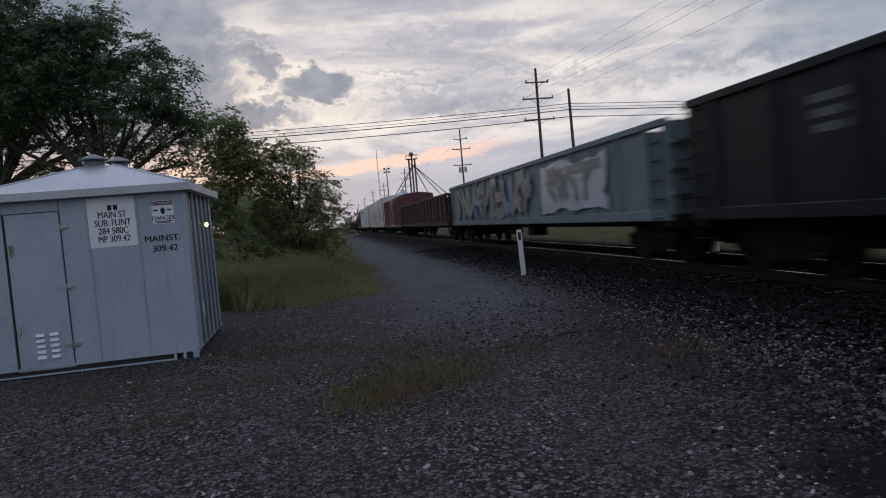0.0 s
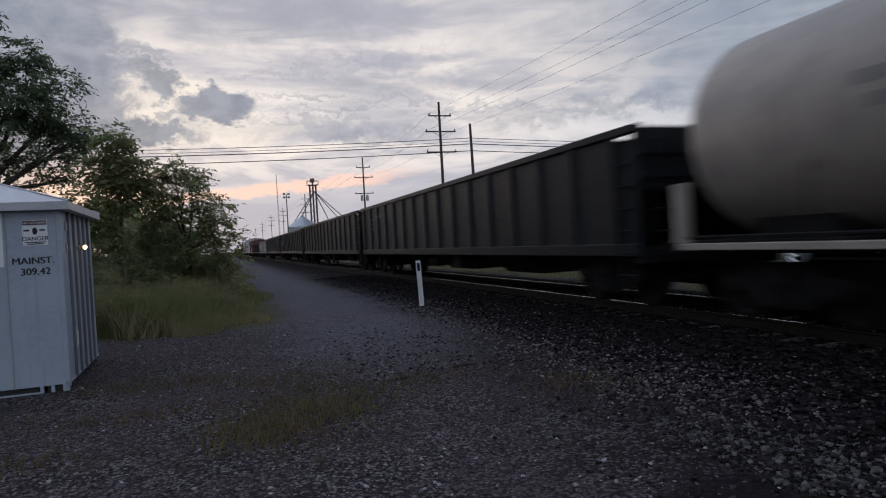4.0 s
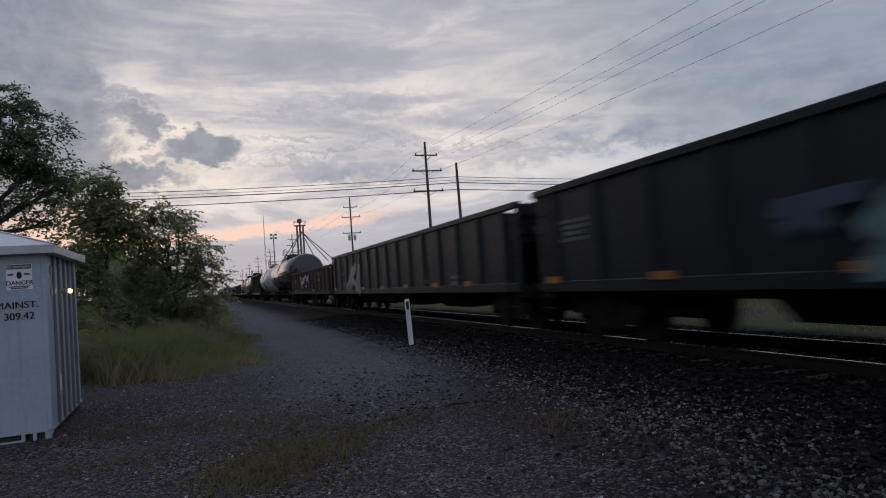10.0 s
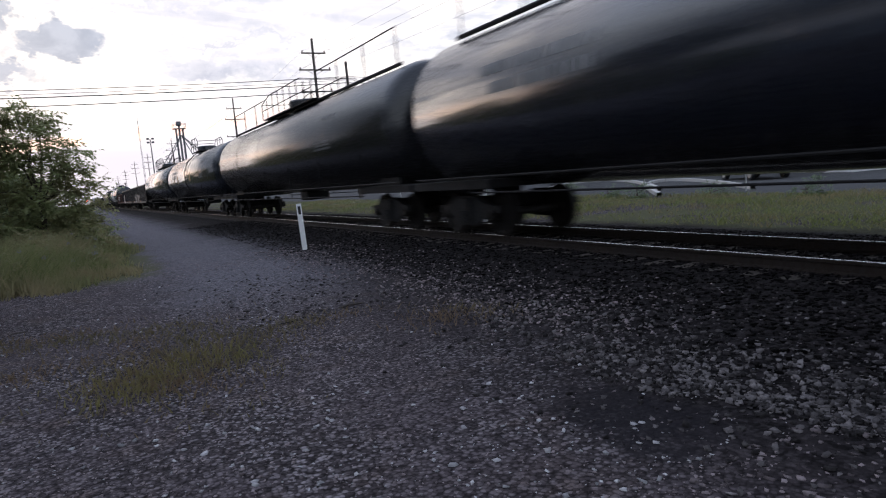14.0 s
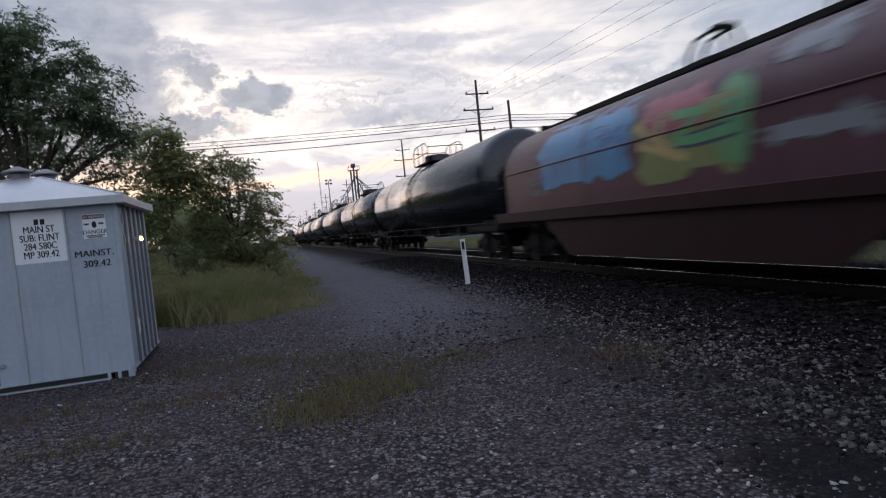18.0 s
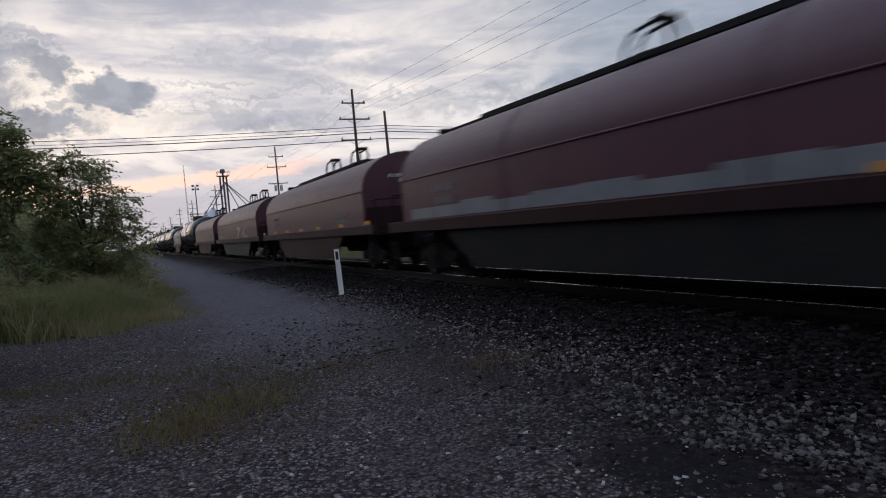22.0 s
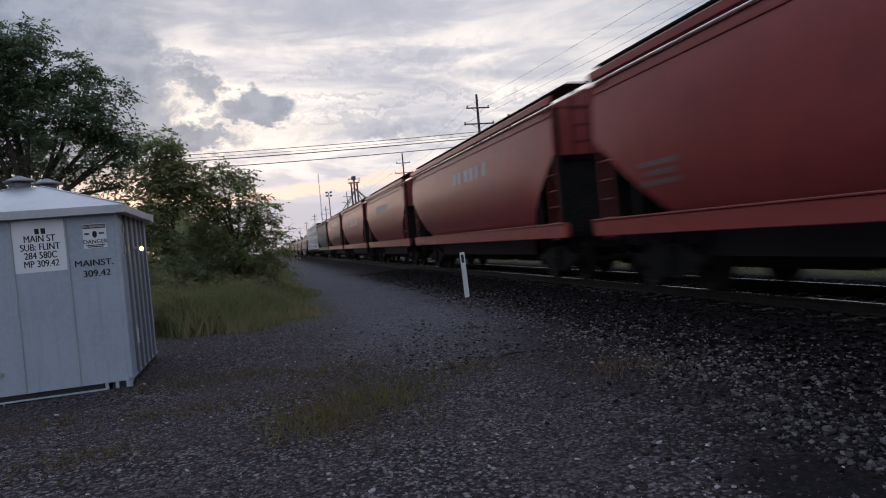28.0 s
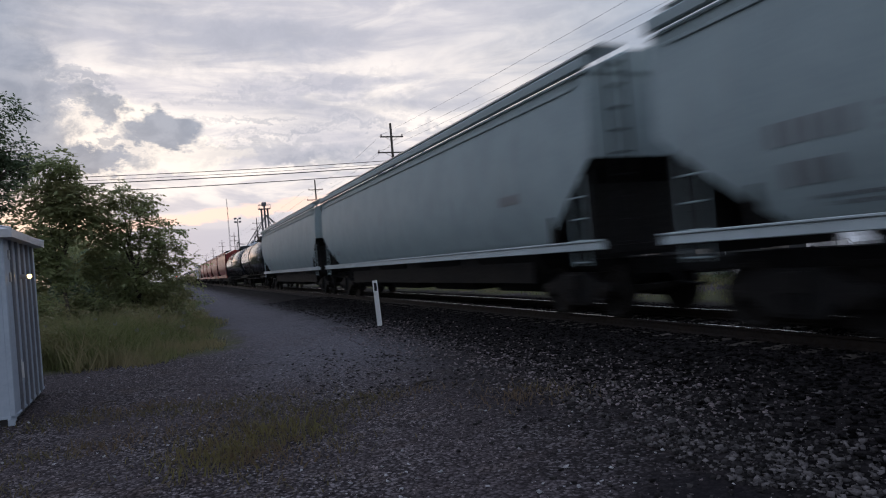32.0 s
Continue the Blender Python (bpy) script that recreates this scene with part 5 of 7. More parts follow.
    for y, z, w, hh, rows in spots:
        for k in range(rows):
            zz = z - k * hh * 1.7
            bm = bmesh.new()
            lo, hi = zz - hh / 2, zz + hh / 2
            ww = w * (1 - 0.22 * (k % 2))
            for a, b in runs(y, ww, hh, k + int(10 * abs(y))):
                vs = [bm.verts.new(p) for p in ((flank(lo) - 0.012, a, lo), (flank(lo) - 0.012, b, lo), (flank(hi) - 0.012, b, hi), (flank(hi) - 0.012, a, hi))]
                bm.faces.new(vs[::-1])
            ink = M_SPRAY["grey"] if body is M_GREY else M_SKIRT if body is M_TAUPE else M_FRESH if hh > 0.3 else M_STENCIL
            tagged(part("stencil", bm, ink, root, "worn stencilled lettering"), "worn stencilled lettering", kind="stuff")
    placards(root, -1.586, marks, sill - 0.14, 0.6, 0.13)
    for k, (y0, y1, z0, z1, cols) in enumerate(paint):
        graffiti(root, -1.6, y0, y1, z0, z1, cols, int(L * 100) + 17 + k, hood=lambda z: flank(z) - 0.012)
    add_trucks(root, L / 2 - 2.4)
    add_couplers(root, L)
    return root


# -- coil cars
def coil_car(L, label, paint=(), fields=(), lower=None, stripe=None, marks=(), skirt_paint=None, strip=None):
    root = thing("coil_car", label, "coil car", group="cars of the freight train")
    h = L / 2 - 0.65
    w, spring, top = 1.56, 2.50, 3.70

    def arch(z):
        if z <= spring:
            return -w
        return -w * math.sqrt(max(1 - ((z - spring) / (top - spring)) ** 2, 0))

    prof = [(-w, 1.46)] + [(-w * math.cos(radians(a)), spring + (top - spring) * math.sin(radians(a))) for a in range(0, 181, 10)] + [(w, 1.46)]
    bm = bmesh.new()
    prism(bm, prof, -h + 0.95, h - 0.95)
    bmesh.ops.recalc_face_normals(bm, faces=bm.faces)
    part("hood", bm, M_COIL, root, smooth=True)
    bm = bmesh.new()
    for y in (-h + 0.98, h - 0.98, -h * 0.32, h * 0.32):
        ring = [(x * 1.012, z if i in (0, len(prof) - 1) else spring + (z - spring) * 1.012) for i, (x, z) in enumerate(prof)]
        for (x0, z0), (x1, z1) in zip(ring, ring[1:]):
            vs = [bm.verts.new(p) for p in ((x0, y - 0.04, z0), (x1, y - 0.04, z1), (x1, y + 0.04, z1), (x0, y + 0.04, z0))]
            bm.faces.new(vs)
    for s in (-1, 1):
        tube(bm, (s * (w + 0.012), -h + 0.98, spring), (s * (w + 0.012), h - 0.98, spring), 0.018)
    part("hood_rib", bm, M_COIL, root)
    # lifting bails on the hood and its roof walk
    for y in (-h * 0.37, h * 0.03):
        bm = bmesh.new()
        for x in (-0.16, 0.16):
            pipe(bm, [(x, y + 0.62, top - 0.05), (x, y + 0.50, top + 0.38), (x, y + 0.30, top + 0.56), (x, y - 0.28, top + 0.62)], 0.036, 6)
            pipe(bm, [(x, y - 0.50, top - 0.05), (x, y - 0.52, top + 0.36), (x, y - 0.36, top + 0.62)], 0.036, 6)
        box(bm, -0.20, 0.20, y - 0.46, y - 0.18, top + 0.57, top + 0.68, 0.03)
        box(bm, -0.30, 0.30, y - 0.30, y + 0.30, top + 0.02, top + 0.16, 0.03)
        part("lifting_bail", bm, M_STEEL, root, "tall steel lifting bail")
    bm = bmesh.new()
    box(bm, -0.22, 0.22, -h * 0.50, h * 0.66, top + 0.05, top + 0.16)
    box(bm, -0.05, 0.05, h * 0.66, h * 0.90, top + 0.09, top + 0.14)
    box(bm, -0.3, 0.3, h * 0.89, h * 0.905, top - 0.02, top + 0.16)
    for y in np.linspace(-h * 0.48, h * 0.82, 9):
        box(bm, -0.03, 0.03, y - 0.03, y + 0.03, top - 0.05, top + 0.1)
    part("roof_bar", bm, M_STEEL, root)
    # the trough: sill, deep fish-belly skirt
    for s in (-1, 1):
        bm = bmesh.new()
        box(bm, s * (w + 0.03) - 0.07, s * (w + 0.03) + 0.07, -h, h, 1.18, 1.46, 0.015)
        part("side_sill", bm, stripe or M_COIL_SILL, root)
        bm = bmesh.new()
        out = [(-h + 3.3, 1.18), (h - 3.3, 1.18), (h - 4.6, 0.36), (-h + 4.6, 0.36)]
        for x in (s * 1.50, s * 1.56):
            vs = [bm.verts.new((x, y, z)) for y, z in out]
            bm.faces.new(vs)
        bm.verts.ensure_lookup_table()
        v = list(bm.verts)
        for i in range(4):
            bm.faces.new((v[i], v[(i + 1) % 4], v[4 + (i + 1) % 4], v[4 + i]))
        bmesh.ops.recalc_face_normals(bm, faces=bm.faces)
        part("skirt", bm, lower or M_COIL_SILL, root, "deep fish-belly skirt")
    if strip:
        for i in range(9):
            bm = bmesh.new()
            a, b = (strip[0] + (strip[1] - strip[0]) * k / 9 for k in (i, i + 1))
            box(bm, -w - 0.010, -w - 0.004, a, b - 0.02, 1.49, 1.76 + 0.05 * math.sin(2.3 * i))
            part("paint_patch", bm, M_SPRAY["grey"], root, "pale patch of paint at the hood's foot")
    if skirt_paint:
        bm = bmesh.new()
        box(bm, -1.566, -1.561, skirt_paint[0], skirt_paint[1], 0.42, 1.16)
        part("graffiti", bm, M_SPRAY[skirt_paint[2]], root, "sprayed field on the skirt")
    bm = bmesh.new()
    for z, ww in ((2.95, 1.1), (2.80, 0.6)):
        for a, b in runs(0, ww, 0.12, int(z * 100)):
            box(bm, a, b, -h + 0.944, -h + 0.952, z - 0.05, z + 0.05)
    tagged(part("stencil", bm, M_FRESH, root, "worn white stencilled lettering"), "worn white stencilled lettering", kind="stuff")
    bm = bmesh.new()
    box(bm, -1.5, 1.5, -h + 0.6, h - 0.6, 1.16, 1.42)
    box(bm, -0.35, 0.35, -h, h, 0.72, 1.16)
    part("trough", bm, M_STEEL, root)
    for s in (-1, 1):
        bm = bmesh.new()
        box(bm, -1.55, 1.55, min(s * (h - 0.9), s * h), max(s * (h - 0.9), s * h), 1.15, 1.24)
        box(bm, -1.5, 1.5, min(s * (h - 0.86), s * (h - 0.93)), max(s * (h - 0.86), s * (h - 0.93)), 1.24, 2.0)
        part("end_platform", bm, M_COIL_SILL, root)
        bm = bmesh.new()
        for x in (-1.5, 1.5):
            pipe(bm, [(x, s * (h - 0.05), 1.2), (x, s * (h - 0.05), 2.2), (x, s * (h - 0.6), 2.2)], 0.022)
        tube(bm, (-1.5, s * (h - 0.05), 2.2), (1.5, s * (h - 0.05), 2.2), 0.022)
        part("end_rail", bm, M_STEEL, root)
        ladder(root, -w - 0.05, s * (h - 0.3), 0.45, 1.4)
    placards(root, -w - 0.012, marks, 1.535, 0.5, 0.11)
    stencils(root, -w - 0.006, ((h * 0.62, 2.15, 1.1, 0.16, 2), (-h * 0.62, 1.9, 1.3, 0.13, 3)))
    for k, (y0, y1, z0, z1, col) in enumerate(fields):
        colour_field(root, y0, y1, z0, z1, col, 70 + k, lambda z: arch(z) - 0.008)
    for k, (y0, y1, z0, z1, cols) in enumerate(paint):
        graffiti(root, -w, y0, y1, z0, z1, cols, int(L * 100) + 31 + k, hood=lambda z: arch(z) - 0.006)
    add_trucks(root, h - 1.75)
    add_couplers(root, L)
    return root


# -- lumber car
def lumber_car(L, label):
    root = thing("centrebeam_car", label, "lumber car", group="cars of the freight train")
    h = L / 2 - 0.65
    bm = bmesh.new()
    prism(bm, [(-1.48, 1.18), (1.48, 1.18), (1.48, 1.06), (0.4, 0.72), (-0.4, 0.72), (-1.48, 1.06)], -h, h)
    bmesh.ops.recalc_face_normals(bm, faces=bm.faces)
    part("deck", bm, M_GON_BROWN, root)
    for i in range(9):
        bm = bmesh.new()
        y = -h + 1.2 + i * (2 * h - 2.4) / 8
        box(bm, -1.5, 1.5, y - 0.1, y + 0.1, 1.0, 1.21, 0.01)
        part("stake_pocket", bm, M_GON_BROWN, root)
    for s in (-1, 1):
        bm = bmesh.new()
        box(bm, -1.45, 1.45, min(s * (h - 0.25), s * h), max(s * (h - 0.25), s * h), 1.06, 4.82, 0.02)
        for x in (-1.38, 0, 1.38):
            box(bm, x - 0.08, x + 0.08, min(s * h, s * (h + 0.1)), max(s * h, s * (h + 0.1)), 1.06, 4.8)
        part("bulkhead", bm, M_GON_BROWN, root)
    bm = bmesh.new()
    box(bm, -0.12, 0.12, -h, h, 4.64, 4.82)
    for i in range(11):
        y = -h + i * 2 * h / 10
        box(bm, -0.1, 0.1, y - 0.1, y + 0.1, 1.18, 4.64)
    part("centre_beam", bm, M_GON_BROWN, root)
    rows, cols = 4, 5
    bl, bh = (2 * h - 0.7) / cols, (4.78 - 1.24) / rows
    bmw = bmesh.new()
    box(bmw, -0.65, 0.65, -bl / 2 + 0.015, bl / 2 - 0.015, 0.012, bh - 0.018, 0.03)
    wrap = bpy.data.meshes.new("lumber_pack")
    bmw.to_mesh(wrap)
    bmw.free()
    bmp = bmesh.new()
    n = 4
    for i in range(n):
        y = -bl / 2 + (i + 0.5) * bl / n
        for z, t in ((0.52, 0.10), (0.36, 0.13), (0.22, 0.07)):
            box(bmp, -0.656, -0.648, y - bl / n * 0.30, y + bl / n * 0.30, bh * 1.1 * z, bh * 1.1 * z + t * 0.8)
    ink = bpy.data.meshes.new("wrap_print")
    bmp.to_mesh(ink)
    bmp.free()
    for s in (-1, 1):
        for r in range(rows):
            for c in range(cols):
                ob = part_of("lumber_pack", wrap, M_WRAP, root, "white-wrapped lumber bundle printed in blue")
                ob.location = (s * 0.83, -h + 0.35 + (c + 0.5) * bl, 1.24 + r * bh)
                if s < 0:
                    tagged(part_of("wrap_print", ink, M_WRAP_PRINT, ob), "blue printed marks", kind="stuff")
    for i in range(12):
        bm = bmesh.new()
        y = -h + 0.9 + i * (2 * h - 1.8) / 11
        pipe(bm, [(-1.49, y, 1.2), (-1.495, y, 4.76), (-0.1, y, 4.81)], 0.014, 4)
        part("tie_down_cable", bm, M_STEEL, root)
    for y in (-h * 0.3, h * 0.3):
        bm = bmesh.new()
        tube(bm, (-1.05, y, 0.62), (-1.05, y + 1.4, 0.62), 0.16, sides=12)
        part("brake_reservoir", bm, M_STEEL, root)
    add_trucks(root, h - 1.75)
    add_couplers(root, L)
    return root


# -- boxcars, far ahead
def boxcar(L, H, body, label, paint=()):
    root = thing("boxcar", label, "boxcar", group="cars of the freight train")
    h, w = L / 2 - 0.6, 1.52
    bm = bmesh.new()
    prism(bm, [(-w, 1.0), (-w, H - 0.18), (-0.5, H), (0.5, H), (w, H - 0.18), (w, 1.0)], -h, h)
    bmesh.ops.recalc_face_normals(bm, faces=bm.faces)
    shell = part("body", bm, body, root)
    rib = cached("boxrib_%.1f" % H, lambda b: prism_rib(b, 1.1, H - 0.25))
    for i in range(18):
        y = -h + (i + 0.5) * 2 * h / 18
        if abs(y) > 1.6:
            ob = part_of("rib", rib, body, shell)
            ob.location, ob.rotation_euler = (-w, y, 0), (0, 0, math.pi)
    bm = bmesh.new()
    box(bm, -w - 0.08, -w - 0.02, -1.55, 1.55, 1.15, H - 0.4, 0.01)
    for y in (-0.5, 0.5):
        tube(bm, (-w - 0.11, y, 1.2), (-w - 0.11, y, H - 0.45), 0.025)
    part("sliding_door", bm, body, root)
    bm = bmesh.new()
    box(bm, -w, w, -h, h, 0.82, 1.0)
    part("underframe", bm, M_STEEL, root)
    for s in (-1, 1):
        ladder(root, -w - 0.05, s * (h - 0.4), 0.6, H - 0.3)
    for k, (y0, y1, z0, z1, cols) in enumerate(paint):
        graffiti(root, -w - 0.08, y0, y1, z0, z1, cols, int(L * 10) + k)
    add_trucks(root, h - 1.7)
    add_couplers(root, L)
    return root


def couple(made, front, back):
    """Sets a car into the train: front and back are the distances behind the mark that stands beside the walker at the start."""
    CARS.append((made, -(front + back) / 2))


def make_train():
    ends = [-35.3, -11.6, 12.4, 35.9, 60.5, 84.0, 104.0, 122.0, 140.5, 155.7, 175.2, 195.2, 219.4, 243.0, 265.6, 288.3, 311.3, 334.7, 356.0, 376.2, 399.0, 417.0, 435.6, 454.6, 475.0,
            493.5, 512.5, 532.7, 559.0, 575.1, 590.2, 605.5, 620.0, 637.3, 654.6, 673.5, 690.5, 712.4, 735.05, 757.5, 780.0]
    dark = "dark grey steel gondola with ribbed sides, soot-stained"
    tanks = "long black pressure tank car with pipe railings on top"
    oxide = "oxide-red coil car with a rounded steel hood"
    red = "red covered hopper car with rounded sides"
    grey = "pale grey covered hopper car with rounded sides"
    tlett = ((6.6, 3.1, 3.0, 0.2, 2), (-6.0, 2.6, 1.5, 0.06, 3), (-6.5, 3.3, 1.2, 0.13, 1))

    def size(i):
        return ends[i + 1] - ends[i]

    plan = [
        lambda L: gondola(L, 2.95, M_GON_BLUE, "faded blue-grey gondola covered in pale graffiti", 16, paint=((-2.6, 9, 1.30, 2.65, ("haze", "grey", "sky", "haze", "grey")), (-8.4, -4.0, 1.45, 2.5, ("haze", "grey"))), fields=((-8.6, -3.9, 1.3, 2.62, "white"),)),
        lambda L: gondola(L, 3.10, M_GON, dark, 15, hopper=True, spots=((8.2, 2.55, 0.7, 0.12, 3), (-8.2, 2.4, 0.7, 0.1, 2)), strips=(2.0, -0.63, -2.69)),
        lambda L: gondola(L, 3.10, M_GON, dark, 15, hopper=True, spots=((8.6, 2.5, 0.7, 0.12, 3), (7.6, 2.2, 0.6, 0.1, 3))),
        lambda L: gondola(L, 3.15, M_GON, dark, 15, hopper=True, spots=((8.4, 2.5, 0.7, 0.12, 3),)),
        lambda L: gondola(L, 3.15, M_GON, dark, 16, hopper=True, spots=((9.0, 2.5, 0.7, 0.12, 3), (7.8, 2.6, 0.9, 0.16, 1))),
        lambda L: tank_car(L, 1.42, M_TAN, "cream tank car with a broad maroon band at its middle", (-1.7, 1.7, M_MAROON), dome=M_BLACK, deck=M_TAN, spots=((5.6, 2.9, 1.8, 0.16, 2), (-5.5, 2.6, 1.6, 0.1, 4)), marks=((-3.4, 3.0, 0.9, 0.55, M_YELLOW),)),
        lambda L: tank_car(L, 1.40, M_BLACK2, "dusty black tank car", spots=tlett[1:]),
        lambda L: gondola(L, 3.75, M_GON, "tall black open hopper car with ribbed sides", 13, hopper=True, spots=((6.0, 3.0, 1.6, 0.3, 1),), marks=()),
        lambda L: tank_car(L, 1.45, M_PALE, "short pale grey tank car with rust at its middle", (-0.25, 0.25, M_TAN), spots=((4.6, 2.7, 1.6, 0.08, 5), (-4.2, 2.9, 2.0, 0.08, 6)), marks=((-1.9, 3.0, 1.1, 0.7, M_YELLOW),)),
        lambda L: tank_car(L, 1.52, M_BLACK, "black tank car with worn white lettering", spots=tlett[1:], marks=((2.0, 2.6, 0.8, 0.2, M_YELLOW),), cz=2.86),
        lambda L: gondola(L, 2.62, M_GON_BROWN, "low brown gondola with ribbed sides and pale scrawls", 13, spots=((6.6, 2.05, 1.8, 0.12, 2), (5.2, 1.25, 2.6, 0.10, 1), (-5.0, 2.2, 1.8, 0.2, 2)), marks=(6.3, -3.0), paint=((-1.0, 3.4, 1.4, 2.2, ("grey", "blue", "grey")),)),
        lambda L: gondola(L, 2.98, M_GON, "dark gondola with large pale graffiti", 15, hopper=True, marks=(11.0, 7.5, 4.15, 0.75, -2.6, -5.8, -8.5), spots=((9.3, 2.5, 0.4, 0.2, 1), (9.28, 1.97, 0.85, 0.2, 1), (9.3, 1.38, 0.8, 0.09, 2), (-7.45, 1.38, 0.9, 0.1, 3), (-4.7, 1.3, 0.4, 0.15, 1)), paint=((4.9, 7.6, 1.0, 2.35, ("grey", "haze")),)),
        lambda L: gondola(L, 3.05, M_GON, "dark gondola with blue and white graffiti", 15, hopper=True, marks=(10.7, 7.3, 3.9, 0.5, -2.9), spots=((9.9, 2.3, 1.0, 0.07, 4),), paint=((-2.5, 5.0, 1.15, 2.0, ("navy", "navy", "haze")),)),
        lambda L: tank_car(L, 1.52, M_BLACK, tanks, rail_style="long", rail_from=6.2, spots=((8.6, 2.97, 3.5, 0.40, 1), (9.3, 2.4, 1.4, 0.15, 1), (-8.0, 2.5, 2.2, 0.1, 4))),
        lambda L: tank_car(L, 1.58, M_BLACK, "long black tank car with orange panels along its side", sill=False, spots=tlett, marks=((4.5, 2.55, 0.36, 0.55, M_ORANGE), (6.6, 2.55, 0.30, 0.5, M_ORANGE), (8.4, 2.55, 0.20, 0.5, M_ORANGE), (-1.6, 2.6, 0.36, 0.55, M_ORANGE))),
        lambda L: tank_car(L, 1.50, M_BLACK2, tanks, rail_style="long", spots=tlett[1:]),
        lambda L: tank_car(L, 1.55, M_BLACK, tanks, rail_style="long", spots=tlett[:2], marks=((-3.0, 2.6, 0.5, 0.45, M_ORANGE), (0.2, 2.9, 0.35, 0.55, M_ORANGE))),
        lambda L: tank_car(L, 1.50, M_BLACK2, tanks, rail_style="long", spots=tlett[1:]),
        lambda L: tank_car(L, 1.46, M_BLACK, "black tank car with worn white lettering", spots=tlett[1:]),
        lambda L: tank_car(L, 1.48, M_BLACK, "black tank car with a dulled sheen", spots=((6.5, 3.0, 1.3, 0.12, 3), (-8.6, 3.1, 1.4, 0.1, 3))),
        lambda L: coil_car(L, "oxide-red coil car with blue and green graffiti on its hood", fields=((0.85, 4.95, 1.95, 3.35, "sky"), (-2.15, 0.55, 1.75, 2.95, "olive"), (-2.3, -1.7, 1.8, 3.1, "green"), (-1.4, 0.3, 2.5, 3.2, "pink"), (-3.9, -2.6, 3.05, 3.4, "grey"), (-4.4, -2.6, 1.95, 2.25, "grey")), paint=((1.2, 4.7, 2.05, 2.9, ("blue", "sky", "blue")), (-1.9, 0.4, 1.85, 2.75, ("green", "ochre", "green")))),
        lambda L: tank_car(L, 1.48, M_BLACK, "black tank car with a dulled sheen", spots=tlett[1:]),
        lambda L: coil_car(L, oxide, stripe=None),
        lambda L: coil_car(L, oxide, lower=M_SKIRT, marks=(-1.4, -5.0), paint=((4.6, 8.2, 1.55, 1.85, ("navy", "grey", "navy")), (-4.4, -1.8, 1.6, 2.2, ("grey", "white", "grey")))),
        lambda L: coil_car(L, "oxide-red coil car with yellow reflective strips", marks=(8.6, 5.7, 3.1, 0.5, -2.2, -5.2, -7.9)),
        lambda L: coil_car(L, "oxide-red coil car with a pale patchy strip", lower=M_STEEL, strip=(-5.0, 7.4), marks=(-4.4,)),
        lambda L: coil_car(L, "oxide-red coil car with teal graffiti and yellow strips", marks=(7.7, 4.6, 1.9, -0.7, -3.5, -6.6), lower=M_COIL_SILL, fields=((-2.6, 5.2, 1.78, 2.45, "haze"), (-5.2, -4.0, 2.85, 3.0, "grey"), (-6.2, -4.6, 2.1, 2.3, "grey")), paint=((-2.0, 4.8, 1.85, 2.35, ("grey", "teal")),), skirt_paint=(0.5, 4.0, "teal")),
        lambda L: lumber_car(L, "centrebeam flatcar stacked with white-wrapped lumber bundles"),
        lambda L: covered_hopper(L, M_TAUPE, "taupe covered hopper car with yellow reflective strips", shade_sheet=False, marks=(6.8, 3.7, 0.9, -1.9, -4.7), spots=((4.6, 3.2, 2.6, 0.10, 2), (0.6, 3.0, 1.8, 0.08, 3), (-2.6, 2.9, 1.3, 0.06, 6), (-2.9, 1.95, 0.32, 0.2, 1))),
        lambda L: covered_hopper(L, M_RED, "red covered hopper car with pale lettering and green graffiti", spots=((4.6, 3.6, 1.4, 0.9, 1), (-1.5, 3.55, 5.0, 0.42, 1), (5.4, 2.8, 1.2, 0.16, 3)), paint=((-5.5, 3.0, 1.75, 2.35, ("haze", "teal", "haze", "olive")),)),
        lambda L: covered_hopper(L, M_RED, red, spots=((2.85, 3.1, 0.9, 0.65, 1), (-0.9, 3.05, 4.8, 0.48, 1), (4.4, 2.5, 0.9, 0.16, 4), (1.2, 2.1, 1.8, 0.1, 2))),
        lambda L: covered_hopper(L, M_RED, red, spots=((0.5, 3.3, 4.0, 0.4, 1), (-4.8, 2.2, 1.2, 0.12, 3))),
        lambda L: covered_hopper(L, M_RED, red, spots=((-1.0, 3.3, 4.0, 0.4, 1), (5.0, 2.2, 1.2, 0.12, 3))),
        lambda L: covered_hopper(L, M_RED, red, spots=((5.6, 2.3, 1.2, 0.10, 3), (-5.6, 2.2, 1.2, 0.10, 3))),
        lambda L: tank_car(L, 1.48, M_BLACK, "black tank car with a dulled sheen", spots=tlett[1:]),
        lambda L: tank_car(L, 1.46, M_BLACK, "black tank car with scuffed shoulders", spots=tlett[1:], marks=()),
        lambda L: covered_hopper(L, M_GREY, grey, spots=((6.8, 2.2, 1.2, 0.12, 4),), sill_mat=M_SILL, eave=4.34),
        lambda L: covered_hopper(L, M_GREY, grey, spots=((8.2, 1.9, 0.5, 0.2, 1), (-7.5, 2.4, 0.9, 0.2, 1)), sill_mat=M_SILL, eave=4.34, bays=4),
        lambda L: covered_hopper(L, M_GREY, grey + ", lettered in faded black", spots=((8.1, 2.43, 1.1, 0.28, 2), (6.85, 2.52, 0.6, 0.07, 4), (7.3, 1.66, 1.6, 0.05, 2)), sill_mat=M_SILL, eave=4.34, bays=4),
        lambda L: covered_hopper(L, M_GREY, grey, spots=((7.6, 3.3, 2.0, 0.3, 2),), sill_mat=M_SILL, eave=4.34, bays=4),
    ]
    for i, make in enumerate(plan):
        couple(make(size(i)), ends[i], ends[i + 1])
    # the cars that are already far up the line when the clip begins
    ahead = -35.3
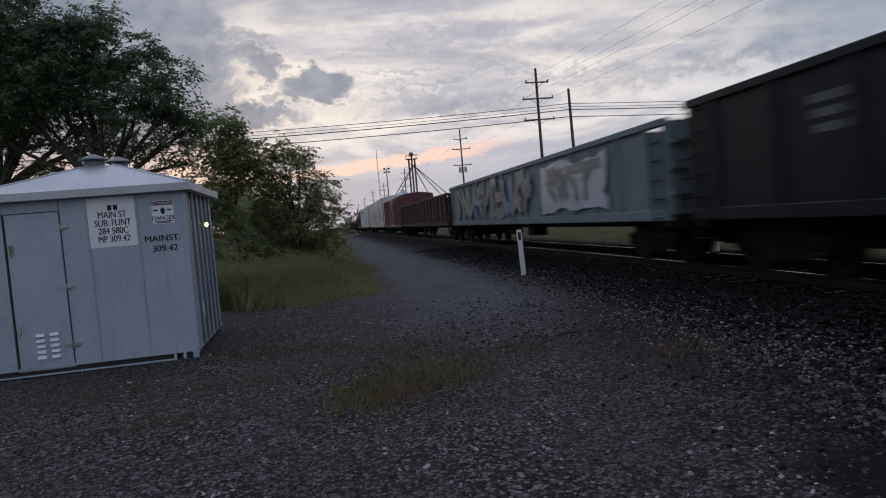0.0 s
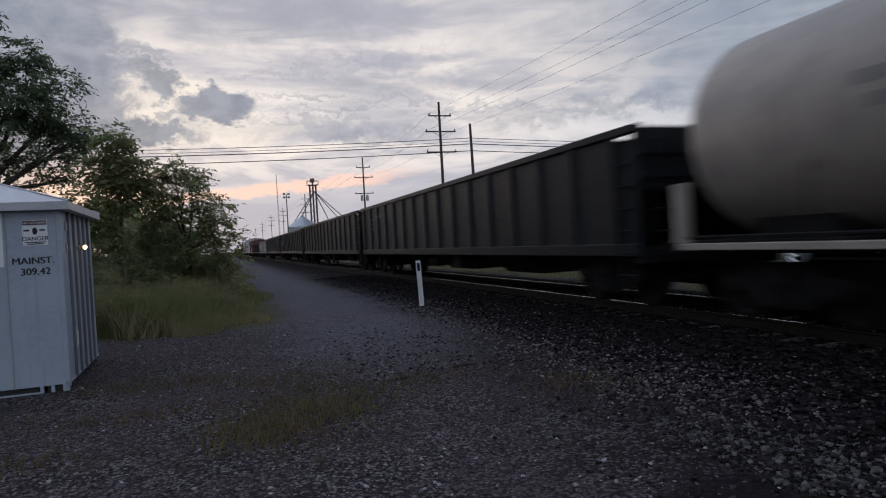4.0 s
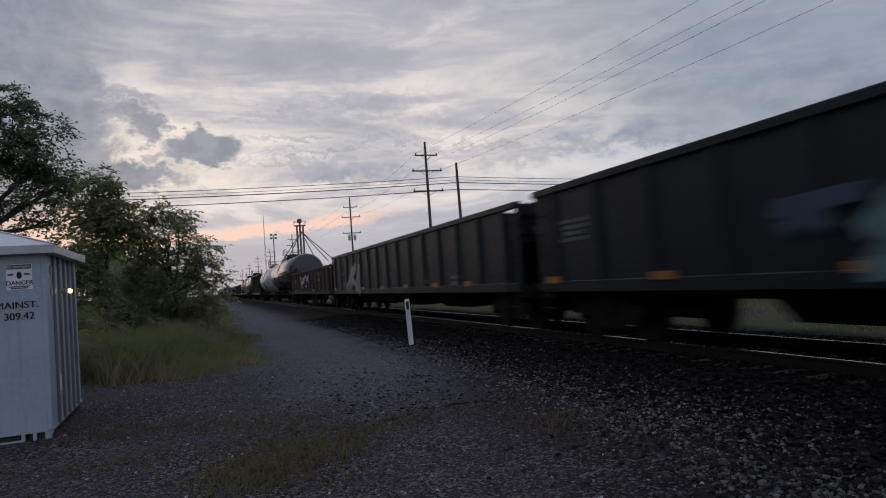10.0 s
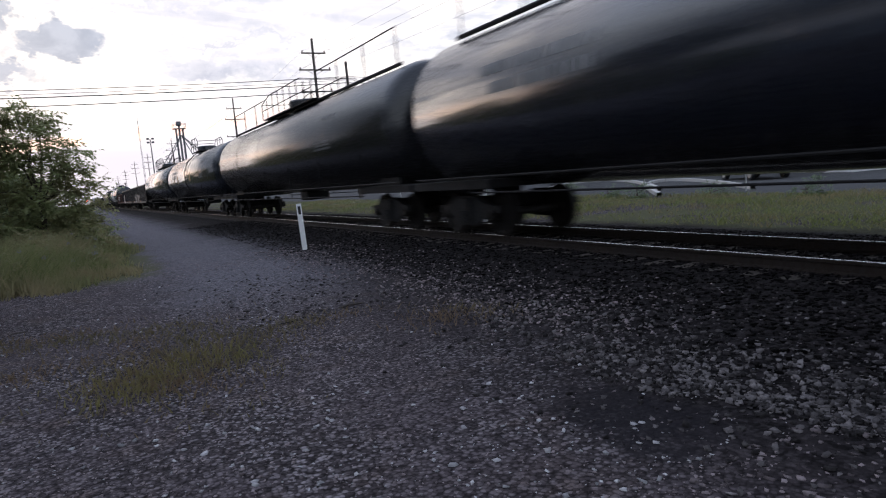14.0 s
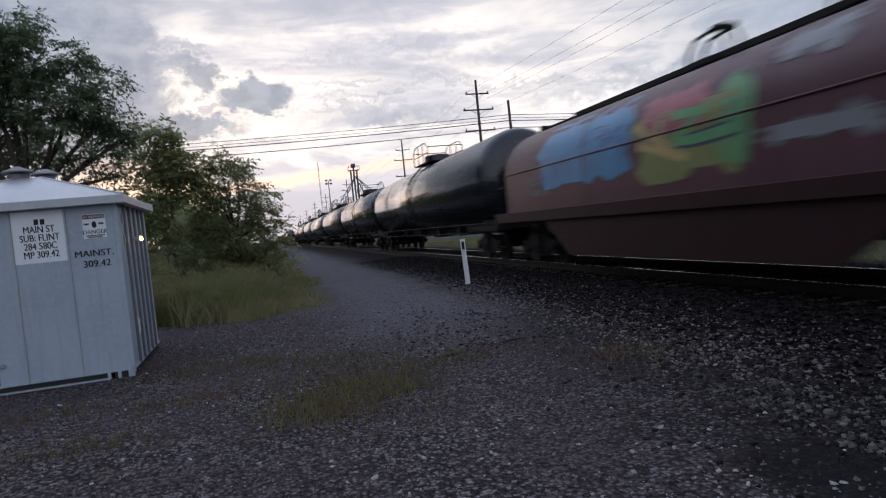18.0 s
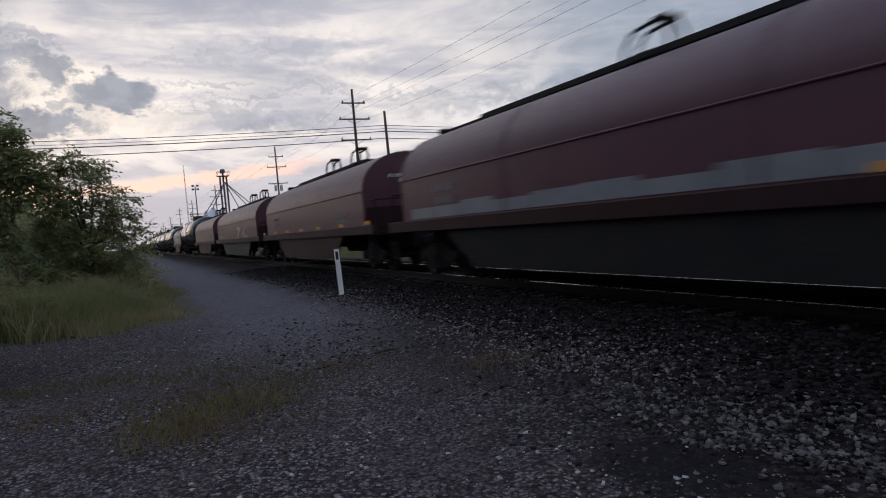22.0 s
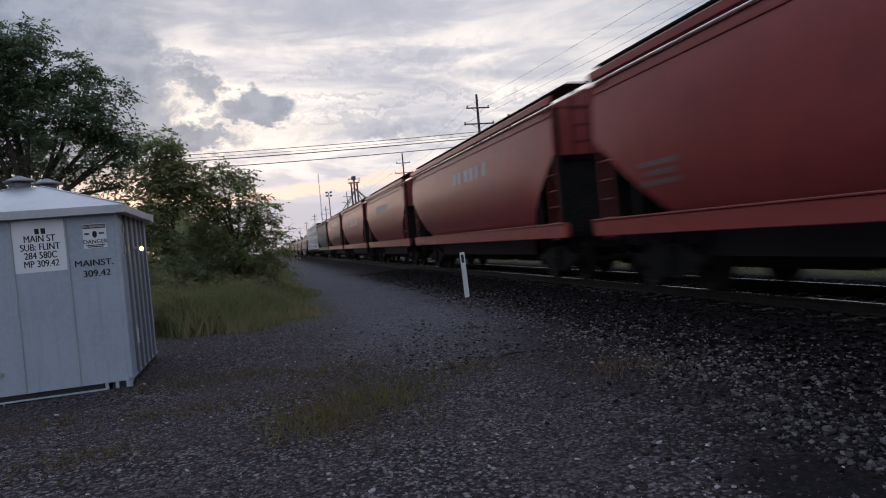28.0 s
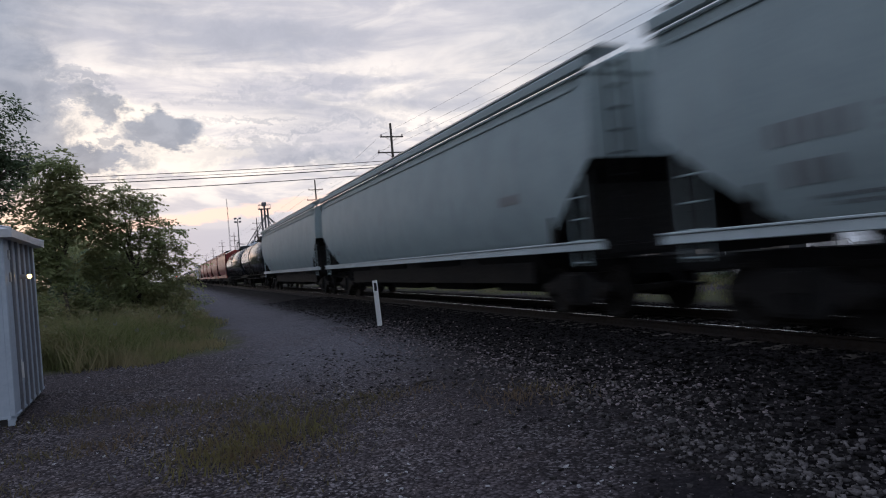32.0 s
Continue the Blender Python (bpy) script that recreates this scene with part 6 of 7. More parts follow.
    lead = [lambda: (gondola(23.5, 2.75, M_GON_BROWN, "brown gondola with ribbed sides", 16), 23.5), lambda: (boxcar(18.5, 3.95, M_MAROON, "tall maroon boxcar with ribbed sides"), 18.5),
            lambda: (boxcar(28.0, 4.6, M_WHITE_BOX, "long white boxcar with graffiti", ((-9, 8, 1.4, 3.2, ("grey", "white")),)), 28.0), lambda: (boxcar(28.0, 4.6, M_WHITE_BOX, "long white boxcar with ribbed sides"), 28.0),
            lambda: (gondola(18.0, 3.1, M_GON, dark, 12), 18.0), lambda: (tank_car(19.0, 1.45, M_BLACK2, "dusty black tank car"), 19.0)]
    for make in lead:
        made, L = make()
        couple(made, ahead - L, ahead)
        ahead -= L
    for k, L in enumerate((19.0, 23.5, 19.0, 18.0, 23.5, 19.0)):
        src = [c for c, _ in CARS if c.name.startswith("gondola" if k % 2 else "tank_car")][-1]
        couple(copy_thing(src, pose(0, 0, 0)), ahead - L, ahead)
        ahead -= L


make_train()


def motions():
    """The train rolls away at an even speed."""
    for made, middle in CARS:
        walk(made, [(t, pose(TRACK_X, middle + SPEED * t, RAIL_Z)) for t in range(0, 33, 2)])


# ---- the signal hut ----
HUT_X, HUT_Y = -1.87, 9.28       # its corner nearest the track


def words(text, size, at, turn, mat, parent, name="lettering", label="", squeeze=1.0):
    cu = bpy.data.curves.new(name, "FONT")
    cu.body, cu.size, cu.align_x, cu.align_y, cu.extrude, cu.offset = text, size, "CENTER", "CENTER", 0.0006, 0.0
    tmp = bpy.data.objects.new(name, cu)
    me = bpy.data.meshes.new_from_object(tmp)
    bpy.data.objects.remove(tmp)
    me.materials.clear()
    bm = bmesh.new()
    bm.from_mesh(me)
    twin = bmesh.ops.duplicate(bm, geom=bm.verts[:] + bm.edges[:] + bm.faces[:])
    bmesh.ops.translate(bm, vec=(size * 0.045, 0, 0.0004), verts=[g for g in twin["geom"] if isinstance(g, bmesh.types.BMVert)])
    bm.to_mesh(me)
    bm.free()
    ob = part_of(name, me, mat, parent, label)
    ob.matrix_basis = pose(*at, *turn) @ Matrix.Diagonal((squeeze, 1, 1, 1))
    return ob


def build_hut():
    hut = thing("signal_hut", "white-painted steel signal hut with a low hipped roof", "hut", pose(HUT_X, HUT_Y, 0, 0, 0, 1.8))
    W, D, H = 2.52, 2.45, 2.25          # runs to -x and +y from the corner
    # walls as folded steel panels with standing seams
    seams = (-2.52, -2.20, -1.53, -1.21, -0.60, 0.0)
    for x0, x1 in zip(seams, seams[1:]):
        bm = bmesh.new()
        if (x0, x1) == (-2.20, -1.53):
            box(bm, x0 + 0.004, x1 - 0.004, 0.0, 0.05, 2.10, H)
            part("wall_panel", bm, M_SHED, hut)
            bm = bmesh.new()
            box(bm, x0 + 0.004, x1 - 0.004, 0.0, 0.05, 0.07, 0.11)
        else:
            box(bm, x0 + 0.004, x1 - 0.004, 0.0, 0.05, 0.09, H, 0.004)
        part("wall_panel", bm, M_SHED, hut)
    for x in seams[3:-1]:
        bm = bmesh.new()
        box(bm, x - 0.013, x + 0.013, -0.018, 0.02, 0.09, H, 0.005)
        part("seam", bm, M_SEAM, hut)
    for k in range(6):
        y0, y1 = 0.06 + k * (D - 0.06) / 6, 0.06 + (k + 1) * (D - 0.06) / 6
        bm = bmesh.new()
        box(bm, -0.05, 0.0, y0 + 0.004, y1 - 0.004, 0.09, H, 0.004)
        part("wall_panel", bm, M_SHED, hut)
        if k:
            # ribs darker than the panels, to paint in their shaded faces
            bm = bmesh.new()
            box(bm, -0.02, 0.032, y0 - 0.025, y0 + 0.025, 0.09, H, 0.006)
            part("rib", bm, M_VENT_RIB_SHADE, hut, "wall rib with its shaded side painted in dull grey")
    bm = bmesh.new()
    box(bm, -0.045, 0.012, -0.012, 0.055, 0.05, H, 0.006)
    part("corner_post", bm, M_SHED, hut)
    bm = bmesh.new()
    box(bm, -W, -0.02, D - 0.05, D, 0.09, H)
    part("back_wall", bm, M_SHED, hut)
    bm = bmesh.new()
    box(bm, -W, -W + 0.05, 0.05, D - 0.05, 0.09, H)
    part("end_wall", bm, M_SHED, hut)
    # skid frame with fork pockets
    bm = bmesh.new()
    box(bm, -W, -0.34, 0.03, D - 0.02, -0.01, 0.088)
    box(bm, -0.24, -0.04, 0.02, D - 0.02, -0.01, 0.088)
    part("skid_base", bm, M_HUT_BASE, hut, "black skid frame under the walls")
    bm = bmesh.new()
    box(bm, -W, -0.30, -0.028, 0.03, 0.0, 0.018, 0.004)
    part("base_flange", bm, M_SHED, hut, "pale lower flange of the skid frame")
    for x0, x1 in ((-0.32, -0.28), (-0.20, -0.16), (-0.075, 0.0)):
        bm = bmesh.new()
        box(bm, x0, x1, -0.012, 0.03, 0.0, 0.088, 0.004)
        part("base_foot", bm, M_SHED, hut, "pale foot beside a fork pocket")
    bm = bmesh.new()
    box(bm, -W - 0.01, 0.01, -0.012, 0.05, 0.088, 0.115)
    box(bm, -0.05, 0.012, 0.0, D, 0.088, 0.115)
    part("base_angle", bm, M_SHED, hut)
    # roof
    o = 0.13
    x0, x1, y0, y1, cx, cy = -W - o, o, -o, D + o, -W / 2, D / 2
    bm = bmesh.new()
    lo = [bm.verts.new(p) for p in ((x0, y0, H + 0.10), (x1, y0, H + 0.10), (x1, y1, H + 0.10), (x0, y1, H + 0.10))]
    hi = [bm.verts.new(p) for p in ((cx - 0.16, cy - 0.16, H + 0.52), (cx + 0.16, cy - 0.16, H + 0.52), (cx + 0.16, cy + 0.16, H + 0.52), (cx - 0.16, cy + 0.16, H + 0.52))]
    for i in range(4):
        bm.faces.new((lo[i], lo[(i + 1) % 4], hi[(i + 1) % 4], hi[i]))
    bm.faces.new(hi)
    dn = [bm.verts.new((v.co.x, v.co.y, H)) for v in lo]
    for i in range(4):
        bm.faces.new((dn[i], dn[(i + 1) % 4], lo[(i + 1) % 4], lo[i]))
    bm.faces.new(dn[::-1])
    roof = part("roof", bm, M_SHED_ROOF, hut, "low hipped sheet-metal roof")
    bm = bmesh.new()
    for a, b in ((0, 0), (1, 1), (2, 2), (3, 3)):
        p, q = ((x0, y0), (x1, y0), (x1, y1), (x0, y1))[a], ((cx - 0.16, cy - 0.16), (cx + 0.16, cy - 0.16), (cx + 0.16, cy + 0.16), (cx - 0.16, cy + 0.16))[b]
        tube(bm, (*p, H + 0.105), (*q, H + 0.525), 0.012)
    part("hip_cap", bm, M_SHED_ROOF, roof)
    for vx, vy in ((cx - 0.12, cy - 0.05), (cx + 0.10, cy + 0.42)):
        bm = bmesh.new()
        zb = H + 0.40
        lathe_z(bm, [(zb, 0.13), (zb + 0.19, 0.13), (zb + 0.19, 0.09), (zb + 0.21, 0.09), (zb + 0.21, 0.20), (zb + 0.225, 0.20), (zb + 0.30, 0.03)], vx, vy, 18)
        part("roof_vent", bm, M_VENT_RIB_SHADE, roof, "capped turbine vent")
    # door with hinges, latch and louvres
    bm = bmesh.new()
    box(bm, -2.17, -1.535, -0.012, 0.03, 0.11, 2.09, 0.006)
    door = part("door", bm, M_SHED, hut)
    bm = bmesh.new()
    for x in (-2.187, -1.527):
        box(bm, x - 0.007, x + 0.007, -0.004, 0.02, 0.10, 2.10)
    box(bm, -2.187, -1.527, -0.004, 0.02, 2.094, 2.104)
    box(bm, -2.187, -1.527, -0.004, 0.02, 0.098, 0.106)
    part("door_gap", bm, M_HUT_BASE, door, "dark gap round the door")
    for z in (1.89, 1.12, 0.36):
        bm = bmesh.new()
        box(bm, -1.62, -1.44, -0.024, -0.012, z - 0.02, z + 0.02)
        tube(bm, (-1.53, -0.024, z - 0.045), (-1.53, -0.024, z + 0.045), 0.014, sides=8)
        part("hinge", bm, M_GALV, door)
    bm = bmesh.new()
    box(bm, -2.16, -2.10, -0.03, -0.012, 1.56, 1.72, 0.004)
    tube(bm, (-2.13, -0.06, 1.60), (-2.13, -0.06, 1.70), 0.012)
    tube(bm, (-2.13, -0.02, 1.60), (-2.13, -0.06, 1.60), 0.012)
    part("handle", bm, M_GALV, door)
    bm = bmesh.new()
    box(bm, -2.15, -2.11, -0.03, -0.012, 0.56, 0.66, 0.004)
    part("padlock_hasp", bm, M_GALV, door)
    for cxl in (-1.90, -1.735):
        for k in range(5):
            bm = bmesh.new()
            z = 0.52 - k * 0.072
            vs = [bm.verts.new(p) for p in ((cxl - 0.052, -0.013, z + 0.025), (cxl + 0.052, -0.013, z + 0.025), (cxl + 0.045, -0.045, z - 0.012), (cxl - 0.045, -0.045, z - 0.012), (cxl - 0.052, -0.013, z - 0.02), (cxl + 0.052, -0.013, z - 0.02))]
            bm.faces.new((vs[0], vs[1], vs[2], vs[3]))
            bm.faces.new((vs[0], vs[3], vs[4]))
            bm.faces.new((vs[1], vs[5], vs[2]))
            part("louvre", bm, M_SHED_PATCH, door)
    # painted panel with its lettering
    bm = bmesh.new()
    box(bm, -1.195, -0.615, -0.0035, 0.001, 1.58, H - 0.02)
    part("white_patch", bm, M_SHED_PATCH, hut, "fresh white patch behind the lettering")
    for x in (-0.92, -0.85):
        bm = bmesh.new()
        box(bm, x - 0.025, x + 0.025, -0.0055, -0.0035, 2.055, 2.125)
        part("emblem_bar", bm, M_INK, hut, "plain black bar")
    up = (90, 0, 0)
    for text, z in (("MAIN ST", 1.995), ("SUB: FLINT", 1.89), ("284 580C", 1.785), ("MP 309.42", 1.68)):
        words(text, 0.122, (-0.90, -0.0045, z), up, M_INK, hut, "lettering", "black stencilled lettering", 0.76)
    words("MAINST.", 0.115, (-0.31, -0.0045, 1.635), up, M_INK, hut, "lettering", "black stencilled lettering", 1.06)
    words("309.42", 0.122, (-0.29, -0.0045, 1.50), up, M_INK, hut, "lettering", "black stencilled lettering", 0.98)
    # warning sign
    bm = bmesh.new()
    box(bm, -0.405, -0.135, -0.006, -0.0005, 1.825, 2.135, 0.001)
    sign = part("warning_sign", bm, M_SHED_PATCH, hut, "faded white and red warning sign")
    bm = bmesh.new()
    box(bm, -0.40, -0.14, -0.0085, -0.006, 2.075, 2.128)
    part("sign_band", bm, M_SIGN_RED, sign, "faded red band")
    words("NO TRESPASSING", 0.036, (-0.27, -0.0095, 2.10), up, M_SIGN_WHITE, sign, "sign_lettering", "", 0.86)
    words("DANGER", 0.074, (-0.27, -0.0075, 1.905), up, M_INK, sign, "sign_lettering", "red capital lettering", 0.95)
    bm = bmesh.new()
    for k, z in enumerate((1.862, 1.842)):
        box(bm, -0.38 + 0.02 * k, -0.16 - 0.02 * k, -0.0085, -0.006, z - 0.006, z + 0.006)
    for x in (-0.36, -0.19):
        box(bm, x - 0.03, x + 0.03, -0.0085, -0.006, 2.0, 2.02)
    part("sign_fine_print", bm, M_INK, sign, "unreadable fine print")
    bm = bmesh.new()
    vs = [bm.verts.new((-0.27 + 0.028 * math.cos(a), -0.0085, 2.0 + 0.045 * math.sin(a))) for a in np.linspace(0, 2 * math.pi, 12, endpoint=False)]
    bm.faces.new(vs)
    part("sign_symbol", bm, M_INK, sign)
    # small fittings on the track side
    bm = bmesh.new()
    box(bm, 0.0, 0.03, 0.46, 0.54, 0.46, 0.74, 0.006)
    tube(bm, (0.045, 0.50, 0.5), (0.045, 0.50, 0.7), 0.01)
    part("side_latch", bm, M_POST, hut, "white latch plate")
    for z in (2.06, 1.78):
        bm = bmesh.new()
        box(bm, 0.0, 0.02, 0.30, 0.36, z - 0.06, z + 0.06, 0.004)
        part("side_hinge", bm, M_GALV, hut)
    bm = bmesh.new()
    tube(bm, (-0.01, 1.05, 1.79), (0.10, 1.05, 1.79), 0.035, sides=12)
    lamp = part("indicator_lamp", bm, M_GALV, hut, "small lamp housing")
    bm = bmesh.new()
    bmesh.ops.create_uvsphere(bm, u_segments=16, v_segments=10, radius=0.03, matrix=Matrix.Translation((0.115, 1.035, 1.79)))
    part("lamp_lens", bm, glowing("amber_lamp_glow", (1.0, 0.62, 0.18), 7.0), lamp, "glowing amber lens", smooth=True)


build_hut()


# ---- posts and small things in the yard ----
def build_posts():
    post = thing("marker_post", "thin white fibreglass marker post leaning beside the track", "post", pose(4.66, 15.75, 0.02, 1.5, -2.5, 0))
    bm = bmesh.new()
    prism(bm, [(-0.052, -0.1), (-0.052, 1.12), (0.052, 1.12), (0.052, -0.1)], -0.006, 0.006)
    for x in (-0.052, 0.052):
        box(bm, x - 0.006, x + 0.006, -0.018, 0.018, -0.1, 1.12)
    bmesh.ops.recalc_face_normals(bm, faces=bm.faces)
    part("blade", bm, M_POST, post)
    bm = bmesh.new()
    box(bm, -0.035, 0.035, -0.010, -0.0065, 0.86, 1.06)
    part("decal", bm, M_INK, post, "dark rectangular decal")
    for x, y, hgt in ((10.5, 16.75, 1.0), (33.0, 63.0, 1.2)):
        b = thing("bollard", "pale concrete-filled pipe bollard in the grass", "bollard", pose(x, y, float(ground_z(x, y)) - 0.02, 0, 1.5, 0))
        bm = bmesh.new()
        lathe_z(bm, [(0, 0.125), (hgt, 0.125), (hgt + 0.05, 0.10), (hgt + 0.08, 0.04)], 0, 0, 20)
        part("pipe", bm, M_CONCRETE, b, smooth=False)
        bm = bmesh.new()
        lathe_z(bm, [(hgt - 0.24, 0.129), (hgt - 0.12, 0.129)], 0, 0, 20)
        part("band", bm, M_POST, b, "white reflective band")
    s = tagged(new("stick"), "dark piece of broken wood lying on the gravel", "stick")
    s.matrix_basis = pose(2.82, 7.78, 0.02, 0, 0, 8)
    bm = bmesh.new()
    pipe(bm, [(-0.17, 0, 0.0), (-0.02, 0.015, 0.012), (0.16, -0.01, 0.004)], 0.016, 6)
    part("wood", bm, M_TIE, s)
    for x, y, a, ln in ((3.05, 7.35, 30, 0.10), (-2.5, 8.4, -20, 0.16), (-0.9, 9.9, 10, 0.2), (2.1, 5.6, 70, 0.12)):
        t = tagged(new("stick"), "short dark twig lying on the gravel", "stick")
        t.matrix_basis = pose(x, y, 0.014, 0, 0, a)
        bm = bmesh.new()
        pipe(bm, [(-ln / 2, 0, 0), (0, 0.01, 0.008), (ln / 2, 0, 0)], 0.008, 5)
        part("wood", bm, M_TIE, t)


build_posts()


# ---- power lines ----
def sagging(bm, a, b, sag, r, n=14):
    a, b = Vector(a), Vector(b)
    pts = []
    for i in range(n + 1):
        t = i / n
        p = a.lerp(b, t)
        p.z -= sag * 4 * t * (1 - t)
        pts.append(p)
    pipe(bm, pts, r, 4)


def pole(x, y, top, arms, r=0.16, lean=0.0, transformer=False):
    p = thing("utility_pole", "weathered wooden utility pole with crossarms" if arms else "plain wooden utility pole", "pole", pose(x, y, 0, 0, lean, 0), group="poles beyond the track")
    bm = bmesh.new()
    tube(bm, (0, 0, -0.3), (0, 0, top), r * 1.25, r * 0.75, 10)
    part("shaft", bm, M_POLE, p)
    for z, half in arms:
        bm = bmesh.new()
        box(bm, -half, half, -0.06 - r, 0.06 - r, z - 0.07, z + 0.07, 0.01)
        arm = part("crossarm", bm, M_POLE, p)
        for s in (-1, 1):
            bm = bmesh.new()
            tube(bm, (s * half * 0.55, -r, z), (0, -r, z - 0.55), 0.022)
            part("brace", bm, M_POLE, arm)
            bm = bmesh.new()
            lathe_z(bm, [(z + 0.07, 0.035), (z + 0.14, 0.085), (z + 0.18, 0.05), (z + 0.22, 0.085), (z + 0.27, 0.04)], s * (half - 0.12), -r, 10)
            part("insulator", bm, M_GLASS_INS, arm)
    if transformer:
        for s in (-1, 1):
            bm = bmesh.new()
            lathe_z(bm, [(top * 0.55, 0.25), (top * 0.55 + 0.9, 0.25), (top * 0.55 + 1.0, 0.1)], s * 0.5, -r, 14)
            part("transformer", bm, M_GALV, p)
    return p


def build_lines():
    line = [(26.6, -30.0, 16.6), (23.0, 67.3, 16.5), (25.0, 117.5, 17.4), (25.0, 205.0, 18.2), (25.0, 282.0, 19.0), (25.0, 352.0, 20.0), (25.5, 440.0, 20.0), (26.0, 540.0, 20.0)]
    arms = {1: ((15.0, 1.3), (13.3, 1.7), (11.1, 1.7)), 2: ((15.6, 1.3), (13.8, 1.7), (10.9, 1.7))}
    for i, (x, y, top) in enumerate(line):
        a = arms.get(i) or ((top - 1.5, 1.3), (top - 3.3, 1.7), (top - 5.6, 1.7))
        pole(x, y, top, a, transformer=(i == 2))
    wires = thing("power_lines", "thin dark power wires strung along the pole line", "wires")
    for dx, dz in ((-1.2, -1.3), (1.2, -1.3), (-1.6, -3.1), (1.6, -3.1)):
        for a, b in zip(line, line[1:]):
            bm = bmesh.new()
            sagging(bm, (a[0] + dx, a[1], a[2] + dz), (b[0] + dx, b[1], b[2] + dz), 0.8 if b[1] - a[1] < 90 else 1.0, 0.009)
            part("wire", bm, M_WIRE, wires)
    pole(23.0, 58.0, 12.45, (), 0.15, -0.8)
    pole(-46.0, 60.0, 12.5, ((11.8, 1.2),), 0.15)
    pole(75.0, 56.0, 12.0, ((11.4, 1.2),), 0.15)
    cross = thing("service_lines", "dark service wires crossing high over the track", "wires")
    for z, r in ((10.75, 0.032), (10.45, 0.022), (10.2, 0.048), (9.55, 0.042)):
        for a, b, sag in (((-46.0, 60.0, z + 0.3), (22.8, 58.0, z + 0.35), 0.75), ((22.8, 58.0, z + 0.35), (75.0, 56.0, z - 0.3), 0.5)):
            bm = bmesh.new()
            sagging(bm, a, b, sag, r, 20)
            part("wire", bm, M_WIRE, cross)


build_lines()


# ---- the grain elevator and masts far up the line ----
def build_elevator():
    e = thing("grain_elevator", "grain elevator with a steel leg tower and galvanised bins", "grain elevator", pose(26.9, 200, 0))
    bm = bmesh.new()
    for x in (-0.9, 0.9):
        for y in (-0.9, 0.9):
            tube(bm, (x, y, 0), (x, y, 20.5), 0.14, sides=6)
    for k in range(10):
        z = 2 * k + 0.4
        for a, b in (((-0.9, -0.9), (0.9, -0.9)), ((0.9, -0.9), (0.9, 0.9)), ((-0.9, 0.9), (-0.9, -0.9))):
            tube(bm, (*a, z), (*b, z + 2), 0.06, sides=4)
            tube(bm, (*a, z), (*b, z), 0.06, sides=4)
    part("leg_tower", bm, M_TOWER, e)
    bm = bmesh.new()
    box(bm, -0.24, 0.24, -0.2, 0.2, 0.5, 21.9, 0.02)
    box(bm, -0.7, 0.6, -0.5, 0.5, 21.2, 22.4, 0.15)
    part("bucket_leg", bm, M_TOWER, e)
    bm = bmesh.new()
    box(bm, -1.6, 1.6, -1.4, 1.4, 20.3, 20.45)
    for x in (-1.6, 1.6):
        for y in (-1.4, 1.4):
            tube(bm, (x, y, 20.45), (x, y, 21.6), 0.05)
        tube(bm, (x, -1.4, 21.6), (x, 1.4, 21.6), 0.05)
    for y in (-1.4, 1.4):
        tube(bm, (-1.6, y, 21.6), (1.6, y, 21.6), 0.05)
    part("service_platform", bm, M_TOWER, e)
    for end in ((-3.6, 0, 11.4), (8.0, 0, 9.2), (11.0, 0, 8.2), (4.5, 1, 9.5), (-6.0, 1, 9.5)):
        bm = bmesh.new()
        tube(bm, (0.3, 0, 18.6), end, 0.13, sides=6)
        part("spout", bm, M_TOWER, e)
    for x, y, r, hgt, peak in ((-3.6, 0, 4.6, 8.0, 11.4), (5.2, 2, 2.6, 7.6, 9.4), (9.5, 4, 3.4, 6.4, 8.6)):
        bm = bmesh.new()
        rings = []
        k = 14
        for i in range(k + 1):
            z = hgt * i / k
            rings += [(z, r), (z + hgt / k * 0.5, r + 0.05)]
        rings = [q for q in rings if q[0] <= hgt] + [(hgt, r + 0.12), (peak - 0.3, 0.5), (peak, 0.5)]
        lathe_z(bm, rings, x, y, 32)
        part("grain_bin", bm, M_BIN, e, "corrugated galvanised bin with a cone roof")
    m = thing("radio_mast", "slender lattice radio mast", "mast", pose(24.6, 300, 0))
    bm = bmesh.new()
    for a in range(3):
        q = (0.35 * math.cos(a * 2.094), 0.35 * math.sin(a * 2.094))
        tube(bm, (*q, 0), (q[0] * 0.4, q[1] * 0.4, 35), 0.06, sides=4)
        q2 = (0.35 * math.cos((a + 1) * 2.094), 0.35 * math.sin((a + 1) * 2.094))
        for k in range(17):
            s0, s1 = 1 - 0.6 * k / 17, 1 - 0.6 * (k + 1) / 17
            tube(bm, (q[0] * s0, q[1] * s0, 2 * k), (q2[0] * s1, q2[1] * s1, 2 * k + 2), 0.03, sides=4)
    part("lattice", bm, M_TOWER, m)
    f = thing("floodlight_pole", "tall floodlight pole with a cluster of lamps", "light pole", pose(15.2, 160, 0))
    bm = bmesh.new()
    tube(bm, (0, 0, 0), (0, 0, 14.6), 0.17, 0.1, 8)
    part("shaft", bm, M_TOWER, f)
    for x in (-0.5, 0.5):
        for z in (13.9, 14.7):
            bm = bmesh.new()
            box(bm, x - 0.28, x + 0.28, -0.3, 0.05, z - 0.2, z + 0.2, 0.05)
            part("lamp_head", bm, M_TOWER, f)
    g = thing("railway_signal", "far railway signal showing a red light", "signal", pose(1.6, 235, 0))
    bm = bmesh.new()
    tube(bm, (0, 0, 0), (0, 0, 4.0), 0.09, sides=8)
    part("mast", bm, M_TOWER, g)
    bm = bmesh.new()
    box(bm, -0.35, 0.35, -0.1, 0.12, 2.3, 3.9, 0.05)
    head = part("signal_head", bm, M_STEEL, g)
